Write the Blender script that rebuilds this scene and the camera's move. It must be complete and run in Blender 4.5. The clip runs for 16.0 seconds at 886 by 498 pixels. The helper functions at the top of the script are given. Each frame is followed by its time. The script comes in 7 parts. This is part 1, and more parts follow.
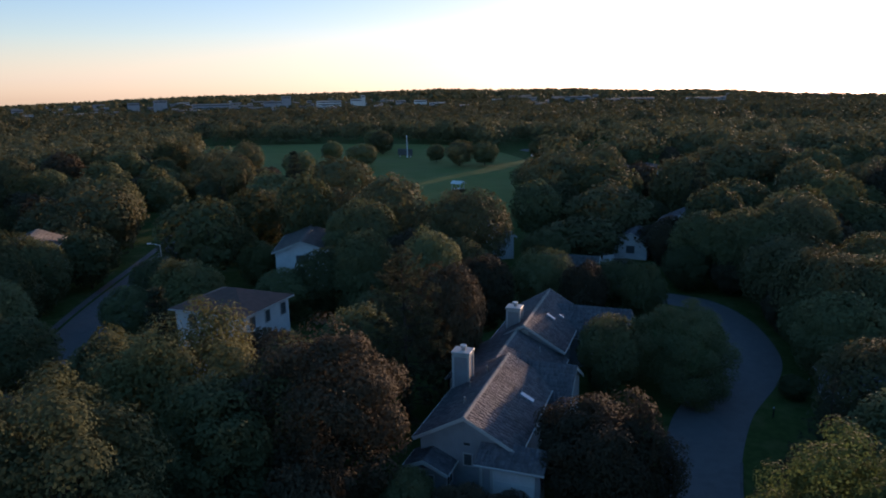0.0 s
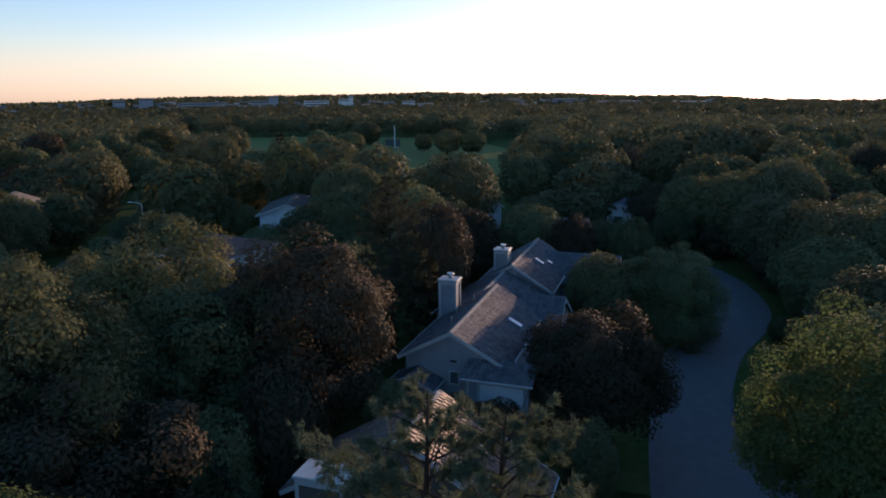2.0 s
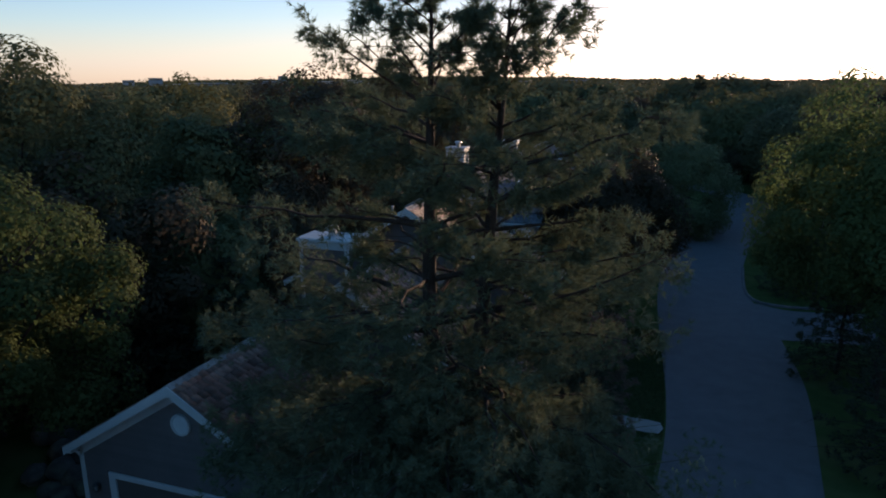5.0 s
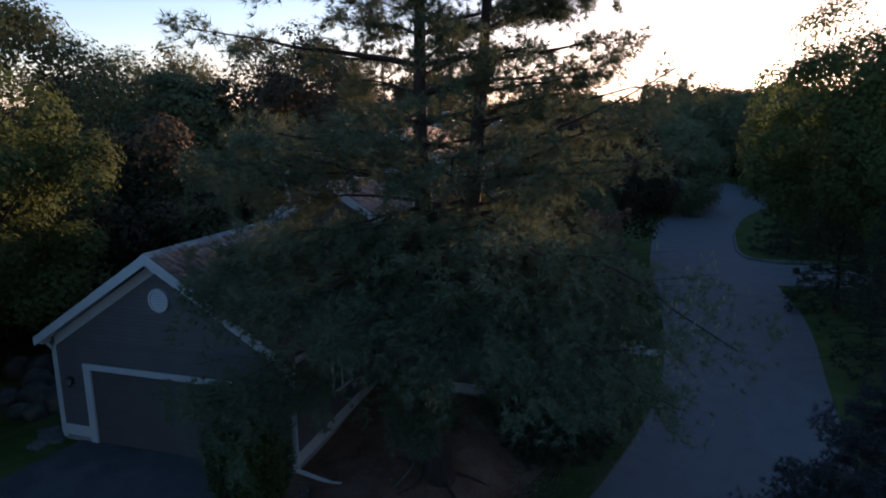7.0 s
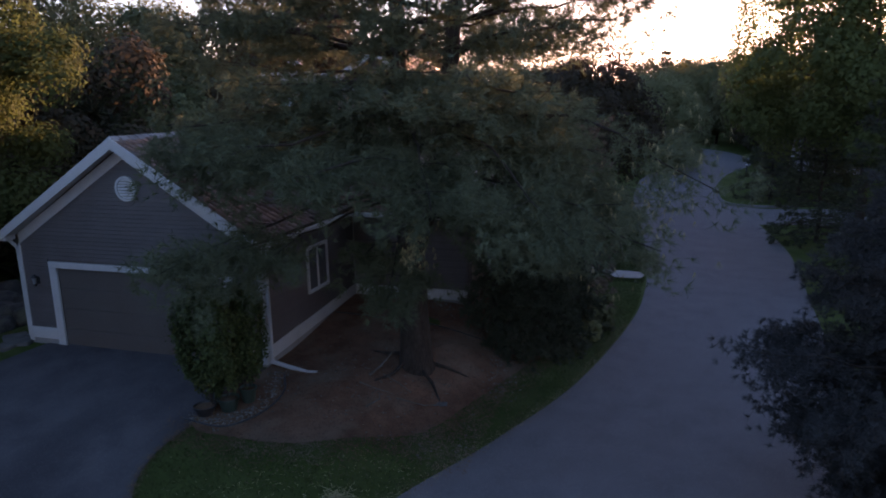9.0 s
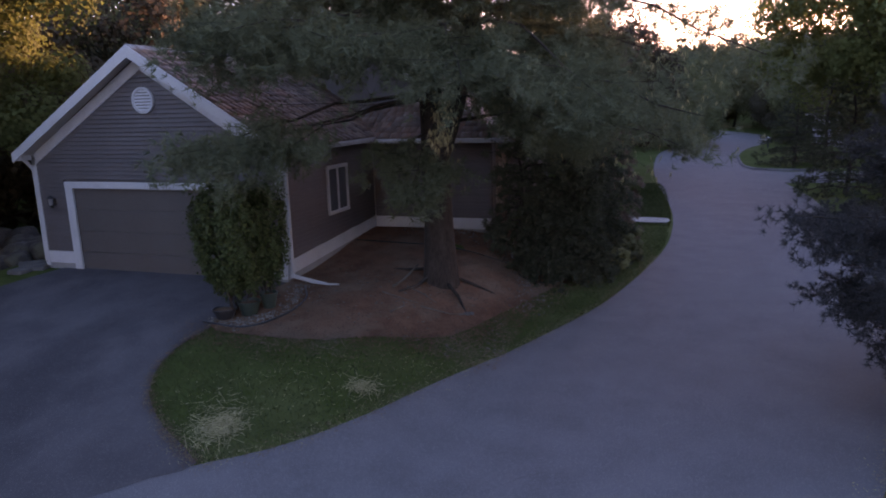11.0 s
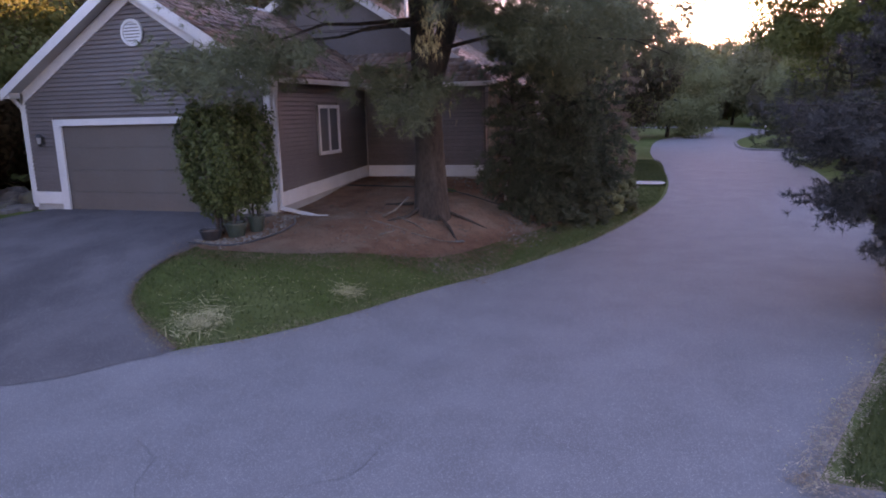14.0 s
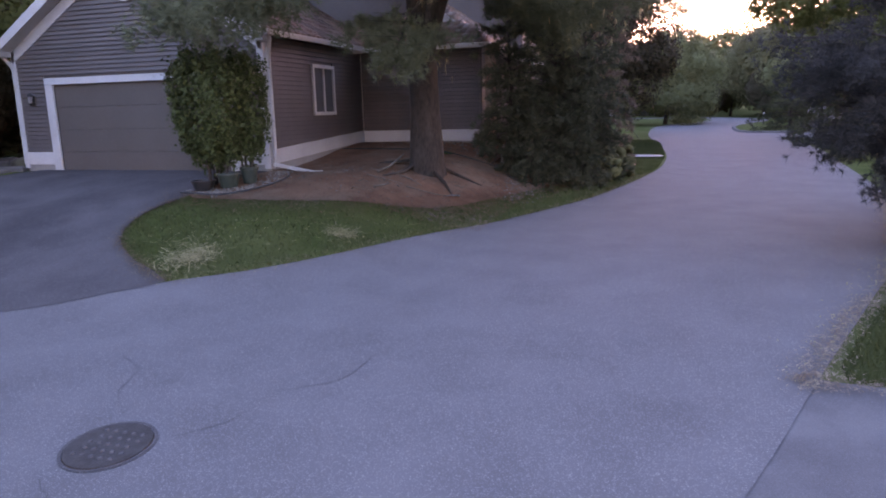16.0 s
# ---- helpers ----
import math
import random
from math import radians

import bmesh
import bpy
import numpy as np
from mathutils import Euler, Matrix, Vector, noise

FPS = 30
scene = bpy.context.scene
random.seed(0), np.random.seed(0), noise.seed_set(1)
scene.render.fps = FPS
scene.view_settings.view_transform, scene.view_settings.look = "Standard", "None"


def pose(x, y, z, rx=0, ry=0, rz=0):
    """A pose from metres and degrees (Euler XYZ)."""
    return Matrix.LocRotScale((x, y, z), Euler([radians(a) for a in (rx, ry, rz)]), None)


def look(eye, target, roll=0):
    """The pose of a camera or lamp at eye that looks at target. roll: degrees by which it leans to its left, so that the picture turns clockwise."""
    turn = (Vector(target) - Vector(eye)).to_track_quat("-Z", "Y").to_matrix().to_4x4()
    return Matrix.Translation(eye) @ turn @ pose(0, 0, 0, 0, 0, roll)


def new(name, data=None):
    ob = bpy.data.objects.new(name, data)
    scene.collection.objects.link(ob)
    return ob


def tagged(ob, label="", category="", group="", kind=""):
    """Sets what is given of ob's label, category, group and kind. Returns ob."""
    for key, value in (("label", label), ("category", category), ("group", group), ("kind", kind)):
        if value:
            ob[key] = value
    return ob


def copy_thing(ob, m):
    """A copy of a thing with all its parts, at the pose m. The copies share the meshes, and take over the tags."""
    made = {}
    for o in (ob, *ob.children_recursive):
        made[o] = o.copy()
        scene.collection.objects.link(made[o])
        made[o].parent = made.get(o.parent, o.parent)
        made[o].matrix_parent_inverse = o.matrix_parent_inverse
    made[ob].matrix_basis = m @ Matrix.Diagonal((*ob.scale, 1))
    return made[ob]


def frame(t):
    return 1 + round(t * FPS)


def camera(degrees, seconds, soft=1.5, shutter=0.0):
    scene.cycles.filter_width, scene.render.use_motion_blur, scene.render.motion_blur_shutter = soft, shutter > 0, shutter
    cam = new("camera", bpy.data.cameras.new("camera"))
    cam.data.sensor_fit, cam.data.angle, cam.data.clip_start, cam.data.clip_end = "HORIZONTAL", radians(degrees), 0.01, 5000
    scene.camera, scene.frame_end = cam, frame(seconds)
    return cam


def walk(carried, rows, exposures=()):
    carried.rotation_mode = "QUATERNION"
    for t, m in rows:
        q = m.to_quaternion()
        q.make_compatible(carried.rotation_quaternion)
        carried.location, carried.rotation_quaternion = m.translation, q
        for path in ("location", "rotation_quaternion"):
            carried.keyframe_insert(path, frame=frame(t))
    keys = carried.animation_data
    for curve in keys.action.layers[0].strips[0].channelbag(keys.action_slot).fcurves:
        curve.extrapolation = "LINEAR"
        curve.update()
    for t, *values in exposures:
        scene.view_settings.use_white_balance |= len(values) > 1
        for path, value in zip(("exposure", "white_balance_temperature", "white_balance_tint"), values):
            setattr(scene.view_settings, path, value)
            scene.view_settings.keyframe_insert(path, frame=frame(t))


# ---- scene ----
cam = camera(66.0, 16.0, soft=1.9)

# the walk
PATH = [
    (0, (7.896, -11.203, 26.644), (7.226, -9.372, 26.196), -1.2),
    (0.5, (7.888, -11.325, 25.246), (7.226, -9.489, 24.809), -0.9),
    (1, (7.834, -11.318, 23.785), (7.172, -9.486, 23.334), -1.0),
    (1.5, (7.89, -11.252, 22.292), (7.247, -9.414, 21.835), -1.3),
    (2, (7.88, -11.411, 20.855), (7.245, -9.565, 20.42), -0.6),
    (2.5, (7.9, -11.436, 19.403), (7.255, -9.606, 18.92), -1.7),
    (3, (8.062, -11.807, 18.029), (7.445, -9.96, 17.574), -0.5),
    (3.5, (8.112, -12.16, 16.48), (7.463, -10.326, 16.017), -1.9),
    (4, (8.257, -12.542, 15.103), (7.589, -10.703, 14.687), -0.8),
    (4.5, (8.363, -12.561, 13.774), (7.696, -10.72, 13.367), -0.5),
    (5, (8.4, -12.847, 12.52), (7.743, -11.017, 12.048), -0.5),
    (7.5, (8.29, -13.073, 7.602), (7.676, -11.208, 7.225), -1.5),
    (8, (8.39, -13.05, 7.004), (7.794, -11.182, 6.609), -1.6),
    (8.5, (8.476, -13.082, 6.47), (7.898, -11.215, 6.044), -1.1),
    (11, (8.118, -13.151, 3.787), (7.498, -11.296, 3.367), -1.6),
    (11.5, (8.137, -13.149, 3.383), (7.514, -11.294, 2.97), -1.6),
    (12, (8.174, -13.177, 3.053), (7.554, -11.32, 2.643), -1.5),
    (12.5, (8.222, -13.215, 2.773), (7.605, -11.359, 2.356), -1.5),
    (13, (8.263, -13.219, 2.525), (7.645, -11.363, 2.109), -1.6),
    (13.5, (8.294, -13.264, 2.302), (7.678, -11.405, 1.898), -1.2),
    (14, (8.309, -13.278, 2.041), (7.69, -11.417, 1.65), -1.5),
    (14.5, (8.332, -13.294, 1.815), (7.717, -11.431, 1.425), -1.2),
    (15, (8.346, -13.312, 1.562), (7.735, -11.447, 1.174), -1.4),
    (15.5, (8.358, -13.303, 1.321), (7.748, -11.439, 0.926), -1.4),
    (16, (8.352, -13.287, 1.129), (7.738, -11.425, 0.731), -1.4),
]
walk(cam, [(t, look(eye, target, roll)) for t, eye, target, roll in PATH],
     [(0, 2.08, 7350, 38), (2.5, 2.24, 7250, 39), (3.5, 2.36, 7200, 39), (4.5, 2.26, 7100, 36), (5, 2.05, 7100, 34), (8.5, 3.2, 9300, 63), (11, 4.25, 11500, 83), (13.5, 5.15, 12500, 88), (16, 5.45, 12900, 87)])

# ---- world, sun ----
SUN_AZ, SUN_EL = 13.5, 4.0   # degrees from +y towards +x, above the horizon
world = bpy.data.worlds.new("dusk_sky")
world.use_nodes = True
scene.world = world
wn = world.node_tree
wn.nodes.clear()
sky = wn.nodes.new("ShaderNodeTexSky")
sky.sky_type = "NISHITA"
sky.sun_disc = False
sky.sun_elevation = radians(SUN_EL)
sky.sun_rotation = radians(SUN_AZ)
sky.altitude = 250
sky.air_density, sky.dust_density, sky.ozone_density = 0.9, 0.6, 3.0
bg = wn.nodes.new("ShaderNodeBackground")
bg.inputs["Strength"].default_value = 0.125
wo = wn.nodes.new("ShaderNodeOutputWorld")
deep = wn.nodes.new("ShaderNodeGamma")
deep.inputs["Gamma"].default_value = 0.67
split = wn.nodes.new("ShaderNodeSeparateColor")
blueness = wn.nodes.new("ShaderNodeMath")       # how much more blue than red the air is
blueness.operation = "DIVIDE"
amount = wn.nodes.new("ShaderNodeMapRange")
amount.inputs[1].default_value, amount.inputs[2].default_value = 0.7, 1.4
amount.inputs[3].default_value, amount.inputs[4].default_value = 0.66, 1.36
clear = wn.nodes.new("ShaderNodeHueSaturation")
wn.links.new(sky.outputs[0], deep.inputs[0])
wn.links.new(deep.outputs[0], split.inputs[0])
wn.links.new(split.outputs[2], blueness.inputs[0])
wn.links.new(split.outputs[0], blueness.inputs[1])
wn.links.new(blueness.outputs[0], amount.inputs[0])
wn.links.new(amount.outputs[0], clear.inputs["Saturation"])
wn.links.new(deep.outputs[0], clear.inputs["Color"])
wn.links.new(clear.outputs[0], bg.inputs[0])
wn.links.new(bg.outputs[0], wo.inputs[0])

sun = new("sun", bpy.data.lights.new("sun", "SUN"))
sun.data.energy = 1.5
sun.data.angle = radians(0.6)
sun.data.color = (1.0, 0.80, 0.52)
sa, se = radians(SUN_AZ), radians(SUN_EL)
sun_dir = Vector((math.sin(sa) * math.cos(se), math.cos(sa) * math.cos(se), math.sin(se)))
sun.matrix_world = look(sun_dir * 200, (0, 0, 0))


# ---- materials ----
def material(name, c1, c2, scale=3.0, rough=0.8, bump=0.15, fine=40.0, spec=0.3, c3=None, c3_scale=0.4, c3_amount=0.5,
             per_object=0.0, metal=0.0, stretch=(1, 1, 1), island=0.0, speck=None):
    """Two colours mixed by noise at two scales, a third one in large stains, fine relief."""
    m = bpy.data.materials.new(name)
    m.use_nodes = True
    nt = m.node_tree
    n, l = nt.nodes, nt.links
    b = n["Principled BSDF"]
    b.inputs["Roughness"].default_value = rough
    b.inputs["Specular IOR Level"].default_value = spec
    b.inputs["Metallic"].default_value = metal
    geo = n.new("ShaderNodeNewGeometry")
    mp = n.new("ShaderNodeMapping")
    mp.inputs["Scale"].default_value = stretch
    l.new(geo.outputs["Position"], mp.inputs["Vector"])
    t1 = n.new("ShaderNodeTexNoise")
    t1.inputs["Scale"].default_value = scale
    t1.inputs["Detail"].default_value = 6
    t2 = n.new("ShaderNodeTexNoise")
    t2.inputs["Scale"].default_value = fine
    t2.inputs["Detail"].default_value = 3
    for t in (t1, t2):
        l.new(mp.outputs[0], t.inputs["Vector"])
    add = n.new("ShaderNodeMix")
    add.inputs[0].default_value = 0.4
    l.new(t1.outputs[0], add.inputs[2])
    l.new(t2.outputs[0], add.inputs[3])
    ramp = n.new("ShaderNodeMapRange")
    ramp.inputs[1].default_value, ramp.inputs[2].default_value = 0.36, 0.64
    l.new(add.outputs[0], ramp.inputs[0])
    fac = ramp.outputs[0]
    mix = n.new("ShaderNodeMix")
    mix.data_type = "RGBA"
    mix.inputs[6].default_value, mix.inputs[7].default_value = (*c1, 1), (*c2, 1)
    l.new(fac, mix.inputs[0])
    col = mix.outputs[2]
    if c3:
        t3 = n.new("ShaderNodeTexNoise")
        t3.inputs["Scale"].default_value = c3_scale
        t3.inputs["Detail"].default_value = 4
        l.new(geo.outputs["Position"], t3.inputs["Vector"])
        r3 = n.new("ShaderNodeMapRange")
        r3.inputs[1].default_value, r3.inputs[2].default_value, r3.inputs[4].default_value = 0.48, 0.66, c3_amount
        l.new(t3.outputs[0], r3.inputs[0])
        m3 = n.new("ShaderNodeMix")
        m3.data_type = "RGBA"
        m3.inputs[7].default_value = (*c3, 1)
        l.new(r3.outputs[0], m3.inputs[0])
        l.new(col, m3.inputs[6])
        col = m3.outputs[2]
    if speck:
        sc, amount, colour = speck
        ts = n.new("ShaderNodeTexVoronoi")
        ts.inputs["Scale"].default_value = sc
        l.new(geo.outputs["Position"], ts.inputs["Vector"])
        sepc = n.new("ShaderNodeSeparateColor")
        l.new(ts.outputs["Color"], sepc.inputs[0])
        rs = n.new("ShaderNodeMapRange")
        rs.inputs[1].default_value, rs.inputs[2].default_value, rs.inputs[4].default_value = 0.80, 0.97, amount
        l.new(sepc.outputs[0], rs.inputs[0])
        mx = n.new("ShaderNodeMix")
        mx.data_type = "RGBA"
        mx.inputs[7].default_value = (*colour, 1)
        l.new(rs.outputs[0], mx.inputs[0])
        l.new(col, mx.inputs[6])
        col = mx.outputs[2]
    for amount, node, socket in ((per_object, "ShaderNodeObjectInfo", "Random"), (island, "ShaderNodeNewGeometry", "Random Per Island")):
        if amount:
            oi = n.new(node)
            rr = n.new("ShaderNodeMapRange")
            rr.inputs[3].default_value, rr.inputs[4].default_value = 1 - amount, 1 + amount
            l.new(oi.outputs[socket], rr.inputs[0])
            hs = n.new("ShaderNodeHueSaturation")
            l.new(rr.outputs[0], hs.inputs["Value"])
            l.new(col, hs.inputs["Color"])
            col = hs.outputs[0]
    l.new(col, b.inputs["Base Color"])
    if bump:
        bp = n.new("ShaderNodeBump")
        bp.inputs["Strength"].default_value = bump
        bp.inputs["Distance"].default_value = 0.02
        l.new(add.outputs[0], bp.inputs["Height"])
        l.new(bp.outputs[0], b.inputs["Normal"])
    return m


def leaf_material(name, c1, c2, through_light=0.25, vary=0.3, rough=0.8):
    """Leaves: two greens mixed leaf by leaf and tree by tree, with some light coming through the blade."""
    c1, c2 = (tuple(k * (0.82 * v + 0.18 * sum(c) / 3) for k, v in zip((1.14, 0.97, 1.0), c)) for c in (c1, c2))
    m = bpy.data.materials.new(name)
    m.use_nodes = True
    nt = m.node_tree
    n, l = nt.nodes, nt.links
    b = n["Principled BSDF"]
    b.inputs["Roughness"].default_value = rough
    b.inputs["Specular IOR Level"].default_value = 0.08
    geo = n.new("ShaderNodeNewGeometry")
    noise_t = n.new("ShaderNodeTexNoise")
    noise_t.inputs["Scale"].default_value = 0.55
    l.new(geo.outputs["Position"], noise_t.inputs["Vector"])
    blend = n.new("ShaderNodeMath")
    blend.operation = "MULTIPLY_ADD"
    blend.inputs[1].default_value = 0.16
    l.new(geo.outputs["Random Per Island"], blend.inputs[0])
    half = n.new("ShaderNodeMath")
    half.operation = "MULTIPLY"
    half.inputs[1].default_value = 0.84
    l.new(noise_t.outputs[0], half.inputs[0])
    l.new(half.outputs[0], blend.inputs[2])
    mix = n.new("ShaderNodeMix")
    mix.data_type = "RGBA"
    mix.inputs[6].default_value, mix.inputs[7].default_value = (*c1, 1), (*c2, 1)
    l.new(blend.outputs[0], mix.inputs[0])
    oi = n.new("ShaderNodeObjectInfo")
    rr = n.new("ShaderNodeMapRange")
    rr.inputs[3].default_value, rr.inputs[4].default_value = 1 - vary, 1 + vary
    l.new(oi.outputs["Random"], rr.inputs[0])
    hs = n.new("ShaderNodeHueSaturation")
    l.new(rr.outputs[0], hs.inputs["Value"])
    l.new(mix.outputs[2], hs.inputs["Color"])
    l.new(hs.outputs[0], b.inputs["Base Color"])
    tr = n.new("ShaderNodeBsdfTranslucent")
    l.new(hs.outputs[0], tr.inputs["Color"])
    ms = n.new("ShaderNodeMixShader")
    ms.inputs[0].default_value = through_light
    l.new(b.outputs[0], ms.inputs[1])
    l.new(tr.outputs[0], ms.inputs[2])
    l.new(ms.outputs[0], n["Material Output"].inputs["Surface"])
    return m


def glass_material(name, tint=(0.07, 0.078, 0.085)):
    m = bpy.data.materials.new(name)
    m.use_nodes = True
    b = m.node_tree.nodes["Principled BSDF"]
    b.inputs["Base Color"].default_value = (*tint, 1)
    b.inputs["Roughness"].default_value = 0.06
    b.inputs["Specular IOR Level"].default_value = 0.6
    return m


M_GRASS = material("grass", (0.024, 0.048, 0.014), (0.045, 0.074, 0.023), 1.5, 1.0, 0.5, 30, 0.02, (0.088, 0.085, 0.036), 0.5, 0.6)
M_BLADE = leaf_material("grass_blade", (0.023, 0.055, 0.014), (0.052, 0.090, 0.028), 0.25)
M_ASPHALT = material("asphalt", (0.086, 0.077, 0.080), (0.112, 0.101, 0.105), 1.3, 0.9, 0.3, 160, 0.12, (0.12, 0.11, 0.114), 0.12, 0.2, speck=(125, 0.5, (0.24, 0.225, 0.225)))
M_DRIVE = material("driveway_asphalt", (0.056, 0.047, 0.049), (0.088, 0.075, 0.077), 0.9, 0.95, 0.25, 150, 0.05, (0.036, 0.031, 0.033), 0.5, 0.6, speck=(70, 0.22, (0.18, 0.165, 0.165)))
M_APRON = material("worn_apron", (0.072, 0.064, 0.067), (0.108, 0.097, 0.100), 1.6, 0.9, 0.25, 80, 0.15, (0.128, 0.122, 0.123), 0.8, 0.6, speck=(110, 0.15, (0.20, 0.185, 0.185)))
M_CONCRETE = material("concrete", (0.17, 0.16, 0.15), (0.25, 0.235, 0.22), 1.5, 0.85, 0.2, 60, 0.3, (0.22, 0.21, 0.19), 0.6, 0.5)
M_MULCH = material("pine_needle_mulch", (0.120, 0.044, 0.028), (0.215, 0.088, 0.058), 2.2, 0.97, 0.9, 38, 0.05, (0.20, 0.135, 0.10), 0.9, 0.5, speck=(30, 0.5, (0.055, 0.030, 0.024)))
M_SIDING = material("taupe_siding", (0.078, 0.060, 0.058), (0.102, 0.079, 0.076), 1.2, 0.6, 0.08, 25, 0.35, (0.066, 0.052, 0.05), 0.5, 0.3, per_object=0.08)
M_TRIM = material("white_trim", (0.33, 0.328, 0.325), (0.42, 0.417, 0.41), 1.5, 0.5, 0.05, 30, 0.4, (0.36, 0.35, 0.33), 0.8, 0.35)
M_DOOR = material("taupe_garage_door", (0.080, 0.062, 0.056), (0.096, 0.076, 0.068), 0.8, 0.5, 0.05, 20, 0.4)
M_SHAKE = material("cedar_shake", (0.100, 0.056, 0.046), (0.215, 0.140, 0.118), 4, 0.7, 0.5, 45, 0.25, (0.22, 0.080, 0.055), 0.9, 0.5, per_object=0.42, island=0.42)
M_SHAKE_CAP = material("ridge_cap_shake", (0.15, 0.135, 0.13), (0.27, 0.25, 0.235), 4, 0.8, 0.4, 40, 0.3, per_object=0.25)
M_SHINGLE = material("grey_shingle", (0.080, 0.078, 0.090), (0.130, 0.127, 0.140), 3, 0.95, 0.4, 30, 0.05, (0.10, 0.10, 0.10), 0.4, 0.4, island=0.22)
M_SHINGLE_RED = material("red_brown_shingle", (0.105, 0.044, 0.036), (0.145, 0.064, 0.052), 2, 0.85, 0.4, 30, 0.3, island=0.15)
M_SHINGLE_DARK = material("dark_shingle", (0.06, 0.055, 0.055), (0.09, 0.085, 0.085), 2, 0.85, 0.4, 30, 0.3, island=0.15)
M_GREY_SIDING = material("grey_siding", (0.20, 0.20, 0.215), (0.27, 0.265, 0.285), 1.0, 0.6, 0.06, 20, 0.35)
M_WHITE_SIDING = material("white_siding", (0.44, 0.45, 0.47), (0.56, 0.57, 0.58), 1.0, 0.55, 0.05, 20, 0.35)
M_STONE_BASE = material("brick_pier", (0.16, 0.09, 0.07), (0.34, 0.24, 0.19), 9, 0.85, 0.4, 40, 0.25)
M_BARK = material("bark", (0.025, 0.017, 0.014), (0.064, 0.044, 0.036), 5, 0.95, 1.0, 30, 0.15, stretch=(1, 1, 0.3))
M_BIRCH = material("pale_bark", (0.30, 0.28, 0.25), (0.48, 0.46, 0.42), 4, 0.85, 0.5, 20, 0.2, (0.07, 0.06, 0.05), 2.0, 0.6)
M_ROCK = material("boulder", (0.034, 0.029, 0.027), (0.085, 0.072, 0.066), 3, 0.9, 0.8, 25, 0.25, (0.10, 0.12, 0.07), 1.5, 0.4)
M_IRON = material("cast_iron", (0.034, 0.026, 0.025), (0.060, 0.047, 0.045), 8, 0.8, 0.4, 60, 0.15)
M_BLACK = material("black_plastic", (0.012, 0.012, 0.013), (0.025, 0.025, 0.026), 6, 0.5, 0.05, 40, 0.4)
M_POT = material("green_pot", (0.008, 0.026, 0.020), (0.014, 0.038, 0.030), 6, 0.5, 0.05, 40, 0.4)
M_STRAW = material("dry_straw", (0.25, 0.175, 0.085), (0.40, 0.29, 0.15), 9, 0.85, 0.2, 60, 0.2, island=0.3)
M_DEAD_LEAF = material("dead_leaves", (0.15, 0.072, 0.052), (0.36, 0.21, 0.16), 9, 0.9, 0.3, 40, 0.1, island=0.4)
M_WOOD = material("dead_wood", (0.075, 0.055, 0.045), (0.15, 0.112, 0.09), 6, 0.9, 0.5, 40, 0.2, island=0.25)
M_PEBBLE = material("pebble", (0.075, 0.060, 0.050), (0.19, 0.155, 0.135), 9, 0.8, 0.2, 50, 0.3, island=0.4)
M_PAVER = material("stone_step", (0.055, 0.05, 0.047), (0.11, 0.10, 0.092), 4, 0.85, 0.4, 40, 0.3)
M_GLASS = glass_material("window_glass")
M_SKYLIGHT = glass_material("skylight_glass", (0.35, 0.4, 0.45))
M_METAL = material("galvanised_metal", (0.35, 0.35, 0.36), (0.50, 0.50, 0.50), 5, 0.4, 0.05, 30, 0.5, metal=0.8)
M_OFFICE = material("pale_facade", (0.50, 0.49, 0.48), (0.62, 0.61, 0.60), 0.1, 0.6, 0.0, 1, 0.3)
M_OFFICE_TAN = material("tan_facade", (0.36, 0.27, 0.22), (0.46, 0.36, 0.30), 0.1, 0.6, 0.0, 1, 0.3)
M_OFFICE_GREY = material("grey_facade", (0.22, 0.22, 0.24), (0.30, 0.30, 0.32), 0.1, 0.6, 0.0, 1, 0.3)
M_CAR = material("white_car_paint", (0.62, 0.63, 0.65), (0.70, 0.71, 0.72), 1, 0.25, 0.0, 5, 0.5)

L_PINE = leaf_material("pine_needles", (0.042, 0.078, 0.038), (0.100, 0.142, 0.074), 0.25)
L_OLIVE = leaf_material("olive_pine_needles", (0.060, 0.072, 0.030), (0.130, 0.134, 0.060), 0.2)
L_SPRUCE = leaf_material("spruce_needles", (0.026, 0.042, 0.024), (0.058, 0.080, 0.042), 0.12)
L_BLUE = leaf_material("blue_pine_needles", (0.040, 0.050, 0.048), (0.088, 0.102, 0.094), 0.12)
L_YEW = leaf_material("yew_needles", (0.022, 0.042, 0.024), (0.070, 0.100, 0.058), 0.2)
L_MAPLE = leaf_material("maple_leaves", (0.056, 0.088, 0.032), (0.120, 0.150, 0.060), 0.32)
L_LOCUST = leaf_material("locust_leaves", (0.044, 0.092, 0.023), (0.088, 0.146, 0.042), 0.47)
L_WILLOW = leaf_material("willow_leaves", (0.062, 0.080, 0.024), (0.118, 0.128, 0.044), 0.3)
L_PLUM = leaf_material("purple_plum_leaves", (0.036, 0.033, 0.018), (0.078, 0.064, 0.034), 0.2)
L_BOX = leaf_material("glossy_shrub_leaves", (0.014, 0.042, 0.012), (0.052, 0.105, 0.030), 0.15, 0.1, 0.4)
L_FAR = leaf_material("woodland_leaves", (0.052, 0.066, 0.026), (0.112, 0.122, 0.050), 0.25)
L_BROWN = leaf_material("browned_needles", (0.115, 0.082, 0.056), (0.20, 0.150, 0.108), 0.2)


# ---- mesh helpers ----
def link_mesh(name, me, mat, parent=None, label=""):
    if mat:
        me.materials.append(mat)
    ob = new(name, me)
    if parent:
        ob.parent = parent
    if label:
        ob["label"] = label
    return ob


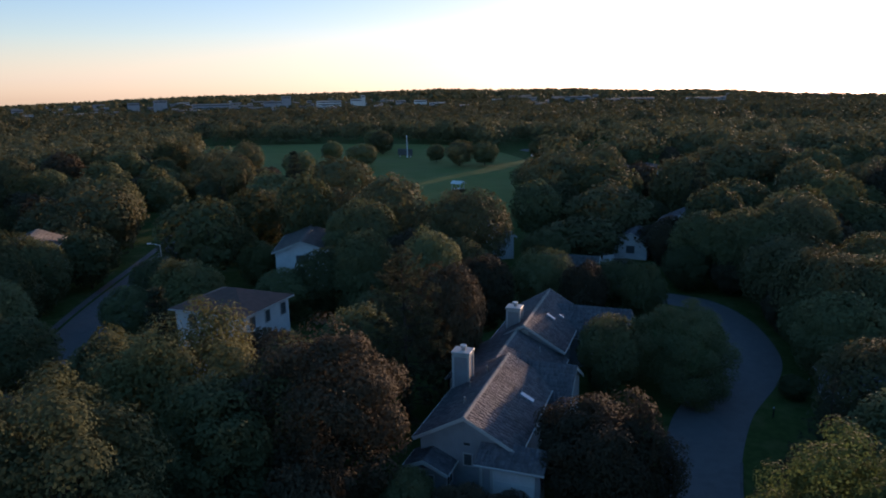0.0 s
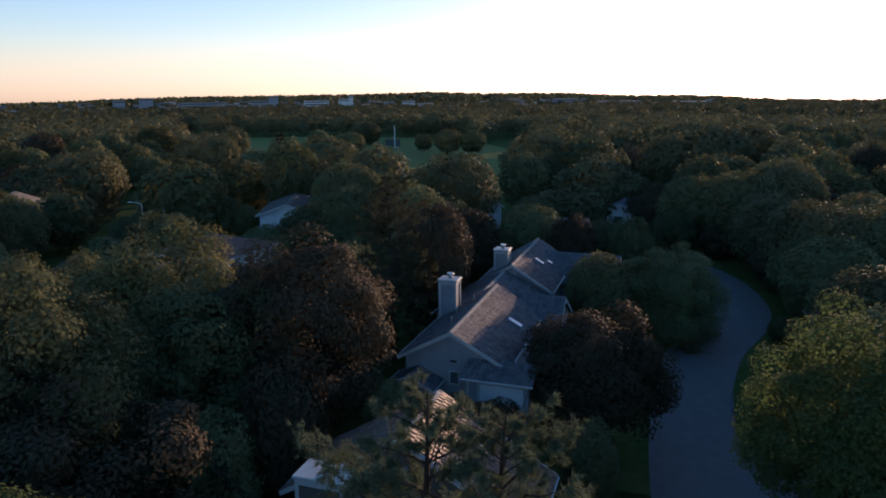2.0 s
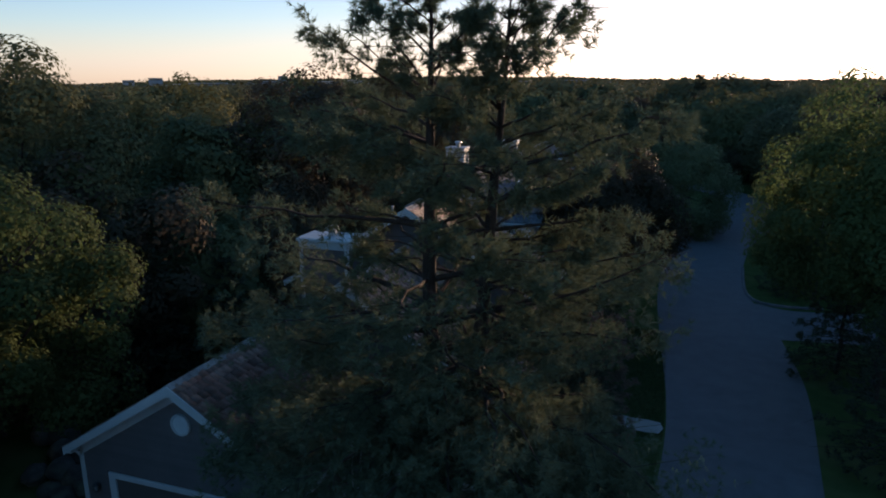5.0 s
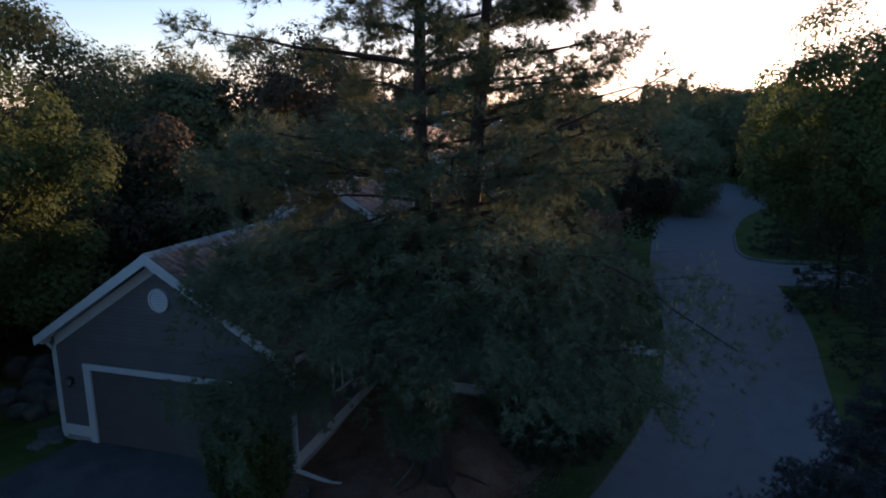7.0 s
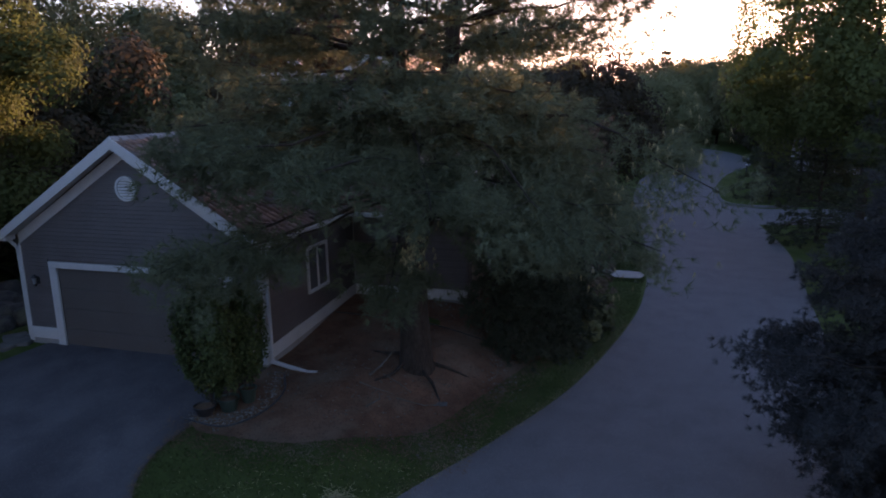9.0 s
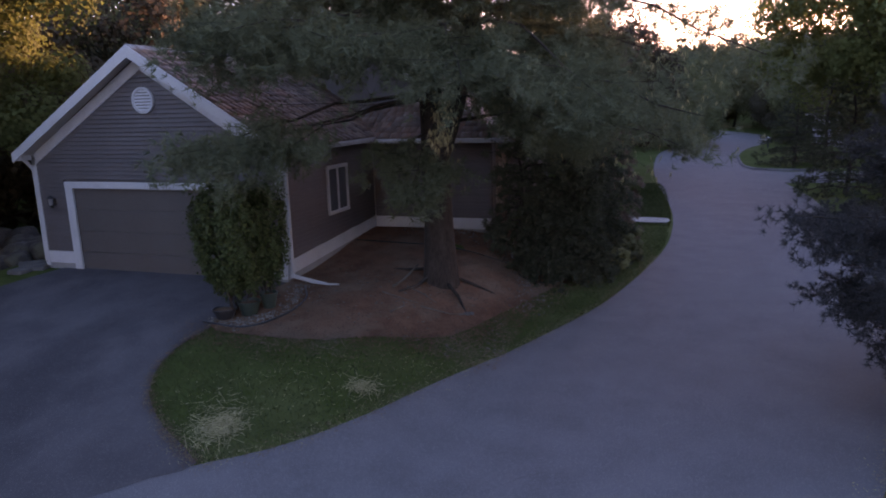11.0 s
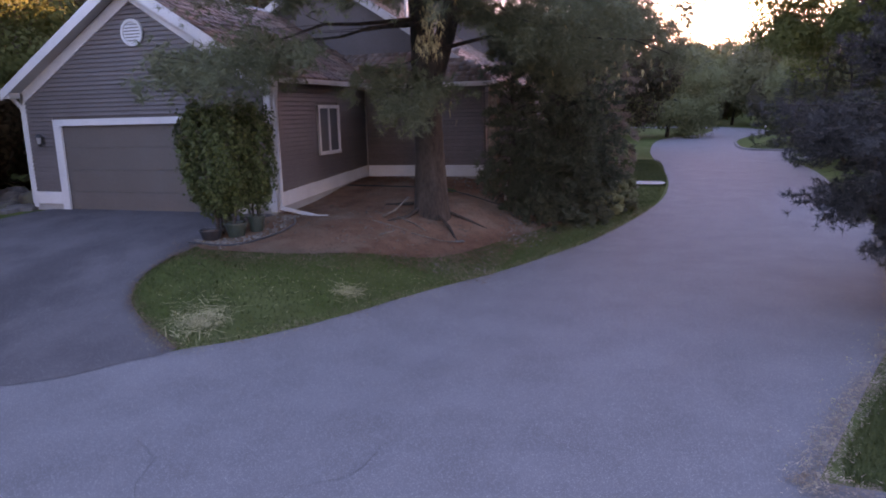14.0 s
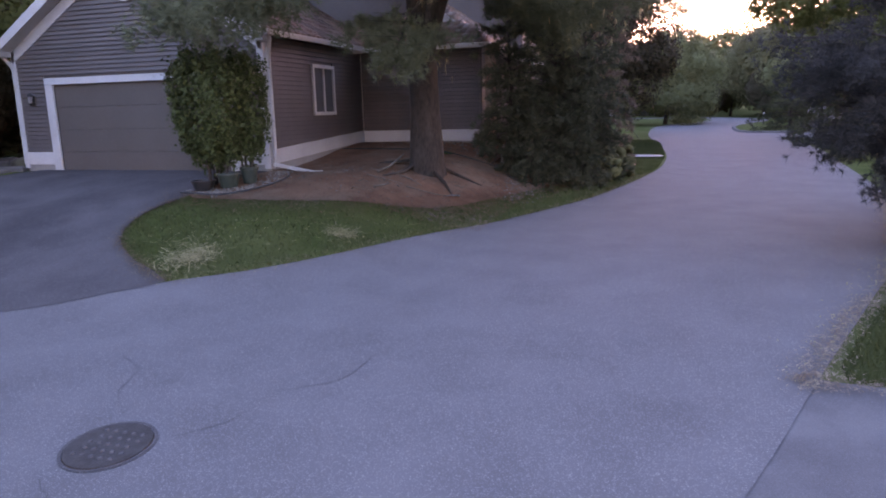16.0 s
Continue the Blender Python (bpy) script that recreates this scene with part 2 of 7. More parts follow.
def part(name, bm, mat, parent, label=""):
    """Links a bmesh as one mesh object under a thing or a part."""
    me = bpy.data.meshes.new(name)
    bmesh.ops.recalc_face_normals(bm, faces=bm.faces[:])
    bm.to_mesh(me)
    bm.free()
    return link_mesh(name, me, mat, parent, label)


def thing(name, label, category, at=(0, 0, 0), rz=0.0, group="", kind=""):
    ob = new(name)
    ob.empty_display_size = 0.2
    ob.matrix_world = pose(*at, 0, 0, rz)
    return tagged(ob, label, category, group, kind)


def arr_mesh(name, verts, faces):
    """A mesh from numpy arrays; faces all have the same number of corners."""
    verts = np.asarray(verts, dtype=np.float32)
    faces = np.asarray(faces, dtype=np.int32)
    k = faces.shape[1]
    me = bpy.data.meshes.new(name)
    me.vertices.add(len(verts))
    me.vertices.foreach_set("co", verts.ravel())
    me.loops.add(faces.size)
    me.loops.foreach_set("vertex_index", faces.ravel())
    me.polygons.add(len(faces))
    me.polygons.foreach_set("loop_start", np.arange(0, faces.size, k, dtype=np.int32))
    me.polygons.foreach_set("loop_total", np.full(len(faces), k, dtype=np.int32))
    me.update(calc_edges=True)
    return me


def box(bm, lo, hi, bevel=0.0, m=None):
    """A box between two corners, with bevelled edges where asked."""
    made = bmesh.ops.create_cube(bm, size=1.0)["verts"]
    s = Vector(hi) - Vector(lo)
    c = (Vector(hi) + Vector(lo)) / 2
    for v in made:
        v.co = Vector((v.co.x * s.x, v.co.y * s.y, v.co.z * s.z)) + c
    if bevel:
        edges = list({e for v in made for e in v.link_edges})
        got = bmesh.ops.bevel(bm, geom=edges, offset=bevel, segments=1, affect="EDGES")
        made = got["verts"]
    if m:
        bmesh.ops.transform(bm, matrix=m, verts=list(set(made)))
    return made


def box_part(name, lo, hi, mat, parent, bevel=0.0, label="", m=None):
    bm = bmesh.new()
    box(bm, lo, hi, bevel, m)
    return part(name, bm, mat, parent, label)


def prism(bm, outline, axis, a, b):
    """Extrudes an outline (pairs in the other two axes) from a to b along an axis."""
    def at(p, v):
        return {0: (v, p[0], p[1]), 1: (p[0], v, p[1]), 2: (p[0], p[1], v)}[axis]
    one = [bm.verts.new(at(p, a)) for p in outline]
    two = [bm.verts.new(at(p, b)) for p in outline]
    bm.faces.new(one)
    bm.faces.new(two[::-1])
    for i in range(len(outline)):
        j = (i + 1) % len(outline)
        bm.faces.new((one[i], two[i], two[j], one[j]))


def tube(points, radii, sides=5):
    """Vertices and quads of a tapered tube along points."""
    pts = np.asarray(points, float)
    n = len(pts)
    tang = np.gradient(pts, axis=0)
    tang /= np.linalg.norm(tang, axis=1)[:, None] + 1e-9
    ref = np.array([1.0, 0.2, 0.1]) if abs(tang[0][2]) > 0.8 else np.array([0, 0, 1.0])
    u = np.cross(tang, ref)
    u /= np.linalg.norm(u, axis=1)[:, None] + 1e-9
    v = np.cross(tang, u)
    ang = np.linspace(0, 2 * np.pi, sides, endpoint=False)
    ring = np.cos(ang)[None, :, None] * u[:, None, :] + np.sin(ang)[None, :, None] * v[:, None, :]
    verts = (pts[:, None, :] + ring * np.asarray(radii)[:, None, None]).reshape(-1, 3)
    i, j = np.meshgrid(np.arange(n - 1), np.arange(sides), indexing="ij")
    a = (i * sides + j).ravel()
    b = (i * sides + (j + 1) % sides).ravel()
    return verts, np.stack([a, b, b + sides, a + sides], 1)


def joined(pieces):
    """Joins (verts, faces) pairs."""
    vs, fs, o = [], [], 0
    for v, f in pieces:
        vs.append(v)
        fs.append(np.asarray(f) + o)
        o += len(v)
    return np.concatenate(vs), np.concatenate(fs)


def unit(a):
    return a / (np.linalg.norm(a, axis=-1, keepdims=True) + 1e-9)


def leaf_quads(rng, centres, normals, size, long=1.5, corners=4):
    """Pointed four-cornered leaves at centres, roughly facing along normals."""
    n = len(centres)
    nor = unit(np.asarray(normals) + rng.normal(0, 0.22, (n, 3)))
    u = unit(np.cross(nor, unit(rng.normal(0, 1, (n, 3)))))
    v = np.cross(nor, u)
    s = (size * rng.uniform(0.6, 1.35, n))[:, None]
    c = np.asarray(centres)
    bend = nor * s * 0.18
    verts = np.stack([c - u * s * long * 0.5, c + v * s * 0.5 - bend, c + u * s * long * 0.5 - bend * 0.5, c - v * s * 0.5 - bend], 1).reshape(-1, 3)
    if corners == 3:
        return verts.reshape(-1, 4, 3)[:, 1:].reshape(-1, 3), np.arange(3 * n).reshape(-1, 3)
    return verts, np.arange(4 * n).reshape(-1, 4)


def needle_tufts(rng, centres, dirs, length, width, per=9, spread=0.75):
    """Bundles of thin three-cornered needles that fan out along dirs."""
    n = len(centres)
    c = np.repeat(np.asarray(centres), per, 0)
    d = unit(np.repeat(unit(np.asarray(dirs)), per, 0) + rng.normal(0, spread, (n * per, 3)))
    side = unit(np.cross(d, unit(rng.normal(0, 1, (n * per, 3)))))
    ln = (length * rng.uniform(0.7, 1.25, n * per))[:, None]
    verts = np.stack([c - side * width, c + side * width, c + d * ln], 1).reshape(-1, 3)
    return verts, np.arange(3 * n * per).reshape(-1, 3)


# ---- the lie of the land ----
def smooth(a, b, v):
    k = np.clip((np.asarray(v, float) - a) / (b - a), 0, 1)
    return k * k * (3 - 2 * k)


def land(x, y):
    """Height of the ground."""
    x, y = np.asarray(x, float), np.asarray(y, float)
    z = np.interp(y, [-60, -30, -14, -9.5, -6, -3.7, 0, 5, 13, 30, 60], [-2.2, -1.95, -1.70, -1.40, -1.13, -1.03, -0.95, -0.86, -0.72, -0.6, -0.5])
    dx = np.maximum(np.maximum(-7.6 - x, x - np.interp(y, [0, 4, 7, 40], [1.6, 2.4, 3.4, 0.5])), 0)
    dy = np.maximum(np.maximum(0.2 - y, y - 40), 0)
    pad = 1 - smooth(0.2, 8.0, np.hypot(dx / 0.5, dy))
    bed = smooth(0.5, 5.0, y) * (1 - smooth(10, 16, y)) * smooth(-3, 0, x)
    z = z * (1 - pad) + (0.38 * bed - 0.12) * pad
    z = z + 0.16 * np.exp(-((x - 3.25) ** 2 + (y - 1.2) ** 2) / 0.9)
    knoll = np.hypot(np.maximum(np.abs(x + 5) - 4.5, 0), np.maximum(np.abs(y - 40) - 17, 0))
    z = z + 1.7 * (1 - smooth(0.5, 6.0, knoll))
    r = np.hypot(x - 8, y + 12)
    az = np.degrees(np.arctan2(x - 8, y + 12))
    hill = np.interp(az, [-180, -70, -52, -37, -20, -10, 2, 12.5, 30, 180], [2, -4, -4, 17, 21, 16, 0, -34, -40, 2]) + 1.8 * np.sin(az / 4.1) + 1.2 * np.sin(az / 1.7 + 1)
    z = z + smooth(1150, 2700, r) * hill * np.maximum(1, r / 2700)
    z = z + smooth(90, 400, r) * (1.2 * np.sin(x / 90) * np.cos(y / 110))
    return z


def spacing(lo, hi, step, reach, grow):
    mid = list(np.arange(lo, hi + 1e-6, step))
    a, s = [], step
    v = hi
    while v < reach:
        s *= grow
        v += s
        a.append(v)
    b, s, v = [], step, lo
    while v > -reach:
        s *= grow
        v -= s
        b.append(v)
    return np.array(b[::-1] + mid + a)


gx = spacing(-14, 24, 0.55, 4600, 1.12)
gy = spacing(-20, 60, 0.7, 4600, 1.12)
GX, GY = np.meshgrid(gx, gy, indexing="ij")
GZ_ = land(GX, GY)
for under in (((-6.0, -0.3), (-0.6, -0.3), (-0.5, -2.5), (-0.6, -4.0), (-0.1, -5.2), (1.2, -6.2), (0.4, -7.0), (-3, -8.1), (-7.2, -8.6), (-8.2, -6.5), (-6.6, -1.5)),
              ((0.4, 0.2), (0.3, -2.3), (1.9, -2.3), (3.0, -1.6), (4.0, -0.5), (4.6, 1.8), (5.2, 3.6), (6.3, 6.8), (5.4, 9.2), (4.2, 9.0), (4.0, 4.6), (0.4, 4.6))):
    # the soil lies a little lower under the paved drive and under the mulch
    for gi in np.argwhere((GX > -9) & (GX < 7) & (GY > -10) & (GY < 10)):
        gi = tuple(gi)
        hit_ = False
        px_, py_ = GX[gi], GY[gi]
        for e in range(len(under)):
            (ax_, ay_), (bx_, by_) = under[e], under[e - 1]
            if (ay_ > py_) != (by_ > py_) and px_ < (bx_ - ax_) * (py_ - ay_) / (by_ - ay_) + ax_:
                hit_ = not hit_
        if hit_:
            GZ_[gi] -= 0.05
gv = np.stack([GX, GY, GZ_], -1).reshape(-1, 3)
ii, jj = np.meshgrid(np.arange(len(gx) - 1), np.arange(len(gy) - 1), indexing="ij")
a0 = (ii * len(gy) + jj).ravel()
ground = link_mesh("ground", arr_mesh("ground", gv, np.stack([a0, a0 + len(gy), a0 + len(gy) + 1, a0 + 1], 1)), M_GRASS)
ground.data.shade_smooth()
tagged(ground, "mown green lawn and meadow reaching to low hills", "ground", kind="structure")


def curve_line(points, step=0.5):
    """A smooth line (Catmull-Rom) through points, resampled."""
    p = np.asarray(points, float)
    q = np.vstack([2 * p[0] - p[1], p, 2 * p[-1] - p[-2]])
    out = []
    for i in range(1, len(q) - 2):
        n = max(2, int(np.linalg.norm(q[i + 1] - q[i]) / step))
        t = np.linspace(0, 1, n, endpoint=False)[:, None]
        out.append(0.5 * (2 * q[i] + (q[i + 1] - q[i - 1]) * t + (2 * q[i - 1] - 5 * q[i] + 4 * q[i + 1] - q[i + 2]) * t ** 2
                          + (3 * q[i] - q[i - 1] - 3 * q[i + 1] + q[i + 2]) * t ** 3))
    out.append(p[-1:])
    return np.concatenate(out)


def strip(left, right, n, lift, across=8):
    """A sheet between two edge lines, laid on the land."""
    def even(line):
        line = curve_line(line)
        d = np.r_[0, np.cumsum(np.linalg.norm(np.diff(line, axis=0), axis=1))]
        s = np.linspace(0, d[-1], n)
        return np.stack([np.interp(s, d, line[:, 0]), np.interp(s, d, line[:, 1])], 1)
    a, b = even(left), even(right)
    w = np.linspace(0, 1, across + 1)[None, :, None]
    g = a[:, None] * (1 - w) + b[:, None] * w
    v = np.concatenate([g, (land(g[..., 0], g[..., 1]) + lift)[..., None]], -1).reshape(-1, 3)
    i, j = np.meshgrid(np.arange(n - 1), np.arange(across), indexing="ij")
    k = (i * (across + 1) + j).ravel()
    return v, np.stack([k, k + 1, k + across + 2, k + across + 1], 1)


def filled(outline, lift, step=0.4, rough=0.0, seed=0):
    """A sheet inside a closed outline, laid on the land, cut in small triangles."""
    line = curve_line(np.vstack([outline, outline[:1]]), step)[:-1]
    bm = bmesh.new()
    vs = [bm.verts.new((p[0], p[1], 0)) for p in line]
    es = [bm.edges.new((vs[i], vs[(i + 1) % len(vs)])) for i in range(len(vs))]
    bmesh.ops.triangle_fill(bm, use_beauty=True, edges=es)
    for _ in range(7):
        long_edges = [e for e in bm.edges if e.calc_length() > step * 2.2 and not e.is_boundary]
        if not long_edges:
            break
        bmesh.ops.subdivide_edges(bm, edges=long_edges, cuts=1)
    bmesh.ops.triangulate(bm, faces=bm.faces[:])
    for v in bm.verts:
        edge = v.is_boundary
        v.co.z = float(land(v.co.x, v.co.y)) + lift + (0 if edge else rough * noise.noise((v.co.x * 1.7, v.co.y * 1.7, seed)))
    return bm


# the private road, its left and right edge
ROAD_L = [(-40, -17), (-14, -11.2), (-2.7, -8.4), (0.54, -7.2), (1.6, -6.45), (2.1, -6.1), (2.95, -5.45), (3.8, -4.25), (4.7, -2.3), (5.5, -0.6), (6.81, 2.56), (7.9, 7.2), (8.3, 11),
          (8.25, 16), (7.6, 24), (7.2, 32), (7.5, 44), (9.6, 52), (12.2, 61), (12.3, 70), (9, 76), (1, 79), (-2, 85), (-3.6, 96), (-4, 112)]
ROAD_R = [(-38, -34), (-12, -22), (0, -16.5), (6.8, -12.6), (8.6, -9.6), (9.7, -7.0), (10.6, -4.8), (11.8, -1.6), (12.9, 4), (13.5, 11),
          (14.0, 18), (13.7, 24), (13.2, 28.5), (12.6, 32), (12.6, 38), (14.0, 47), (16.8, 55.5), (17.6, 63), (15.5, 73.5), (11.0, 80.5), (3.0, 83.5), (1.6, 88), (-0.6, 97), (-1, 112)]
rv, rf = strip(ROAD_L, ROAD_R, 420, 0.02, 14)
road = link_mesh("road", arr_mesh("road", rv, rf), M_ASPHALT)
tagged(road, "worn blue-grey asphalt private road with a winding edge", "road", kind="structure")


def sheet(name, outline, lift, mat, label, category, rough=0.0, step=0.4):
    ob = part(name, filled(np.array(outline, float), lift, step, rough), mat, None)
    return tagged(ob, label, category, kind="structure")


sheet("driveway", [(-6.5, 0.05), (-0.3, 0.05), (-0.15, -1.2), (-0.16, -2.46), (-0.29, -3.18), (-0.27, -3.92), (0.16, -4.77), (1.12, -5.54), (2.08, -6.08), (1.62, -6.5), (0.54, -7.28), (-2.67, -8.45), (-8, -9.6), (-9.2, -6.9), (-7.9, -4.2), (-6.8, -1.5)],
      0.028, M_DRIVE, "dark asphalt driveway in front of the garage", "driveway")
sheet("driveway", [(13.3, 24.4), (14.6, 24.6), (20, 25.4), (27, 27), (27, 31), (20, 30.4), (14.8, 29.6), (12.7, 30.2)], 0.03, M_ASPHALT,
      "grey asphalt driveway branching off the road", "driveway")
sheet("driveway", [(9.75, -7.1), (11.2, -7.4), (15, -9.5), (18, -13), (14.5, -17), (9, -17), (6.3, -12.9), (8.0, -9.7), (9.1, -7.2)], 0.010, M_APRON,
      "pale worn concrete driveway apron beside the road", "driveway")
sheet("mulch_bed", [(0.03, -0.2), (-0.12, -1.2), (-0.2, -2.6), (1.0, -2.8), (2.1, -2.7), (3.1, -2.0), (4.1, -1.1), (4.75, 0.8), (5.42, 2.9), (6.45, 6.0), (7.3, 8.6), (5.6, 10), (3.9, 9.6), (3.6, 5.0), (0.03, 4.96)],
      0.03, M_MULCH, "reddish-brown pine-needle mulch bed under the pine", "mulch", 0.02, 0.3)
sheet("path", [(5.6, 12.5), (7.0, 12.45), (8.1, 12.4), (8.12, 13.3), (7.0, 13.4), (5.6, 13.5)], 0.06, M_CONCRETE, "pale concrete walkway slab crossing the lawn strip", "walkway")
sheet("street", [(-45.5, 22), (-53.5, 30), (-61.5, 44), (-68.5, 57), (-81.5, 84), (-93.5, 108), (-87.5, 110), (-73.5, 86), (-61.5, 62), (-55.5, 48), (-47.5, 34), (-39.5, 25)], 0.06, M_ASPHALT,
      "dark asphalt street between the trees", "street", step=2.5)
sheet("pavement", [(-53.5, 28), (-67.5, 52), (-83.5, 84), (-96.5, 108), (-95.2, 108.6), (-82.2, 84), (-66.4, 52), (-52.6, 28)], 0.08, M_APRON, "worn concrete pavement along the street", "pavement", step=2.5)
sheet("parking_lot", [(-13, 192), (-4, 190), (4, 230), (-12, 262), (-30, 300), (-66, 300), (-58, 286), (-30, 246), (-14, 222)], 0.08, M_ASPHALT,
      "pale grey asphalt lot beside the playing field", "parking lot", step=6)
sheet("sports_field", [(-20, 140), (-56, 132), (-92, 156), (-150, 205), (-232, 272), (-250, 300), (-180, 318), (-100, 312), (-48, 245), (-26, 185)], 0.06,
      material("field_grass", (0.092, 0.120, 0.036), (0.125, 0.150, 0.048), 0.12, 0.95, 0.2, 2, 0.05, (0.125, 0.125, 0.05), 0.03, 0.5), "wide mown playing field in the middle distance", "field", step=8)

# kerb round the planted corner
kerb_line = curve_line([(16.5, 30.4), (14.6, 30.25), (13.2, 30.6), (12.55, 32), (12.5, 35), (12.7, 39)], 0.6)
kv, kf = [], []
for k, (x, y) in enumerate(kerb_line):
    t = kerb_line[min(k + 1, len(kerb_line) - 1)] - kerb_line[max(k - 1, 0)]
    nrm = np.array([-t[1], t[0]]) / (np.linalg.norm(t) + 1e-9)
    z = float(land(x, y))
    for off, h in ((-0.10, 0.0), (-0.08, 0.12), (0.06, 0.13), (0.09, 0.02)):
        kv.append((x - nrm[0] * off, y - nrm[1] * off, z + h))
    if k:
        for q in range(3):
            b = (k - 1) * 4 + q
            kf.append((b, b + 1, b + 5, b + 4))
kerb = link_mesh("kerb", arr_mesh("kerb", kv, kf), M_APRON)
tagged(kerb, "pale concrete kerb round a planted corner", "kerb", kind="structure")


# ---- trees ----
def limb(rng, a, b, r0, r1, bend=0.08, n=6, sides=5):
    a, b = np.asarray(a, float), np.asarray(b, float)
    t = np.linspace(0, 1, n)[:, None]
    p = a * (1 - t) + b * t
    p = p + np.sin(t * np.pi) * rng.normal(0, bend, 3) * np.linalg.norm(b - a)
    return p, tube(p, np.linspace(r0, r1, n), sides)


def broadleaf(seed, H, R, base, clumps, per, leaf, weep=0.0, trunk_r=0.2, squash=1.0, limbs=9, lean=(0, 0), clump=(0.24, 0.42), corners=4, deep=(0.62, 0.92), lobes=1.0, dome=0.75):
    """Trunk and crown meshes of a broad-leaved tree: clumps of leaves on the ends of limbs, with gaps between them."""
    rng = np.random.default_rng(seed)
    cz, hz = (H + base) / 2, (H - base) / 2
    d = unit(rng.normal(0, 1, (clumps * 3, 3)))
    d = d[(d[:, 2] > -0.75)][:clumps]
    rad = rng.uniform(deep[0], deep[1], len(d)) * (1 + lobes * 0.16 * np.sin(3 * np.arctan2(d[:, 1], d[:, 0]) + seed) + lobes * 0.12 * np.sin(5 * np.arctan2(d[:, 1], d[:, 0]) + 2 * seed))
    prof = np.sqrt(np.clip(1 - np.abs(d[:, 2]) ** 2.6, 0.05, 1)) / np.sqrt(np.clip(1 - d[:, 2] ** 2, 0.05, 1))
    c = np.stack([d[:, 0] * R * rad * prof, d[:, 1] * R * rad * prof, cz + d[:, 2] * hz * rad * squash], 1)
    c[:, :2] += np.array(lean) * ((c[:, 2:3] - base) / (H - base))
    rc = R * rng.uniform(clump[0], clump[1], len(c))
    k = rng.integers(0, len(c), clumps * per)
    ld = unit(rng.normal(0, 1, (len(k), 3)) + d[k] * dome + np.array([0, 0, 0.35]))
    shell = rc[k] * rng.uniform(0.55, 1.12, len(k)) ** 0.7
    p = c[k] + ld * shell[:, None] * np.array([1, 1, 0.85])
    if weep:
        hang = rng.random(len(k)) ** 2 * weep
        p[:, 2] -= hang
        p[:, :2] += d[k][:, :2] * 0.1
    p[:, 2] = np.maximum(p[:, 2], max(base * 0.55, 0.02))
    crown = leaf_quads(rng, p, ld + np.array([0, 0, 0.25]), leaf, 1.5 if not weep else 2.2, corners)
    pieces = []
    top = np.array([lean[0] * 0.5, lean[1] * 0.5, base + (H - base) * 0.55])
    tp, tb = limb(rng, (0, 0, -0.4), top, trunk_r, trunk_r * 0.45, 0.03, 8, 8)
    pieces.append(tb)
    for i in rng.permutation(len(c))[:limbs]:
        s = tp[rng.integers(3, 8)]
        pieces.append(limb(rng, s, c[i], trunk_r * 0.38, trunk_r * 0.08)[1])
    return joined(pieces), crown


def needle_cloud(rng, bp, t, ln, nt, start, dv, hang, cen, dirs):
    """Needle bundles along a bough, spread to its sides and hanging a little."""
    nc = max(3, nt // 13)                       # side shoots, each with a tuft of needle bundles
    pick = rng.integers(0, nc, nt)
    s = np.clip((rng.uniform(start, 1.0, nc) ** 0.8)[pick] + rng.normal(0, 0.035, nt), 0.02, 1.04)
    base_p = np.stack([np.interp(s, t, bp[:, i]) for i in range(3)], 1)
    side = np.cross(dv, [0, 0, 1])
    out = rng.normal(0, 1, nc)[pick] + rng.normal(0, 0.22, nt)
    spread = ln * 0.20 * (1.15 - s) + 0.05 * ln
    level = rng.normal(-0.01, 0.035, nc)[pick] * ln
    fall = level + rng.normal(0, 0.018, nt) * ln - np.abs(out) * spread * 0.15 - (rng.random(nc)[pick] * rng.uniform(0.5, 1.0, nt)) ** 2 * hang * 1.5
    base_p = base_p + rng.normal(0, min(0.07, 0.03 * ln), (nt, 3))
    cen.append(base_p + side * (out * spread)[:, None] + dv * (np.abs(out) * spread * 0.6)[:, None] + np.stack([np.zeros(nt), np.zeros(nt), fall], 1))
    dirs.append(dv * 0.8 + side * np.sign(out)[:, None] * 0.6 + np.array([0, 0, 0.25 - hang]) + rng.normal(0, 0.15, (nt, 3)))


def twiglets(rng, bp, dv, ln, n, pieces):
    side = np.cross(dv, [0, 0, 1])
    for _ in range(n):
        m = int(rng.integers(2, len(bp) - 1))
        e = bp[m] + (dv * 0.7 + side * rng.choice([-1, 1])) * ln * 0.22
        pieces.append(tube(np.linspace(bp[m], e, 3), [0.010, 0.007, 0.004], 3))


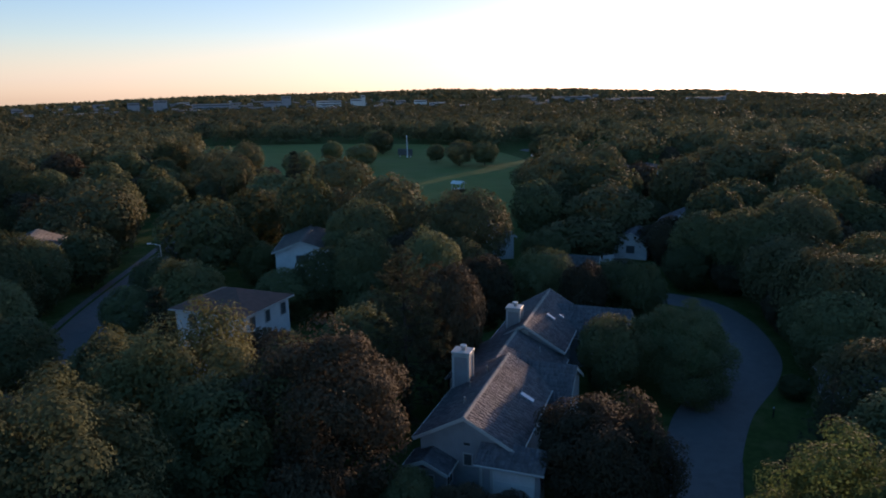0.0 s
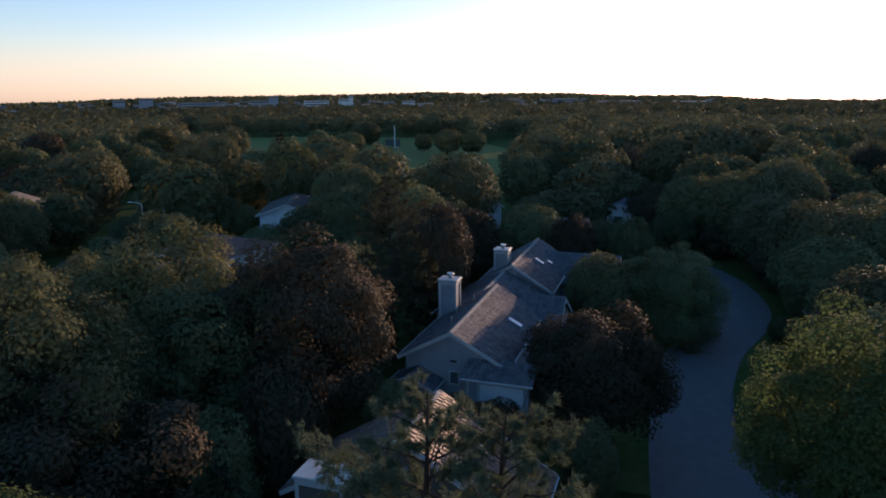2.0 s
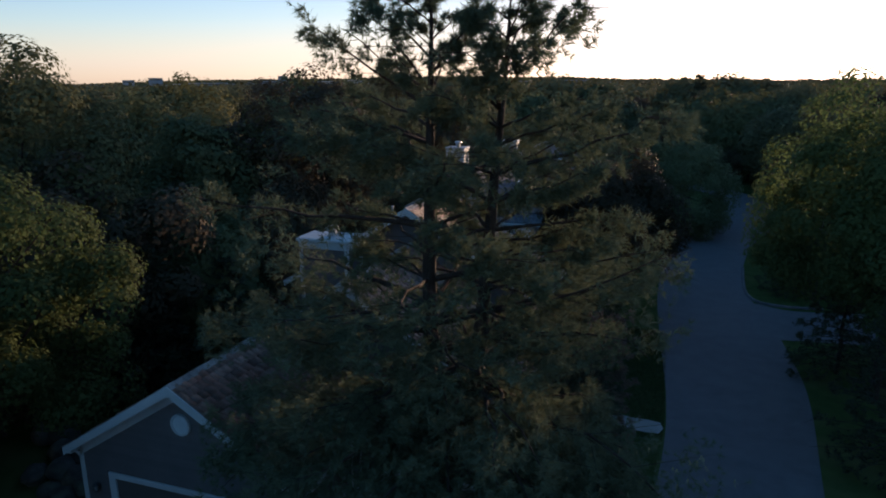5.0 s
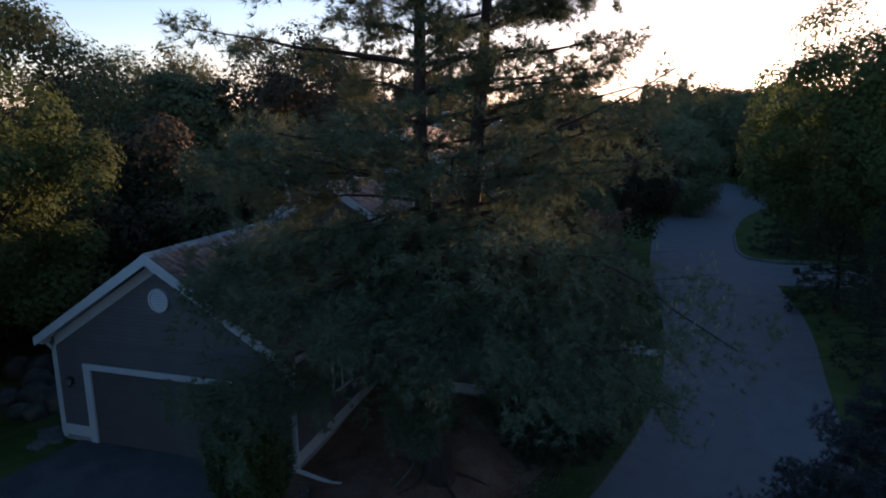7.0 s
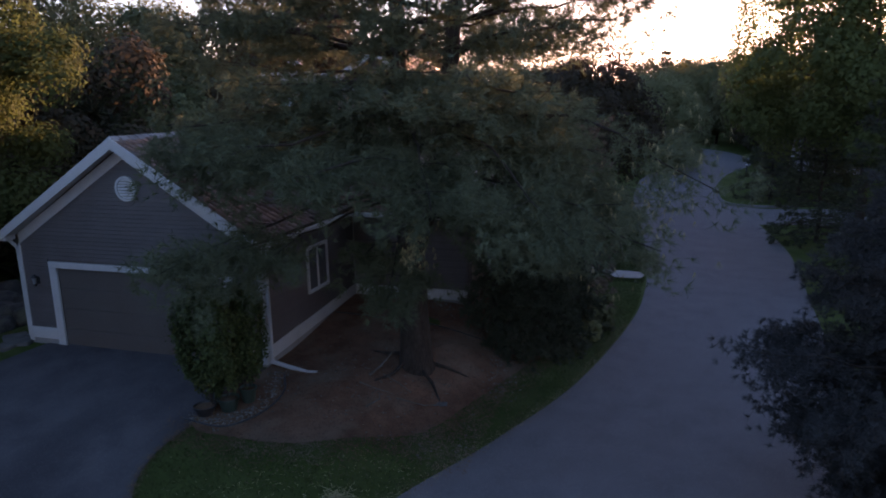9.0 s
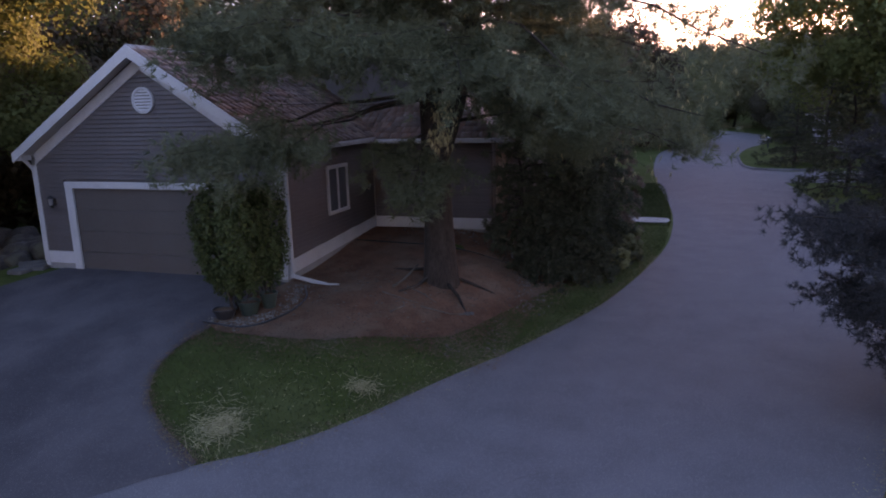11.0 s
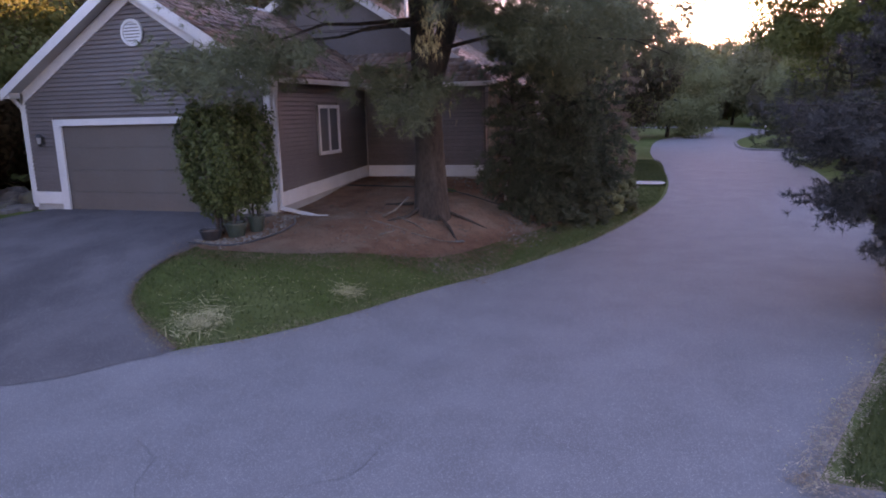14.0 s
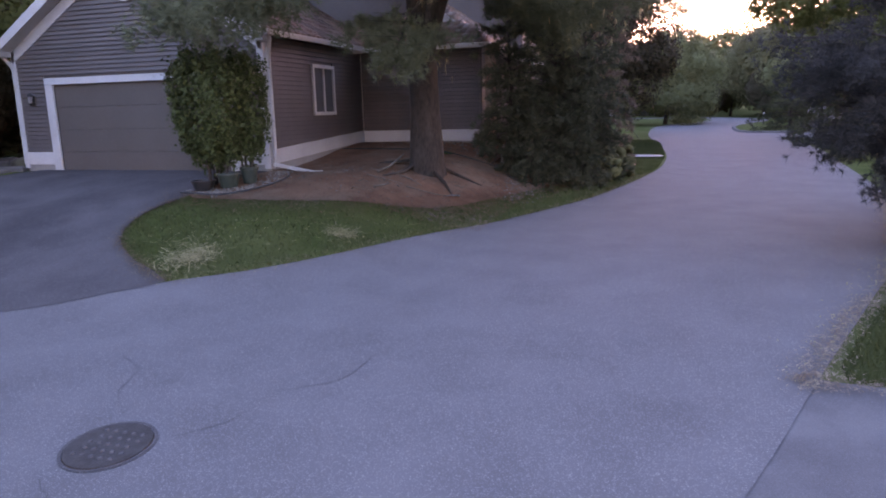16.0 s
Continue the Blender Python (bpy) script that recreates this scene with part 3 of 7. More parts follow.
def conifer(seed, H, R, base, whorls, per_whorl, tufts, length, width, droop=0.15, lift=0.25, narrow=1.0, trunk_r=0.22, needles=9, shape="spruce", twigs=4, fuzz=0.75):
    """Trunk, boughs in whorls with side twigs, and bundles of needles along them."""
    rng = np.random.default_rng(seed)
    pieces, cen, dirs = [], [], []
    zs = np.linspace(-0.4, H, 12)
    tpts = np.stack([np.zeros(12), np.zeros(12), zs], 1)
    tpts[1:-1, :2] += rng.normal(0, min(0.04, 0.01 * H), (10, 2))
    rr = np.linspace(trunk_r, min(0.02, trunk_r * 0.2), 12)
    rr[0] *= 1.35
    pieces.append(tube(tpts, rr, 8))
    t = np.linspace(0, 1, 7)
    for w in range(whorls):
        f = (w + rng.uniform(0, 0.8)) / whorls
        z = base + (H - base) * f ** 0.95
        o = np.array([np.interp(z, zs, tpts[:, 0]), np.interp(z, zs, tpts[:, 1]), z])
        if shape == "pine":
            reach = R * (np.interp(f, [0, 0.14, 0.32, 0.6, 0.85, 1], [0.50, 0.82, 1.0, 0.62, 0.34, 0.12]))
        else:
            reach = R * (1 - f) ** narrow + 0.12 * min(1, R)
        for q in range(per_whorl):
            ang = rng.uniform(0, 2 * np.pi) if shape == "pine" else (q + rng.uniform(-0.3, 0.3)) / per_whorl * 2 * np.pi + w
            ln = reach * rng.uniform(0.55, 1.12)
            dv = np.array([math.cos(ang), math.sin(ang), 0])
            up = lift * (0.2 + 2.4 * f * f)
            bp = o + dv * ln * t[:, None] + np.outer(ln * (up * t - droop * (1.35 - 1.1 * f) * t ** 2 + 0.10 * t ** 3), [0, 0, 1])
            bp[1:] += rng.normal(0, 0.03 * ln, (6, 3)) * t[1:, None]
            pieces.append(tube(bp, np.linspace(max(0.010 * min(1, R), 0.009 * ln + 0.004), 0.006 * min(1, R), 7), 4))
            needle_cloud(rng, bp, t, ln, max(3, int(tufts * ln / R)), 0.22, dv, 0.0, cen, dirs)
            twiglets(rng, bp, dv, ln, twigs, pieces)
    return joined(pieces), needle_tufts(rng, np.concatenate(cen), np.concatenate(dirs), length, width, needles, fuzz)


def twin_pine(seed):
    """The tall pine: one foot that forks into two stems, open in the middle height, bushy heads and heavy low boughs."""
    rng = np.random.default_rng(seed)
    pieces, cen, dirs, low_c, low_d = [], [], [], [], []
    main = np.array([(0, 0, -0.4), (0.02, 0, 0.15), (0.0, 0.02, 1.2), (-0.03, 0, 2.6), (-0.12, 0.05, 4.2), (-0.22, 0.08, 6), (-0.25, 0.1, 8.5), (-0.2, 0.1, 11), (-0.15, 0.1, 13), (-0.1, 0.1, 14.9)])
    pieces.append(tube(main, [0.50, 0.40, 0.33, 0.31, 0.25, 0.20, 0.16, 0.11, 0.06, 0.015], 12))
    fork = np.array([(-0.02, 0, 1.9), (0.10, 0.0, 2.8), (0.42, 0.02, 3.8), (0.74, 0.05, 5.0), (0.92, 0.08, 6.5), (1.10, 0.1, 8.5), (1.3, 0.1, 11), (1.5, 0.1, 13), (1.6, 0.1, 14.6)])
    pieces.append(tube(fork, [0.20, 0.22, 0.22, 0.20, 0.18, 0.15, 0.10, 0.05, 0.015], 10))
    t = np.linspace(0, 1, 8)
    for stem, out_ang, top in ((main, math.pi, 14.9), (fork, 0.2, 14.6)):
        z = 5.2
        while z < top - 0.15:
            reach = float(np.interp(z, [4.3, 5.5, 7.5, 9.6, 11.3, 12.8, 13.8, 14.9], [4.2, 5.2, 5.4, 4.7, 3.1, 1.9, 1.2, 0.4]))
            dense = 4 if z < 11 else 3
            start = 0.24 if z < 9.4 else 0.14
            o = np.array([np.interp(z, stem[:, 2], stem[:, 0]), np.interp(z, stem[:, 2], stem[:, 1]), z])
            if stem is fork and 8.1 < z < 9.6:
                dense, start = 4, 0.3
            if z < 8.1:
                dense, start = (6 if z < 7.3 else 4), 0.18
            for q in range(dense):
                ang = out_ang + (rng.uniform(-1.4, 1.4) if 8.1 < z < 9.8 else rng.normal(0, 1.7))
                if 8.1 < z < 9.8 and q > 1:
                    ang = rng.choice([0.25, 2.9, 1.6]) + rng.normal(0, 0.45)
                if q == 0 or (q < 3 and z < 7.3):
                    ang = rng.normal(-1.25, 0.7)
                ln = reach * rng.uniform(0.5, 1.1) * (0.7 if stem is fork and 8.1 < z < 9.6 else 1.0) * (0.78 if math.cos(ang) > 0.4 and z < 7.3 else 1.0)
                dv = np.array([math.cos(ang), math.sin(ang), 0])
                up = 0.05 if z < 6.5 else (0.22 if z < 10 else 0.40 if z < 11.8 else 0.8)
                sag = rng.uniform(0.06, 0.3) if z < 6.5 else 0.18
                bp = o + dv * ln * t[:, None] + np.outer(ln * (up * t - sag * t ** 2 + 0.12 * t ** 3), [0, 0, 1])
                bp[1:] += rng.normal(0, 0.025 * ln, (7, 3)) * t[1:, None]
                pieces.append(tube(bp, np.linspace(0.014 * ln + 0.006, 0.006, 8), 5))
                needle_cloud(rng, bp, t, ln, int((58 if z < 8.1 else 50 if z < 9.8 else 72 if z < 11.4 else 56) * ln) + 8, start, dv, 0.25 if z < 7 else 0.05, cen, dirs)
                twiglets(rng, bp, dv, ln, 5, pieces)
            z += 0.62 if z < 11 else 0.36
    # heavy low boughs: foot height, tip, sag, bundles, first part that is bare
    for z, tip, sag, n, start in ((4.2, (-3.6, -4.0, 3.0), -0.06, 340, 0.55), (4.1, (-1.8, -3.75, 3.1), -0.05, 240, 0.65), (4.1, (-2.8, -3.9, 3.05), -0.05, 220, 0.65), (4.8, (-4.6, -1.5, 5.7), 0.0, 300, 0.4), (4.9, (-3.7, -3.2, 5.1), 0.0, 280, 0.4), (3.6, (0.35, -2.5, 2.2), -0.12, 360, 0.5),
                                  (5.2, (1.7, -4.0, 4.2), -0.24, 520, 0.3), (5.0, (-0.3, -4.1, 4.6), -0.24, 520, 0.3), (4.9, (-2.2, -3.9, 5.2), -0.15, 420, 0.3), (5.1, (6.2, -2.4, 4.7), -0.22, 240, 0.35), (4.6, (5.4, -3.0, 3.6), -0.1, 130, 0.5),
                                  (3.5, (5.0, -1.6, 3.2), -0.1, 110, 0.5), (4.9, (3.8, -3.6, 3.9), -0.3, 420, 0.3), (4.5, (4.6, 1.0, 3.9), -0.2, 640, 0.3), (4.2, (2.6, 1.8, 3.0), -0.2, 420, 0.35), (7.3, (5.4, 0.2, 9.3), 0.05, 110, 0.5), (4.0, (3.2, -0.6, 3.2), -0.2, 420, 0.35), (4.0, (2.9, -2.9, 3.6), -0.2, 320, 0.4), (3.4, (-0.5, -1.6, 3.0), 0.0, 140, 0.55),
                                  (4.3, (3.6, 2.6, 3.6), -0.1, 460, 0.35), (5.6, (-3.4, -3.4, 5.6), -0.1, 380, 0.3), (6.6, (-4.6, -0.6, 7.1), 0.02, 260, 0.3), (7.0, (-4.3, 0.7, 7.7), 0.02, 240, 0.3), (7.4, (-3.6, -1.6, 8.1), 0.02, 220, 0.35)):
        o = np.array([0.0, 0.0, z])
        e = np.array(tip)
        ln = float(np.linalg.norm(e - o))
        dv = unit(np.array([e[0], e[1], 0.0]))
        bp = o * (1 - t[:, None]) + e * t[:, None] + np.outer(np.sin(t * np.pi) * -sag * ln * 0.6, [0, 0, 1])
        bp[1:] += rng.normal(0, 0.02 * ln, (7, 3)) * t[1:, None]
        pieces.append(tube(bp, np.linspace(0.007 * ln + 0.014, 0.008, 8), 6))
        needle_cloud(rng, bp, t, ln, int(n * 1.7), start, dv, 0.5 if n > 400 else 0.28, low_c, low_d)
        twiglets(rng, bp, dv, ln, 8, pieces)
    # dead stubs in the open middle of the crown
    for k in range(9):
        z = rng.uniform(6.0, 9.5)
        stem = main if k % 2 else fork
        o = np.array([np.interp(z, stem[:, 2], stem[:, 0]), np.interp(z, stem[:, 2], stem[:, 1]), z])
        a = rng.uniform(0, 6.28)
        pieces.append(limb(rng, o, o + np.array([math.cos(a), math.sin(a), 0.35]) * rng.uniform(0.6, 1.4), 0.035, 0.012)[1])
    fine_v, fine_f = needle_tufts(rng, np.concatenate(low_c), np.concatenate(low_d), 0.17, 0.0075, 15, 0.9)
    return joined(pieces), joined([needle_tufts(rng, np.concatenate(cen), np.concatenate(dirs), 0.19, 0.0105, 11), (fine_v, fine_f)])


def tree_thing(name, meshes, bark, leaves, label, category, at, rz=0.0, group="", crown_name="crown"):
    (tv, tf), (cv, cf) = meshes
    t = thing(name, label, category, at, rz, group)
    tr = link_mesh("trunk", arr_mesh("trunk", tv, tf), bark, t)
    tr.data.shade_smooth()
    link_mesh(crown_name, arr_mesh("crown", cv, cf), leaves, t)
    return t


def on_land(x, y, dz=0.0):
    return (x, y, float(land(x, y)) + dz)


# the tall twin-stemmed pine in the mulch bed
PINE = twin_pine(11)
pine = tree_thing("pine_tree", PINE, M_BARK, L_PINE, "tall twin-stemmed pine with drooping feathery boughs beside the house", "pine tree", on_land(3.25, 1.15))

rng_dry = np.random.default_rng(77)
dry_c, dry_d = [], []
for cx, cy, cz, sp, n in ((1.2, -3.1, 3.8, 0.12, 60), (1.1, -3.0, 3.4, 0.09, 40), (5.0, -2.2, 4.0, 0.5, 30), (4.3, -1.4, 3.6, 0.5, 30), (2.6, -1.5, 4.6, 0.6, 30), (-0.1, 0.6, 2.5, 0.3, 30), (5.6, -2.0, 4.9, 0.4, 50)):
    dry_c.append(np.array([cx, cy, cz]) + rng_dry.normal(0, 1, (n, 3)) * np.array([sp, sp, sp * 1.6]))
    dry_d.append(np.tile([0.05, 0, -1.0], (n, 1)) + rng_dry.normal(0, 0.15, (n, 3)))
dv_, df_ = needle_tufts(rng_dry, np.concatenate(dry_c), np.concatenate(dry_d), 0.15, 0.004, 9, 0.3)
link_mesh("dry_needles", arr_mesh("dry_needles", dv_, df_), M_STRAW, pine, "pale dead needles hanging in the boughs")

# the bluish pine that leans over the road
SIDE_PINE = conifer(23, 6.2, 3.0, 0.6, 17, 11, 300, 0.115, 0.0060, droop=0.14, lift=0.25, trunk_r=0.16, needles=19, shape="pine", twigs=2, fuzz=1.1)
tree_thing("pine_tree", SIDE_PINE, M_BARK, L_BLUE, "young bluish pine with bushy boughs reaching over the road", "pine tree", on_land(13.05, -1.7))

# broad trees near the house
tree_thing("locust_tree", broadleaf(5, 13.1, 5.2, 2.4, 195, 380, 0.125, 0.35, 0.22, limbs=20, clump=(0.13, 0.27), corners=3), M_BARK, L_LOCUST,
           "tall yellow-green locust tree at the road's edge", "tree", on_land(16.6, 18.6))
tree_thing("maple_tree", broadleaf(6, 10.4, 4.5, 3.0, 160, 460, 0.105, 0.2, 0.24, limbs=14, clump=(0.14, 0.28), corners=3), M_BARK, L_LOCUST,
           "bright green broad-leaved tree beside the driveway", "tree", on_land(-11.3, -0.6))
tree_thing("maple_tree", broadleaf(7, 10.6, 3.8, 1.5, 70, 300, 0.14), M_BARK, L_PLUM,
           "dark reddish-green tree behind the house", "tree", on_land(-13.6, 8.6))
tree_thing("maple_tree", broadleaf(8, 14.4, 5.0, 2.2, 120, 360, 0.13), M_BARK, L_MAPLE,
           "big leafy green tree behind the garden", "tree", on_land(-19.5, 9.2))
tree_thing("birch_tree", broadleaf(9, 13.4, 4.7, 2.0, 120, 330, 0.13, 1.8, 0.2, limbs=16), M_BIRCH, L_WILLOW,
           "tall olive-green weeping birch with pale trunk", "birch tree", on_land(-22.6, 22.5))
tree_thing("oak_tree", broadleaf(10, 12.2, 4.4, 1.2, 110, 320, 0.14), M_BARK, L_PLUM,
           "dark brownish broad tree beside the neighbouring house", "tree", on_land(-12.0, 22.8))
tree_thing("oak_tree", broadleaf(12, 11.6, 4.0, 1.0, 70, 280, 0.16), M_BARK, L_MAPLE,
           "dark green shady tree in the back garden", "tree", on_land(-17.3, 19.0))
tree_thing("maple_tree", broadleaf(13, 8.0, 3.7, 1.0, 120, 330, 0.13), M_BARK, L_PLUM,
           "round dark reddish-brown tree between house and road", "tree", on_land(3.7, 27.6))
tree_thing("pine_tree", conifer(14, 14.6, 5.0, 1.6, 20, 8, 46, 0.34, 0.032, droop=0.12, lift=0.35, narrow=0.7, needles=8, twigs=0), M_BARK, L_OLIVE,
           "tall olive pine with layered boughs behind the house", "pine tree", on_land(-12.6, 35.6))

tree_thing("maple_tree", broadleaf(17, 8.3, 5.0, -1.2, 170, 260, 0.16, 0, 0.2, limbs=8, clump=(0.16, 0.26), corners=3, deep=(0.66, 0.86)), M_BARK, L_MAPLE,
           "round light-green tree at the bend of the road", "tree", on_land(8.0, 50.2))

# evergreen shrubs at the corner of the entry
for n, (x, y, h, r, sd, leaves) in enumerate(((4.5, 4.05, 4.4, 1.05, 31, L_YEW), (5.5, 4.9, 5.0, 1.3, 32, L_YEW), (6.1, 6.3, 4.8, 1.3, 33, L_YEW), (5.2, 6.6, 5.8, 1.5, 34, L_YEW), (5.1, 3.75, 1.7, 0.8, 35, L_YEW), (5.95, 4.55, 2.5, 0.85, 36, L_YEW), (6.0, 5.4, 2.7, 1.1, 38, L_YEW), (5.6, 4.5, 1.7, 1.0, 39, L_YEW), (6.3, 8.9, 5.4, 1.3, 37, L_BROWN))):
    tree_thing("yew_shrub", conifer(sd, h, r, 0.15, 22, 8, 17, 0.17, 0.015, droop=0.85, lift=0.8, narrow=0.40, trunk_r=0.07, needles=9, twigs=0), M_BARK, leaves,
               "tall shrub with dry browned drooping needles beside the entry" if leaves == L_BROWN else "dense dark evergreen shrub with drooping sprays beside the entry", "shrub", on_land(x, y), group="evergreen shrubs at the entry")
for x, y, s, sd in ((6.75, 5.5, 0.75, 41), (7.0, 7.2, 0.85, 42), (6.55, 6.4, 0.8, 43), (7.2, 6.4, 0.5, 44)):
    tree_thing("low_shrub", broadleaf(sd, s, s * 0.62, 0.05, 16, 90, 0.07, 0, 0.02, limbs=5), M_BARK, L_MAPLE,
               "low light-green shrub at the lawn's edge", "shrub", on_land(x, y), group="low shrubs at the lawn's edge")

# dark spruces across the road
for x, y, h, r, sd in ((15.8, 12.0, 7.6, 3.0, 51), (15.6, 20.8, 5.2, 2.4, 52), (15.4, 33.5, 4.8, 2.4, 53), (17.5, 36, 8.5, 2.6, 54), (19.5, 13.5, 8.5, 2.6, 55), (19, 24.0, 9, 2.8, 56)):
    tree_thing("spruce_tree", conifer(sd, h, r, 0.2, 17, 9, 26, 0.17, 0.018, droop=0.25, lift=0.25, narrow=0.75, shape="spruce", trunk_r=0.12, needles=8, twigs=0), M_BARK, L_SPRUCE,
               "dark green spruce with low skirts across the road", "spruce tree", on_land(x, y), group="spruces across the road")


# woods: a few kinds, built once and copied
def domed_tree(seed, H, R, n, leaf, weep, trunk_r):
    """A closed round crown of many small leaves, swelling in lobes with dark creases between them."""
    rng = np.random.default_rng(seed)
    d = unit(rng.normal(0, 1, (n, 3)) + np.array([0, 0, 0.15]))
    lobe = unit(rng.normal(0, 1, (34, 3)) + np.array([0, 0, 0.25]))
    dots = d @ lobe.T
    best = lobe[np.argmax(dots, 1)]
    c = np.max(dots, 1)
    swell = np.sqrt(np.clip((c - 0.84) / 0.16, 0, 1))
    size = rng.uniform(0.82, 1.12, 34)[np.argmax(dots, 1)]
    r = (0.76 + 0.20 * swell * size) * rng.uniform(0.80, 1.10, n)
    az = np.arctan2(d[:, 1], d[:, 0])
    r = r * (1 + 0.07 * np.sin(2 * az + seed) + 0.05 * np.sin(3 * az + 2 * seed))
    z = 0.53 + d[:, 2] * 0.47 * r
    p = np.stack([d[:, 0] * R * r * np.where(d[:, 2] < 0, 0.94, 1), d[:, 1] * R * r * np.where(d[:, 2] < 0, 0.94, 1), np.maximum(z, 0.03) * H], 1)
    p[:, 2] -= rng.random(n) ** 2 * weep
    p[:, 2] = np.maximum(p[:, 2], 0.02)
    nor = d + 1.3 * (d - best * c[:, None]) * 2.0 + rng.normal(0, 0.20, (n, 3)) + np.array([0, 0, 0.2])
    pieces = [limb(rng, (0, 0, -0.05), (0, 0, H * 0.6), trunk_r, trunk_r * 0.4, 0.03, 6, 6)[1]]
    for i in range(5):
        q = p[rng.integers(0, n)] * np.array([0.8, 0.8, 1])
        pieces.append(limb(rng, (0, 0, H * rng.uniform(0.15, 0.4)), q, trunk_r * 0.4, trunk_r * 0.1)[1])
    return joined(pieces), leaf_quads(rng, p, nor, leaf, 1.5, 3)


def proto(name, meshes, bark, leaves, label):
    if len(meshes) == 1:
        meshes = conifer(meshes[0], 1.0, 0.24, 0.06, 14, 8, 12, 0.055, 0.010, droop=0.2, lift=0.3, narrow=0.9, shape="spruce", trunk_r=0.015, needles=5, twigs=0)
    else:
        sd, H, R, _, cl, per, leaf, weep, tr = meshes
        meshes = domed_tree(sd, H, R, cl * per, leaf, weep, tr)
    return tree_thing(name, meshes, bark, leaves, label, "tree", (0, -400, -60), group="trees of the neighbourhood")


PROTOS = {}
for far, (cl, per, leaf) in (("", (130, 110, 0.031)), ("far ", (62, 62, 0.054))):
    for i in range(3):
        PROTOS.setdefault(far + "maple", []).append(("maple_tree", (60 + i, 1.0, 0.46, -0.07, cl, per, leaf, 0, 0.018), M_BARK, L_MAPLE, "dark green broad-leaved tree in the neighbourhood"))
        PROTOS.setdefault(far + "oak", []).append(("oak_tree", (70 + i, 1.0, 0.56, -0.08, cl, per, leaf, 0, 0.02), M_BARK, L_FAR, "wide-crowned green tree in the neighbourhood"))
    for i in range(2):
        PROTOS.setdefault(far + "plum", []).append(("plum_tree", (80 + i, 1.0, 0.48, -0.07, cl, per, leaf, 0, 0.018), M_BARK, L_PLUM, "dark purple-brown tree in the neighbourhood"))
        PROTOS.setdefault(far + "willow", []).append(("willow_tree", (90 + i, 1.0, 0.44, -0.05, cl, per, leaf, 0.12, 0.018), M_BARK, L_WILLOW, "olive-green drooping tree in the neighbourhood"))
        PROTOS.setdefault(far + "spruce", []).append(("spruce_tree", (95 + i,), M_BARK, L_SPRUCE, "dark spruce tree in the neighbourhood"))
BUILT = {}


def wood_tree(kind, x, y, height, width=None, seed=0):
    """A copy of one of the kinds; width is the crown's radius."""
    rng = random.Random(seed * 7919 + int(x * 10) * 31 + int(y * 10))
    if math.hypot(x - 8, y + 12) > 105 or y < -12:
        kind = "far " + kind
    which = rng.randrange(len(PROTOS[kind]))
    if (kind, which) not in BUILT:
        BUILT[(kind, which)] = proto(*PROTOS[kind][which])
        src = BUILT[(kind, which)]
        first = src
    else:
        first = copy_thing(BUILT[(kind, which)], Matrix())
    nat = {"maple": 0.46, "oak": 0.56, "plum": 0.48, "willow": 0.44, "spruce": 0.24}[kind.split()[-1]]
    w = (width or height * nat) / nat
    first.matrix_basis = pose(*on_land(x, y, -0.1), 0, 0, rng.uniform(0, 360))
    first.scale = (w, w, height)
    return first


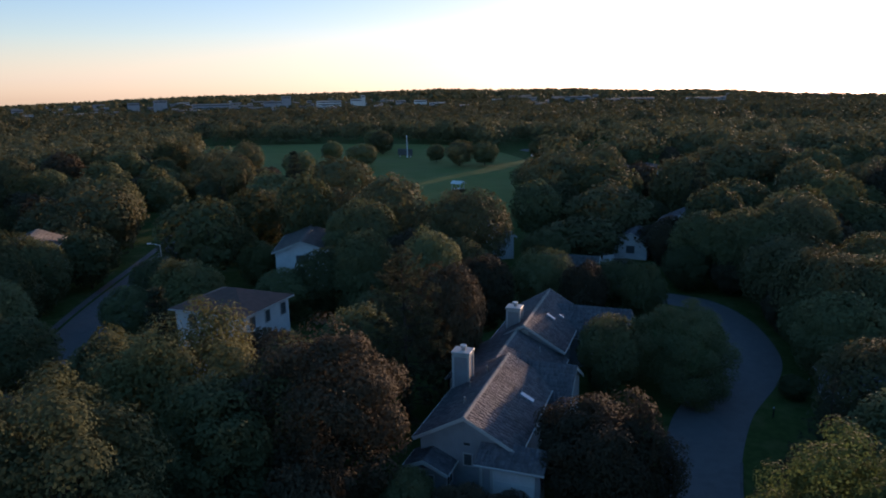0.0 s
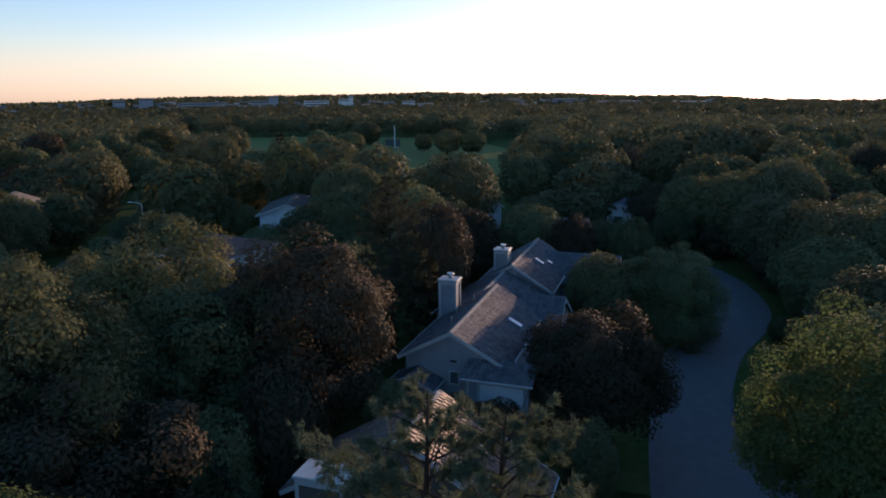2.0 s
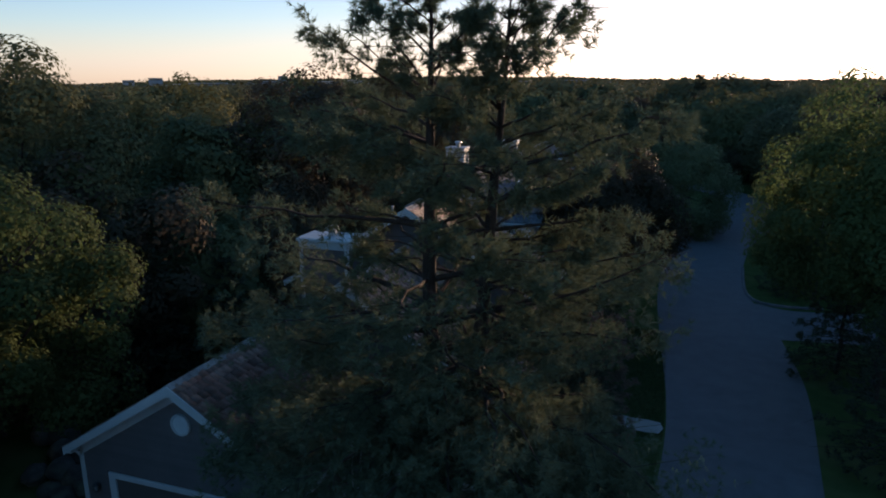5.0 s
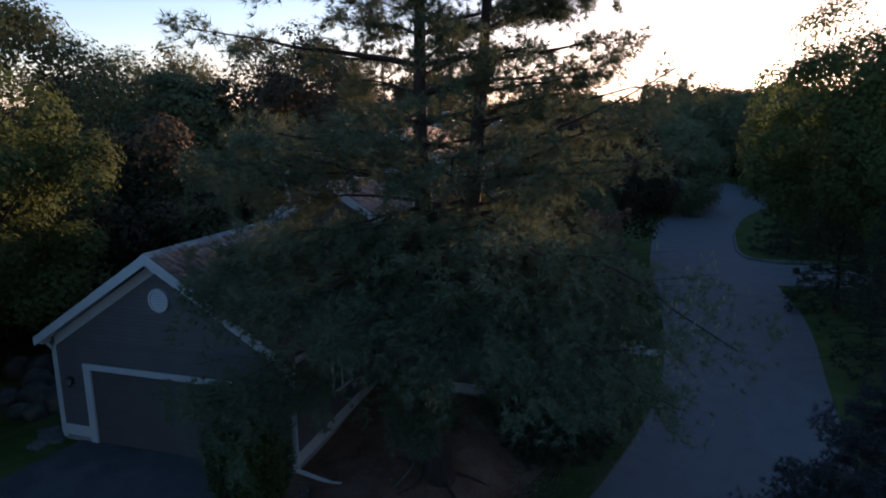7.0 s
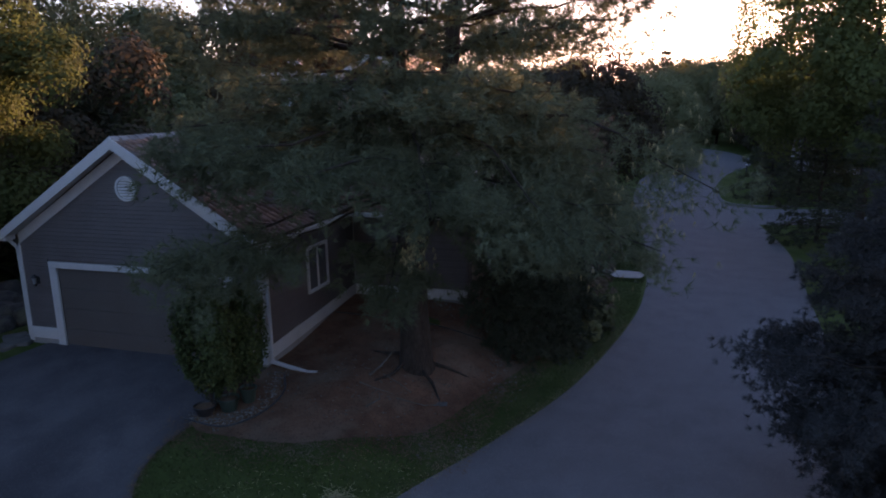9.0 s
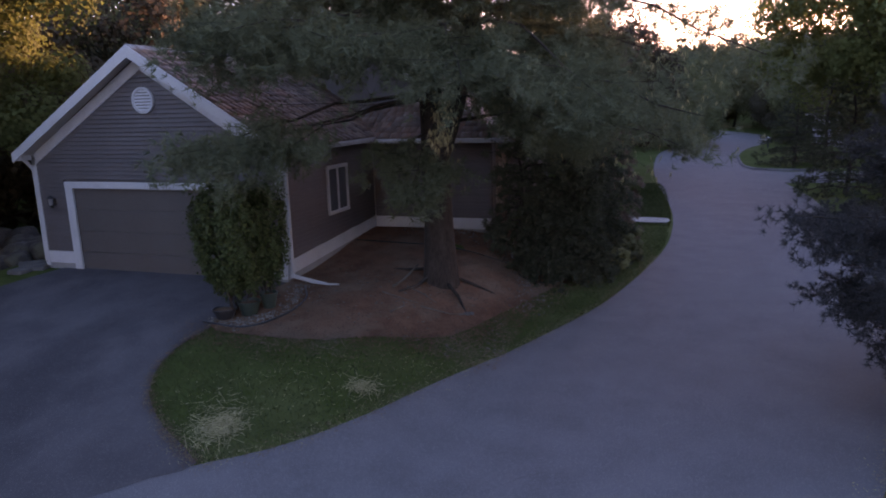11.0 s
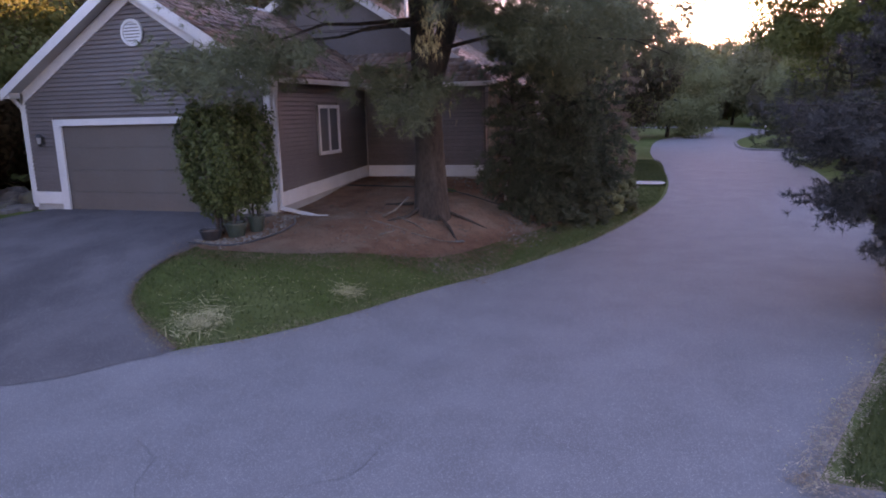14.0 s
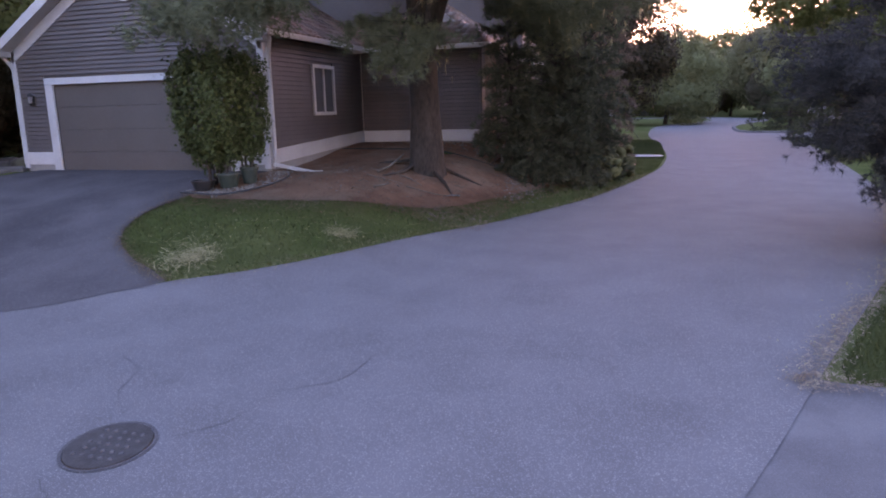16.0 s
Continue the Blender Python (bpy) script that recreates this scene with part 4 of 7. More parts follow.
TREES = [  # kind, x, y, height, crown radius
    ("plum", 13.5, 84.5, 5.4, 3.0), ("maple", 8.0, 84.5, 6.4, 3.4), ("maple", 20.0, 82.5, 8.0, 4.2), ("maple", -74, 62, 9, 4.4), ("oak", -84, 67, 10, 5.0),
    ("plum", -3.4, 21.4, 3.6, 1.9), ("maple", -6.8, 21.6, 3.8, 1.9), ("plum", -0.6, 21.2, 3.8, 2.0), ("maple", 17.6, 52.0, 2.2, 1.4),
    ("maple", -74, 49, 11, 5.5), ("maple", -80, 50, 10, 5), ("maple", -11.8, 12.2, 7.5, 2.6), ("plum", -16.2, 4.4, 8.2, 3.0), ("maple", -20.5, 0.5, 9.0, 3.4), ("plum", -10.4, 16.4, 8.5, 2.6),
    ("plum", -11.4, 42.5, 11.6, 3.4), ("maple", 2.2, 44.6, 7.6, 3.0), ("plum", -13.8, 61, 9.0, 3.9), ("maple", -28.2, 59.6, 11.2, 4.0), ("maple", -19.8, 60.4, 11.8, 4.2), ("maple", -12.4, 89, 6.6, 3.9), ("plum", -2.5, 62.2, 8.8, 2.9), ("maple", 3.6, 66.6, 8.0, 2.6),
    ("oak", 19.4, 75.4, 10.2, 6.2), ("oak", 22.2, 66.0, 10.6, 5.4), ("maple", 20.6, 60.6, 7.6, 4.0), ("plum", 19.0, 69.5, 6.0, 3.2), ("maple", 24.5, 58.5, 6.5, 3.6), ("maple", 28, 66, 10.4, 5.2), ("maple", 4.6, 20.4, 5.6, 1.7), ("oak", -8.0, 97, 7.4, 7.0), ("plum", 5.5, 102, 6.4, 5.5),
    ("oak", -20, 139, 14.2, 8.0), ("maple", -10.2, 133, 13.2, 7.0), ("oak", -5.4, 112, 10.8, 8.2), ("spruce", -27.0, 92, 11.8, 3.9), ("oak", -42, 99, 13.2, 7.0), ("maple", -36.5, 76, 12.4, 6.0),
    ("maple", -50.5, 84, 15.0, 4.8), ("willow", -66, 93, 11.0, 6.0), ("maple", -60, 70, 13.0, 6.2), ("oak", -86, 76, 12.8, 7.4), ("oak", 24, 186, 13.5, 11.5),
    ("maple", 16, 122, 11.0, 6.6), ("willow", 33, 117, 9.0, 6.5), ("plum", -27, 71, 9.4, 4.6), ("maple", -20, 70, 8.8, 4.4), ("maple", 14.4, 119, 10.4, 6.4), ("maple", 23.5, 102, 12.4, 5.4), ("oak", 16, 165, 14.5, 9.5),
    ("maple", -33, 60, 9.0, 4.6), ("maple", -37.5, 57.5, 6.8, 4.0), ("maple", -20, 47, 8.4, 3.6), ("spruce", -36, 34.5, 11.0, 2.6), ("willow", -46, 50, 9.4, 4.4), 
    ("willow", -60, 16, 12.5, 5.0), ("oak", -40, 14, 13, 5.5), ("maple", -32, 12, 13.5, 4.6), ("maple", -27, 3, 13.5, 4.8), ("oak", -24, -6, 12, 4.6), ("maple", -16, -5, 10.5, 3.6), ("maple", -31, 24, 11, 4.2),
    ("plum", -24, 33, 9, 3.8), ("maple", -19.5, 30.5, 9.5, 3.8), ("plum", -16.4, 28.6, 10.5, 3.6), ("maple", -19, 40, 9, 3.8), ("oak", 22.5, 42, 9.6, 5.0), ("maple", 21.5, 56, 8.8, 4.2), ("maple", 22, 33, 9.5, 4.4),
    ("maple", 10.5, 88, 10.5, 5.0), ("maple", 16, 86, 11.5, 5.4), ("plum", 6.5, 92, 9.0, 4.0), ("oak", 22, 92, 12.5, 6.4), ("maple", 30, 82, 9.6, 5.0), ("plum", 26, 100, 9.4, 5.6), ("maple", 12, 104, 12.0, 5.2), ("spruce", 9.5, 118, 14.0, 3.2),
    # unseen trees around the camera, added to block sky light on walls and road
    ("oak", -26, -34, 11, 5.5), ("maple", -12, -46, 12, 5.6), ("oak", 1, -50, 12.5, 6), ("maple", 14, -46, 12, 5.5), ("oak", 28, -36, 11.5, 5.5), ("maple", 30, -19, 11, 5), ("spruce", 24, -14, 9, 2.8), ("maple", -32, -22, 12, 5.5),
    # first six stand unseen too, added to keep sky light off driveway and garage
    ("oak", 33, -4, 11, 5.2), ("maple", -4, -25, 13, 6), ("oak", -12, -29, 13, 6), ("maple", -20, -22, 13, 6), ("maple", -17, -17, 11, 4.6), ("oak", -24, -15, 12, 5), ("spruce", -27.5, 17.5, 9, 3.0), ("spruce", -32.5, 20.5, 9, 3.2), ("spruce", -30, 15, 8, 3.0), ("spruce", -12.5, 8.5, 7, 2.2), ("spruce", -15.3, 10, 8, 2.4), ("spruce", -18, 7.6, 8, 2.5), ("spruce", -10.4, 11, 6, 1.9), ("spruce", -21.5, 5.5, 8, 2.6), ("spruce", -25, 9.5, 9, 3), ("maple", -66, 42, 10, 4.5), ("maple", -50, 45, 7, 3.5), ("maple", -49, 30, 8.5, 4.0), ("maple", -61, 38, 9.0, 3.8), ("maple", -54, 54, 8, 3.8), ("oak", -92, 72, 11, 6.5), ("maple", -70.5, 51, 10, 4.2),
    ("maple", -127, 231, 9.0, 4.8), ("maple", -107, 218, 9.0, 5.8), ("oak", -122, 268, 10.4, 6.2), ("maple", -130, 279, 10.2, 5.8), ("maple", -86, 240, 7.2, 3.6), ("oak", -73, 230, 9.6, 5.8), ("maple", -64, 232, 9.2, 5.4), ("maple", -90, 165, 8.4, 5.6),
    ("maple", -110, 178, 9.6, 5.4), ("maple", -80, 118, 10.8, 5.8), ("oak", -72, 136, 12.4, 8.4), ("maple", -45, 248, 10.4, 6.8), ("oak", -32, 168, 8.0, 6.0), ("maple", -36, 226, 8.2, 5.0),
]
for n, (kind, x, y, h, w) in enumerate(TREES):
    wood_tree(kind, x, y, h, w, n)

KEEP_OFF = [  # open places: centre x, y, half sizes
    (-33, 45, 6, 8), (-40, 67, 7, 7), (-22, 95, 6, 6), (2, 102, 7, 6), (-10, 75, 5, 5), (-75, 54, 8, 5), (24, 60, 7, 9), (29, 90, 6, 5), (-4, 40, 9, 22), (22, 49, 6, 4), (-1, 205, 22, 24), (-46, 275, 22, 30),
]
FIELD = [(-20, 140), (-56, 132), (-92, 156), (-150, 205), (-232, 272), (-250, 300), (-180, 318), (-100, 312), (-48, 245), (-26, 185)]
STREET = curve_line([(-44, 22), (-52, 34), (-62, 50), (-74, 76), (-91, 108)], 2)
ROAD_MID = (curve_line(ROAD_L, 2)[::2], curve_line(ROAD_R, 2)[::2])


def inside(poly, x, y):
    c = False
    for i in range(len(poly)):
        (x1, y1), (x2, y2) = poly[i], poly[i - 1]
        if (y1 > y) != (y2 > y) and x < (x2 - x1) * (y - y1) / (y2 - y1) + x1:
            c = not c
    return c


def open_ground(x, y, r):
    if any(abs(x - a) < b + r * 0.8 and abs(y - c) < d + r * 0.8 for a, c, b, d in KEEP_OFF):
        return False
    if 62 < y < 150 and -80 < x < -12 and abs(x + 50 - (y - 100) * 0.1) < 30 and y > 104:
        return False
    if inside(FIELD, x - 6, y + 20) and (int(x * 7) + int(y * 3)) % 4:
        return False
    if inside(FIELD, x, y) or inside(FIELD, x + r, y) or inside(FIELD, x - r, y) or inside(FIELD, x, y + r * 1.2):
        return False
    p = np.array([x, y])
    if np.min(np.linalg.norm(STREET - p, axis=1)) < 8 + r * 0.8:
        return False
    return all(np.min(np.linalg.norm(e - p, axis=1)) > 2 + r * 0.9 for e in ROAD_MID)


rnd = random.Random(5)
placed = [(x, y, w) for _, x, y, _, w in TREES] + [(17.4, 18.6, 5), (-10.6, -1.4, 5), (-23.5, 24.5, 5.5), (-19.5, 9.2, 5), (-12.6, 22.6, 4.6), (4, 28, 4), (-14, 36.5, 5)]
near_count = 0
for _ in range(9000):
    if near_count >= 250:
        break
    r = math.sqrt(rnd.uniform(42 ** 2, 250 ** 2))
    az = math.radians(rnd.uniform(-58, 26))
    x, y = 8 + r * math.sin(az), -12 + r * math.cos(az)
    w = rnd.uniform(3.3, 6.8)
    if y < 20 and x > -20 or not open_ground(x, y, w) or any((x - a) ** 2 + (y - b) ** 2 < (0.94 * (w + c)) ** 2 for a, b, c in placed):
        continue
    placed.append((x, y, w))
    kind = rnd.choices(["maple", "oak", "plum", "willow", "spruce"], [5, 5, 1.6, 2, 0.7])[0]
    wood_tree(kind, x, y, w * rnd.uniform(1.65, 2.35), w if kind != "spruce" else w * 0.6, near_count + 100)
    near_count += 1


def far_woods(name, lo, hi, gap, quads, leaf, tall, seed, az_lo=-60, az_hi=30):
    """Woodland far off: crowns made of loose leaf clumps, joined."""
    rng = np.random.default_rng(seed)
    area = 0.5 * math.radians(az_hi - az_lo) * (hi * hi - lo * lo)
    n = int(area / gap ** 2)
    r = np.sqrt(rng.uniform(lo * lo, hi * hi, n))
    az = np.radians(rng.uniform(az_lo, az_hi, n))
    x, y = 8 + r * np.sin(az), -12 + r * np.cos(az)
    keep = np.array([open_ground(a, b, 4.0) for a, b in zip(x, y)]) if lo < 400 else np.ones(n, bool)
    clearing = np.array([noise.noise((a / 260, b / 260, 3.3)) for a, b in zip(x, y)]) < (0.42 if lo < 500 else 0.55)
    x, y = x[keep & clearing], y[keep & clearing]
    n = len(x)
    h = rng.uniform(0.6, 1.2, n) * tall
    w = h * rng.uniform(0.5, 0.72, n)
    k = np.repeat(np.arange(n), quads)
    d = unit(rng.normal(0, 1, (len(k), 3)) + np.array([0, 0, 0.4]))
    lump = 1 + 0.22 * np.sin(3 * np.arctan2(d[:, 1], d[:, 0]) + k * 1.7) * np.cos(4 * d[:, 2] + k)
    s = rng.uniform(0.72, 1.05, len(k)) * lump
    p = np.stack([x[k] + d[:, 0] * w[k] * s, y[k] + d[:, 1] * w[k] * s, land(x[k], y[k]) + h[k] * 0.56 + d[:, 2] * h[k] * 0.44 * s], 1)
    v, f = leaf_quads(rng, p, d, leaf, 1.15)
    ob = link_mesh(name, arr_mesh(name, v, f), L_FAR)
    return tagged(ob, "distant green woodland reaching to the hills", "woodland", kind="stuff")


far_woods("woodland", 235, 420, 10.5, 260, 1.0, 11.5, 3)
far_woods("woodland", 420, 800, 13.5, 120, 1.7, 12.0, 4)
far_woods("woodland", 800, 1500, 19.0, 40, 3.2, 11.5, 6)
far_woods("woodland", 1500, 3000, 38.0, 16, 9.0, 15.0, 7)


# ---- houses ----
def shake_rows(rng, o, u, v, n, U, V, expo, wmin, wmax, thick, skip=None):
    """Courses of shakes on a slope: yields corner, width, length and a little tilt for each."""
    rows = int(V / expo)
    for r in range(rows):
        a = -rng.uniform(0, wmax * 0.5)
        while a < U - 0.03:
            w = rng.uniform(wmin, wmax)
            lo, hi = max(a, 0.0), min(a + w - 0.012, U)
            a += w
            if hi - lo < 0.05 or (skip and skip((lo + hi) / 2, r * expo)):
                continue
            yield o + u * lo + v * (r * expo - 0.02 + rng.uniform(-0.012, 0.012)) + n * 0.012, hi - lo, expo * 1.3, thick * rng.uniform(0.6, 1.4)


def shake_verts(w, ln, th):
    return np.array([(0, 0, 0), (w, 0, 0), (w, ln, 0), (0, ln, 0), (0, 0, th), (w, 0, th), (w, ln, 0.006), (0, ln, 0.006)])


SHAKE_F = np.array([(4, 5, 6, 7), (0, 1, 5, 4), (1, 2, 6, 5), (3, 0, 4, 7)])


def shakes_joined(parent, name, items, u, v, n, mat):
    vs, fs = [], []
    basis = np.stack([u, v, n], 0)
    for k, (o, w, ln, th) in enumerate(items):
        vs.append(o + shake_verts(w, ln, th) @ basis)
        fs.append(SHAKE_F + 8 * k)
    ob = link_mesh(name, arr_mesh(name, np.concatenate(vs), np.concatenate(fs)), mat, parent)
    ob["kind"] = "stuff"
    return ob


def gable_roof(parent, x0, x1, y0, y1, xr, zr, pitch, mat, expo=0.3, over=0.45, trim=M_TRIM, seed=0, singles=0, caps=True, rake=True, back_rake=True, cap_mat=None, eave=None):
    """Two slopes with a ridge along y: slab, courses of shakes, ridge caps, white fascia and rake boards."""
    rng = np.random.default_rng(seed + 400)
    roof = thing_part("roof", parent)
    cap_mat = cap_mat or M_SHAKE_CAP
    for side in (-1, 1):
        xe = x0 - (eave or over) if side < 0 else x1 + (eave or over)
        ze = zr - abs(xe - xr) * pitch
        v = unit(np.array([xr - xe, 0, zr - ze]))
        u = np.array([0, 1.0, 0])
        n = np.cross(u, v) if side > 0 else np.cross(v, u)
        n = n if n[2] > 0 else -n
        V = math.hypot(xr - xe, zr - ze)
        U = y1 - y0 + 2 * over
        o = np.array([xe, y0 - over, ze])
        bm = bmesh.new()
        prism(bm, [(xe, ze), (xr, zr), (xr, zr - 0.12), (xe, ze - 0.12)], 1, y0 - over + 0.01, y1 + over - 0.01)
        part("roof_deck", bm, mat, roof)
        items = list(shake_rows(rng, o, u, v, n, U, V, expo, expo * 0.6, expo * 1.25, 0.035 if mat == M_SHAKE else 0.012))
        if side > 0 and singles:
            near = [i for i in items if i[0][1] < y0 + 4.6][:singles]
            ids = {id(i) for i in near}
            rest = [i for i in items if id(i) not in ids]
            shared = {}
            for (p, w, ln, th) in near:
                key = round(w / (expo * 0.13))
                if key not in shared:
                    shared[key] = arr_mesh("shake", shake_verts(key * expo * 0.13, ln, 0.035), SHAKE_F)
                    shared[key].materials.append(mat)
                s = new("shake", shared[key])
                s.parent = roof
                s.matrix_basis = Matrix.Translation(Vector(p)) @ Matrix((u, v, n)).transposed().to_4x4()
        else:
            rest = items
        if rest:
            shakes_joined(roof, "shake_covering", rest, u, v, n, mat)
        # gutter along the eave
        bm = bmesh.new()
        g = 0.10 * side
        prism(bm, [(xe, ze - 0.02), (xe + g, ze - 0.02), (xe + g, ze - 0.05), (xe + 0.8 * g, ze - 0.13), (xe, ze - 0.13)], 1, y0 - over + 0.06, y1 + over - 0.06)
        part("gutter", bm, trim, roof)
        for yy, on in ((y0 - over, rake), (y1 + over, back_rake)):
            if on:
                d = -1 if yy < (y0 + y1) / 2 else 1
                bm = bmesh.new()
                prism(bm, [(xe, ze + 0.02), (xr, zr + 0.03), (xr, zr - 0.24), (xe, ze - 0.21)], 1, yy, yy + 0.035 * d)
                part("rake_board", bm, trim, roof)
                bm = bmesh.new()
                prism(bm, [(xe + 0.06 * -side, ze - 0.125), (xr, zr - 0.125), (xr, zr - 0.15), (xe + 0.06 * -side, ze - 0.15)], 1, yy - 0.01 * d, yy - (over - 0.02) * d)
                part("soffit", bm, trim, roof)
    if caps:
        n_caps = int((y1 - y0 + 2 * over) / 0.27)
        me = None
        for k in range(n_caps):
            if me is None:
                bm = bmesh.new()
                prism(bm, [(-0.15, -0.15 * pitch + 0.035), (0, 0.045), (0.15, -0.15 * pitch + 0.035), (0.15, -0.15 * pitch + 0.012), (0, 0.02), (-0.15, -0.15 * pitch + 0.012)], 1, 0, 0.30)
                me = bpy.data.meshes.new("ridge_cap")
                bmesh.ops.recalc_face_normals(bm, faces=bm.faces[:])
                bm.to_mesh(me)
                bm.free()
                me.materials.append(cap_mat)
            c = new("ridge_cap", me)
            c.parent = roof
            c.matrix_basis = pose(xr + rng.uniform(-0.015, 0.015), y0 - over + k * 0.27, zr + 0.012, -2.5, 0, rng.uniform(-3, 3))
    return roof


def thing_part(name, parent):
    """A part that holds pieces of its own: its mesh is the ridge beam or bearer under them."""
    bm = bmesh.new()
    bmesh.ops.create_cube(bm, size=0.04)
    me = bpy.data.meshes.new(name)
    bm.to_mesh(me)
    bm.free()
    ob = new(name, me)
    me.materials.append(M_WOOD)
    ob.parent = parent
    return ob


def wall_block(parent, x0, x1, y0, y1, z0, zr, xr, pitch, mat, gable_front=True):
    """Walls of a block with gables at both ends, one mesh."""
    bm = bmesh.new()
    ze0, ze1 = zr - (xr - x0) * pitch - 0.13, zr - (x1 - xr) * pitch - 0.13
    prism(bm, [(x0, z0), (x1, z0), (x1, ze1), (xr, zr - 0.13), (x0, ze0)], 1, y0, y1)
    return part("wall", bm, mat, parent)


def window(parent, m, w, h, mullions=1, frame_mat=None, glass=None, name="window"):
    """A window in a wall; m puts its centre there, its face looks along -y."""
    fm, gm = frame_mat or M_TRIM, glass or M_GLASS
    bm = bmesh.new()
    box(bm, (-w / 2, -0.012, -h / 2), (w / 2, 0.0, h / 2), 0, m)
    win = part(name, bm, gm, parent)
    t = 0.085
    for lo, hi in (((-w / 2 - t, -0.05, h / 2), (w / 2 + t, 0.01, h / 2 + t)), ((-w / 2 - t, -0.06, -h / 2 - t), (w / 2 + t, 0.01, -h / 2)),
                   ((-w / 2 - t, -0.05, -h / 2), (-w / 2, 0.01, h / 2)), ((w / 2, -0.05, -h / 2), (w / 2 + t, 0.01, h / 2))):
        bm = bmesh.new()
        box(bm, lo, hi, 0.006, m)
        part("frame", bm, fm, win)
    for k in range(mullions):
        x = -w / 2 + w * (k + 1) / (mullions + 1)
        bm = bmesh.new()
        box(bm, (x - 0.035, -0.04, -h / 2), (x + 0.035, 0.0, h / 2), 0.004, m)
        part("mullion", bm, fm, win)
    return win


def siding(parent, x0, x1, z0, z1, expo, m, mat, clip=None, holes=()):
    """Lapped boards on a wall that looks along -y; clip(z) gives the run at a height; holes are (xa, xb, za, zb)."""
    z = z0
    cache = {}
    while z < z1:
        a, b = clip(z + expo * 0.6) if clip else (x0, x1)
        runs = [(max(a, x0), min(b, x1))]
        for xa, xb, za, zb in holes:
            if za - expo * 0.5 < z < zb - expo * 0.4:
                nxt = []
                for p, q in runs:
                    if xb <= p or xa >= q:
                        nxt.append((p, q))
                    else:
                        nxt += [(p, xa), (xb, q)]
                runs = nxt
        for p, q in runs:
            if q - p < 0.06:
                continue
            key = round(q - p, 3)
            if key not in cache:
                bm = bmesh.new()
                prism(bm, [(-0.046, 0.015), (-0.016, expo - 0.001), (0.0, expo - 0.001), (0.0, 0.015)], 0, 0, q - p)
                me = bpy.data.meshes.new("siding_board")
                bmesh.ops.recalc_face_normals(bm, faces=bm.faces[:])
                bm.to_mesh(me)
                bm.free()
                me.materials.append(mat)
                cache[key] = me
            ob = new("siding_board", cache[key])
            ob.parent = parent
            ob.matrix_basis = m @ Matrix.Translation((p, 0, z))
        z += expo


# the nearest house
H1 = thing("house", "taupe lap-sided house with white trim, cedar-shake roofs and an attached garage", "house")
GX0, GX1, GR, GZ = -7.05, 0.0, -3.45, 5.15       # garage wing: side walls, ridge
PITCH = 0.62
bm = bmesh.new()
eave_z = GZ - 3.6 * PITCH - 0.13
prism(bm, [(GX0, -0.6), (-5.93, -0.6), (-5.93, 1.98), (-0.97, 1.98), (-0.97, -0.6), (GX1, -0.6), (GX1, eave_z), (GR, GZ - 0.14), (GX0, eave_z)], 1, 0.0, 0.14)
front_wall = part("wall", bm, M_SIDING, H1)
side_wall = box_part("wall", (-0.14, 0.14, -0.6), (0, 5.2, eave_z), M_SIDING, H1)
box_part("wall", (GX0, 0.14, -0.6), (GX0 + 0.14, 5.2, eave_z), M_SIDING, H1)
siding(front_wall, GX0 + 0.09, GX1 - 0.09, 0.34, 4.9, 0.102, Matrix(), M_SIDING,
       clip=lambda z: (GX0 if z < eave_z else GR - (GZ - 0.16 - z) / PITCH, GX1 if z < eave_z else GR + (GZ - 0.16 - z) / PITCH), holes=((-6.15, -0.75, -1, 2.12),))
to_side = pose(0, 0, 0, 0, 0, 90)          # a wall that looks along +x
siding(side_wall, 0.1, 5.0, 0.34, eave_z - 0.05, 0.102, to_side, M_SIDING, holes=((2.03, 3.17, 1.07, 2.34),))
# garage door in its white casing
door = box_part("garage_door", (-5.93, 0.06, -0.2), (-0.97, 0.09, 1.98), M_DOOR, H1, label="closed taupe sectional garage door")
for k in range(4):
    z = -0.19 + k * 0.54
    bm = bmesh.new()
    box(bm, (-5.92, 0.035, z), (-0.98, 0.062, z + 0.534), 0.004)
    part("panel", bm, M_DOOR, door)
box_part("weather_strip", (-5.93, 0.03, -0.215), (-0.97, 0.08, -0.19), M_BLACK, door)
for lo, hi in (((-6.13, -0.05, -0.2), (-5.90, 0.02, 1.96)), ((-1.0, -0.05, -0.2), (-0.77, 0.02, 1.96)), ((-6.13, -0.055, 1.96), (-0.77, 0.02, 2.12))):
    box_part("door_casing", lo, hi, M_TRIM, H1, 0.008)
for lo, hi in (((GX0 - 0.03, -0.05, -0.05), (GX0 + 0.10, 0.02, eave_z)), ((-0.13, -0.05, -0.05), (0.035, 0.02, eave_z)), ((-0.02, 0.02, -0.05), (0.045, 0.13, eave_z)), ((-0.02, 4.92, 0.3), (0.04, 5.0, eave_z))):
    box_part("corner_board", lo, hi, M_TRIM, H1, 0.008)
for lo, hi in (((GX0 + 0.09, -0.045, 0.04), (-6.13, 0.01, 0.345)), ((-0.77, -0.045, 0.04), (-0.12, 0.01, 0.345)), ((0.05, 4.93, 0.30), (3.5, 4.99, 0.61))):
    box_part("base_board", lo, hi, M_TRIM, H1, 0.008)
box_part("foundation", (GX0 + 0.03, -0.01, -0.6), (-6.0, 0.02, 0.05), M_CONCRETE, H1)
box_part("foundation", (-0.9, -0.01, -0.6), (0.02, 0.02, 0.05), M_CONCRETE, H1)
bm = bmesh.new()
prism(bm, [(0.12, 0.05), (4.98, 0.32), (4.98, 0.62), (0.12, 0.37)], 0, -0.01, 0.052)
part("base_board", bm, M_TRIM, H1)
bm = bmesh.new()
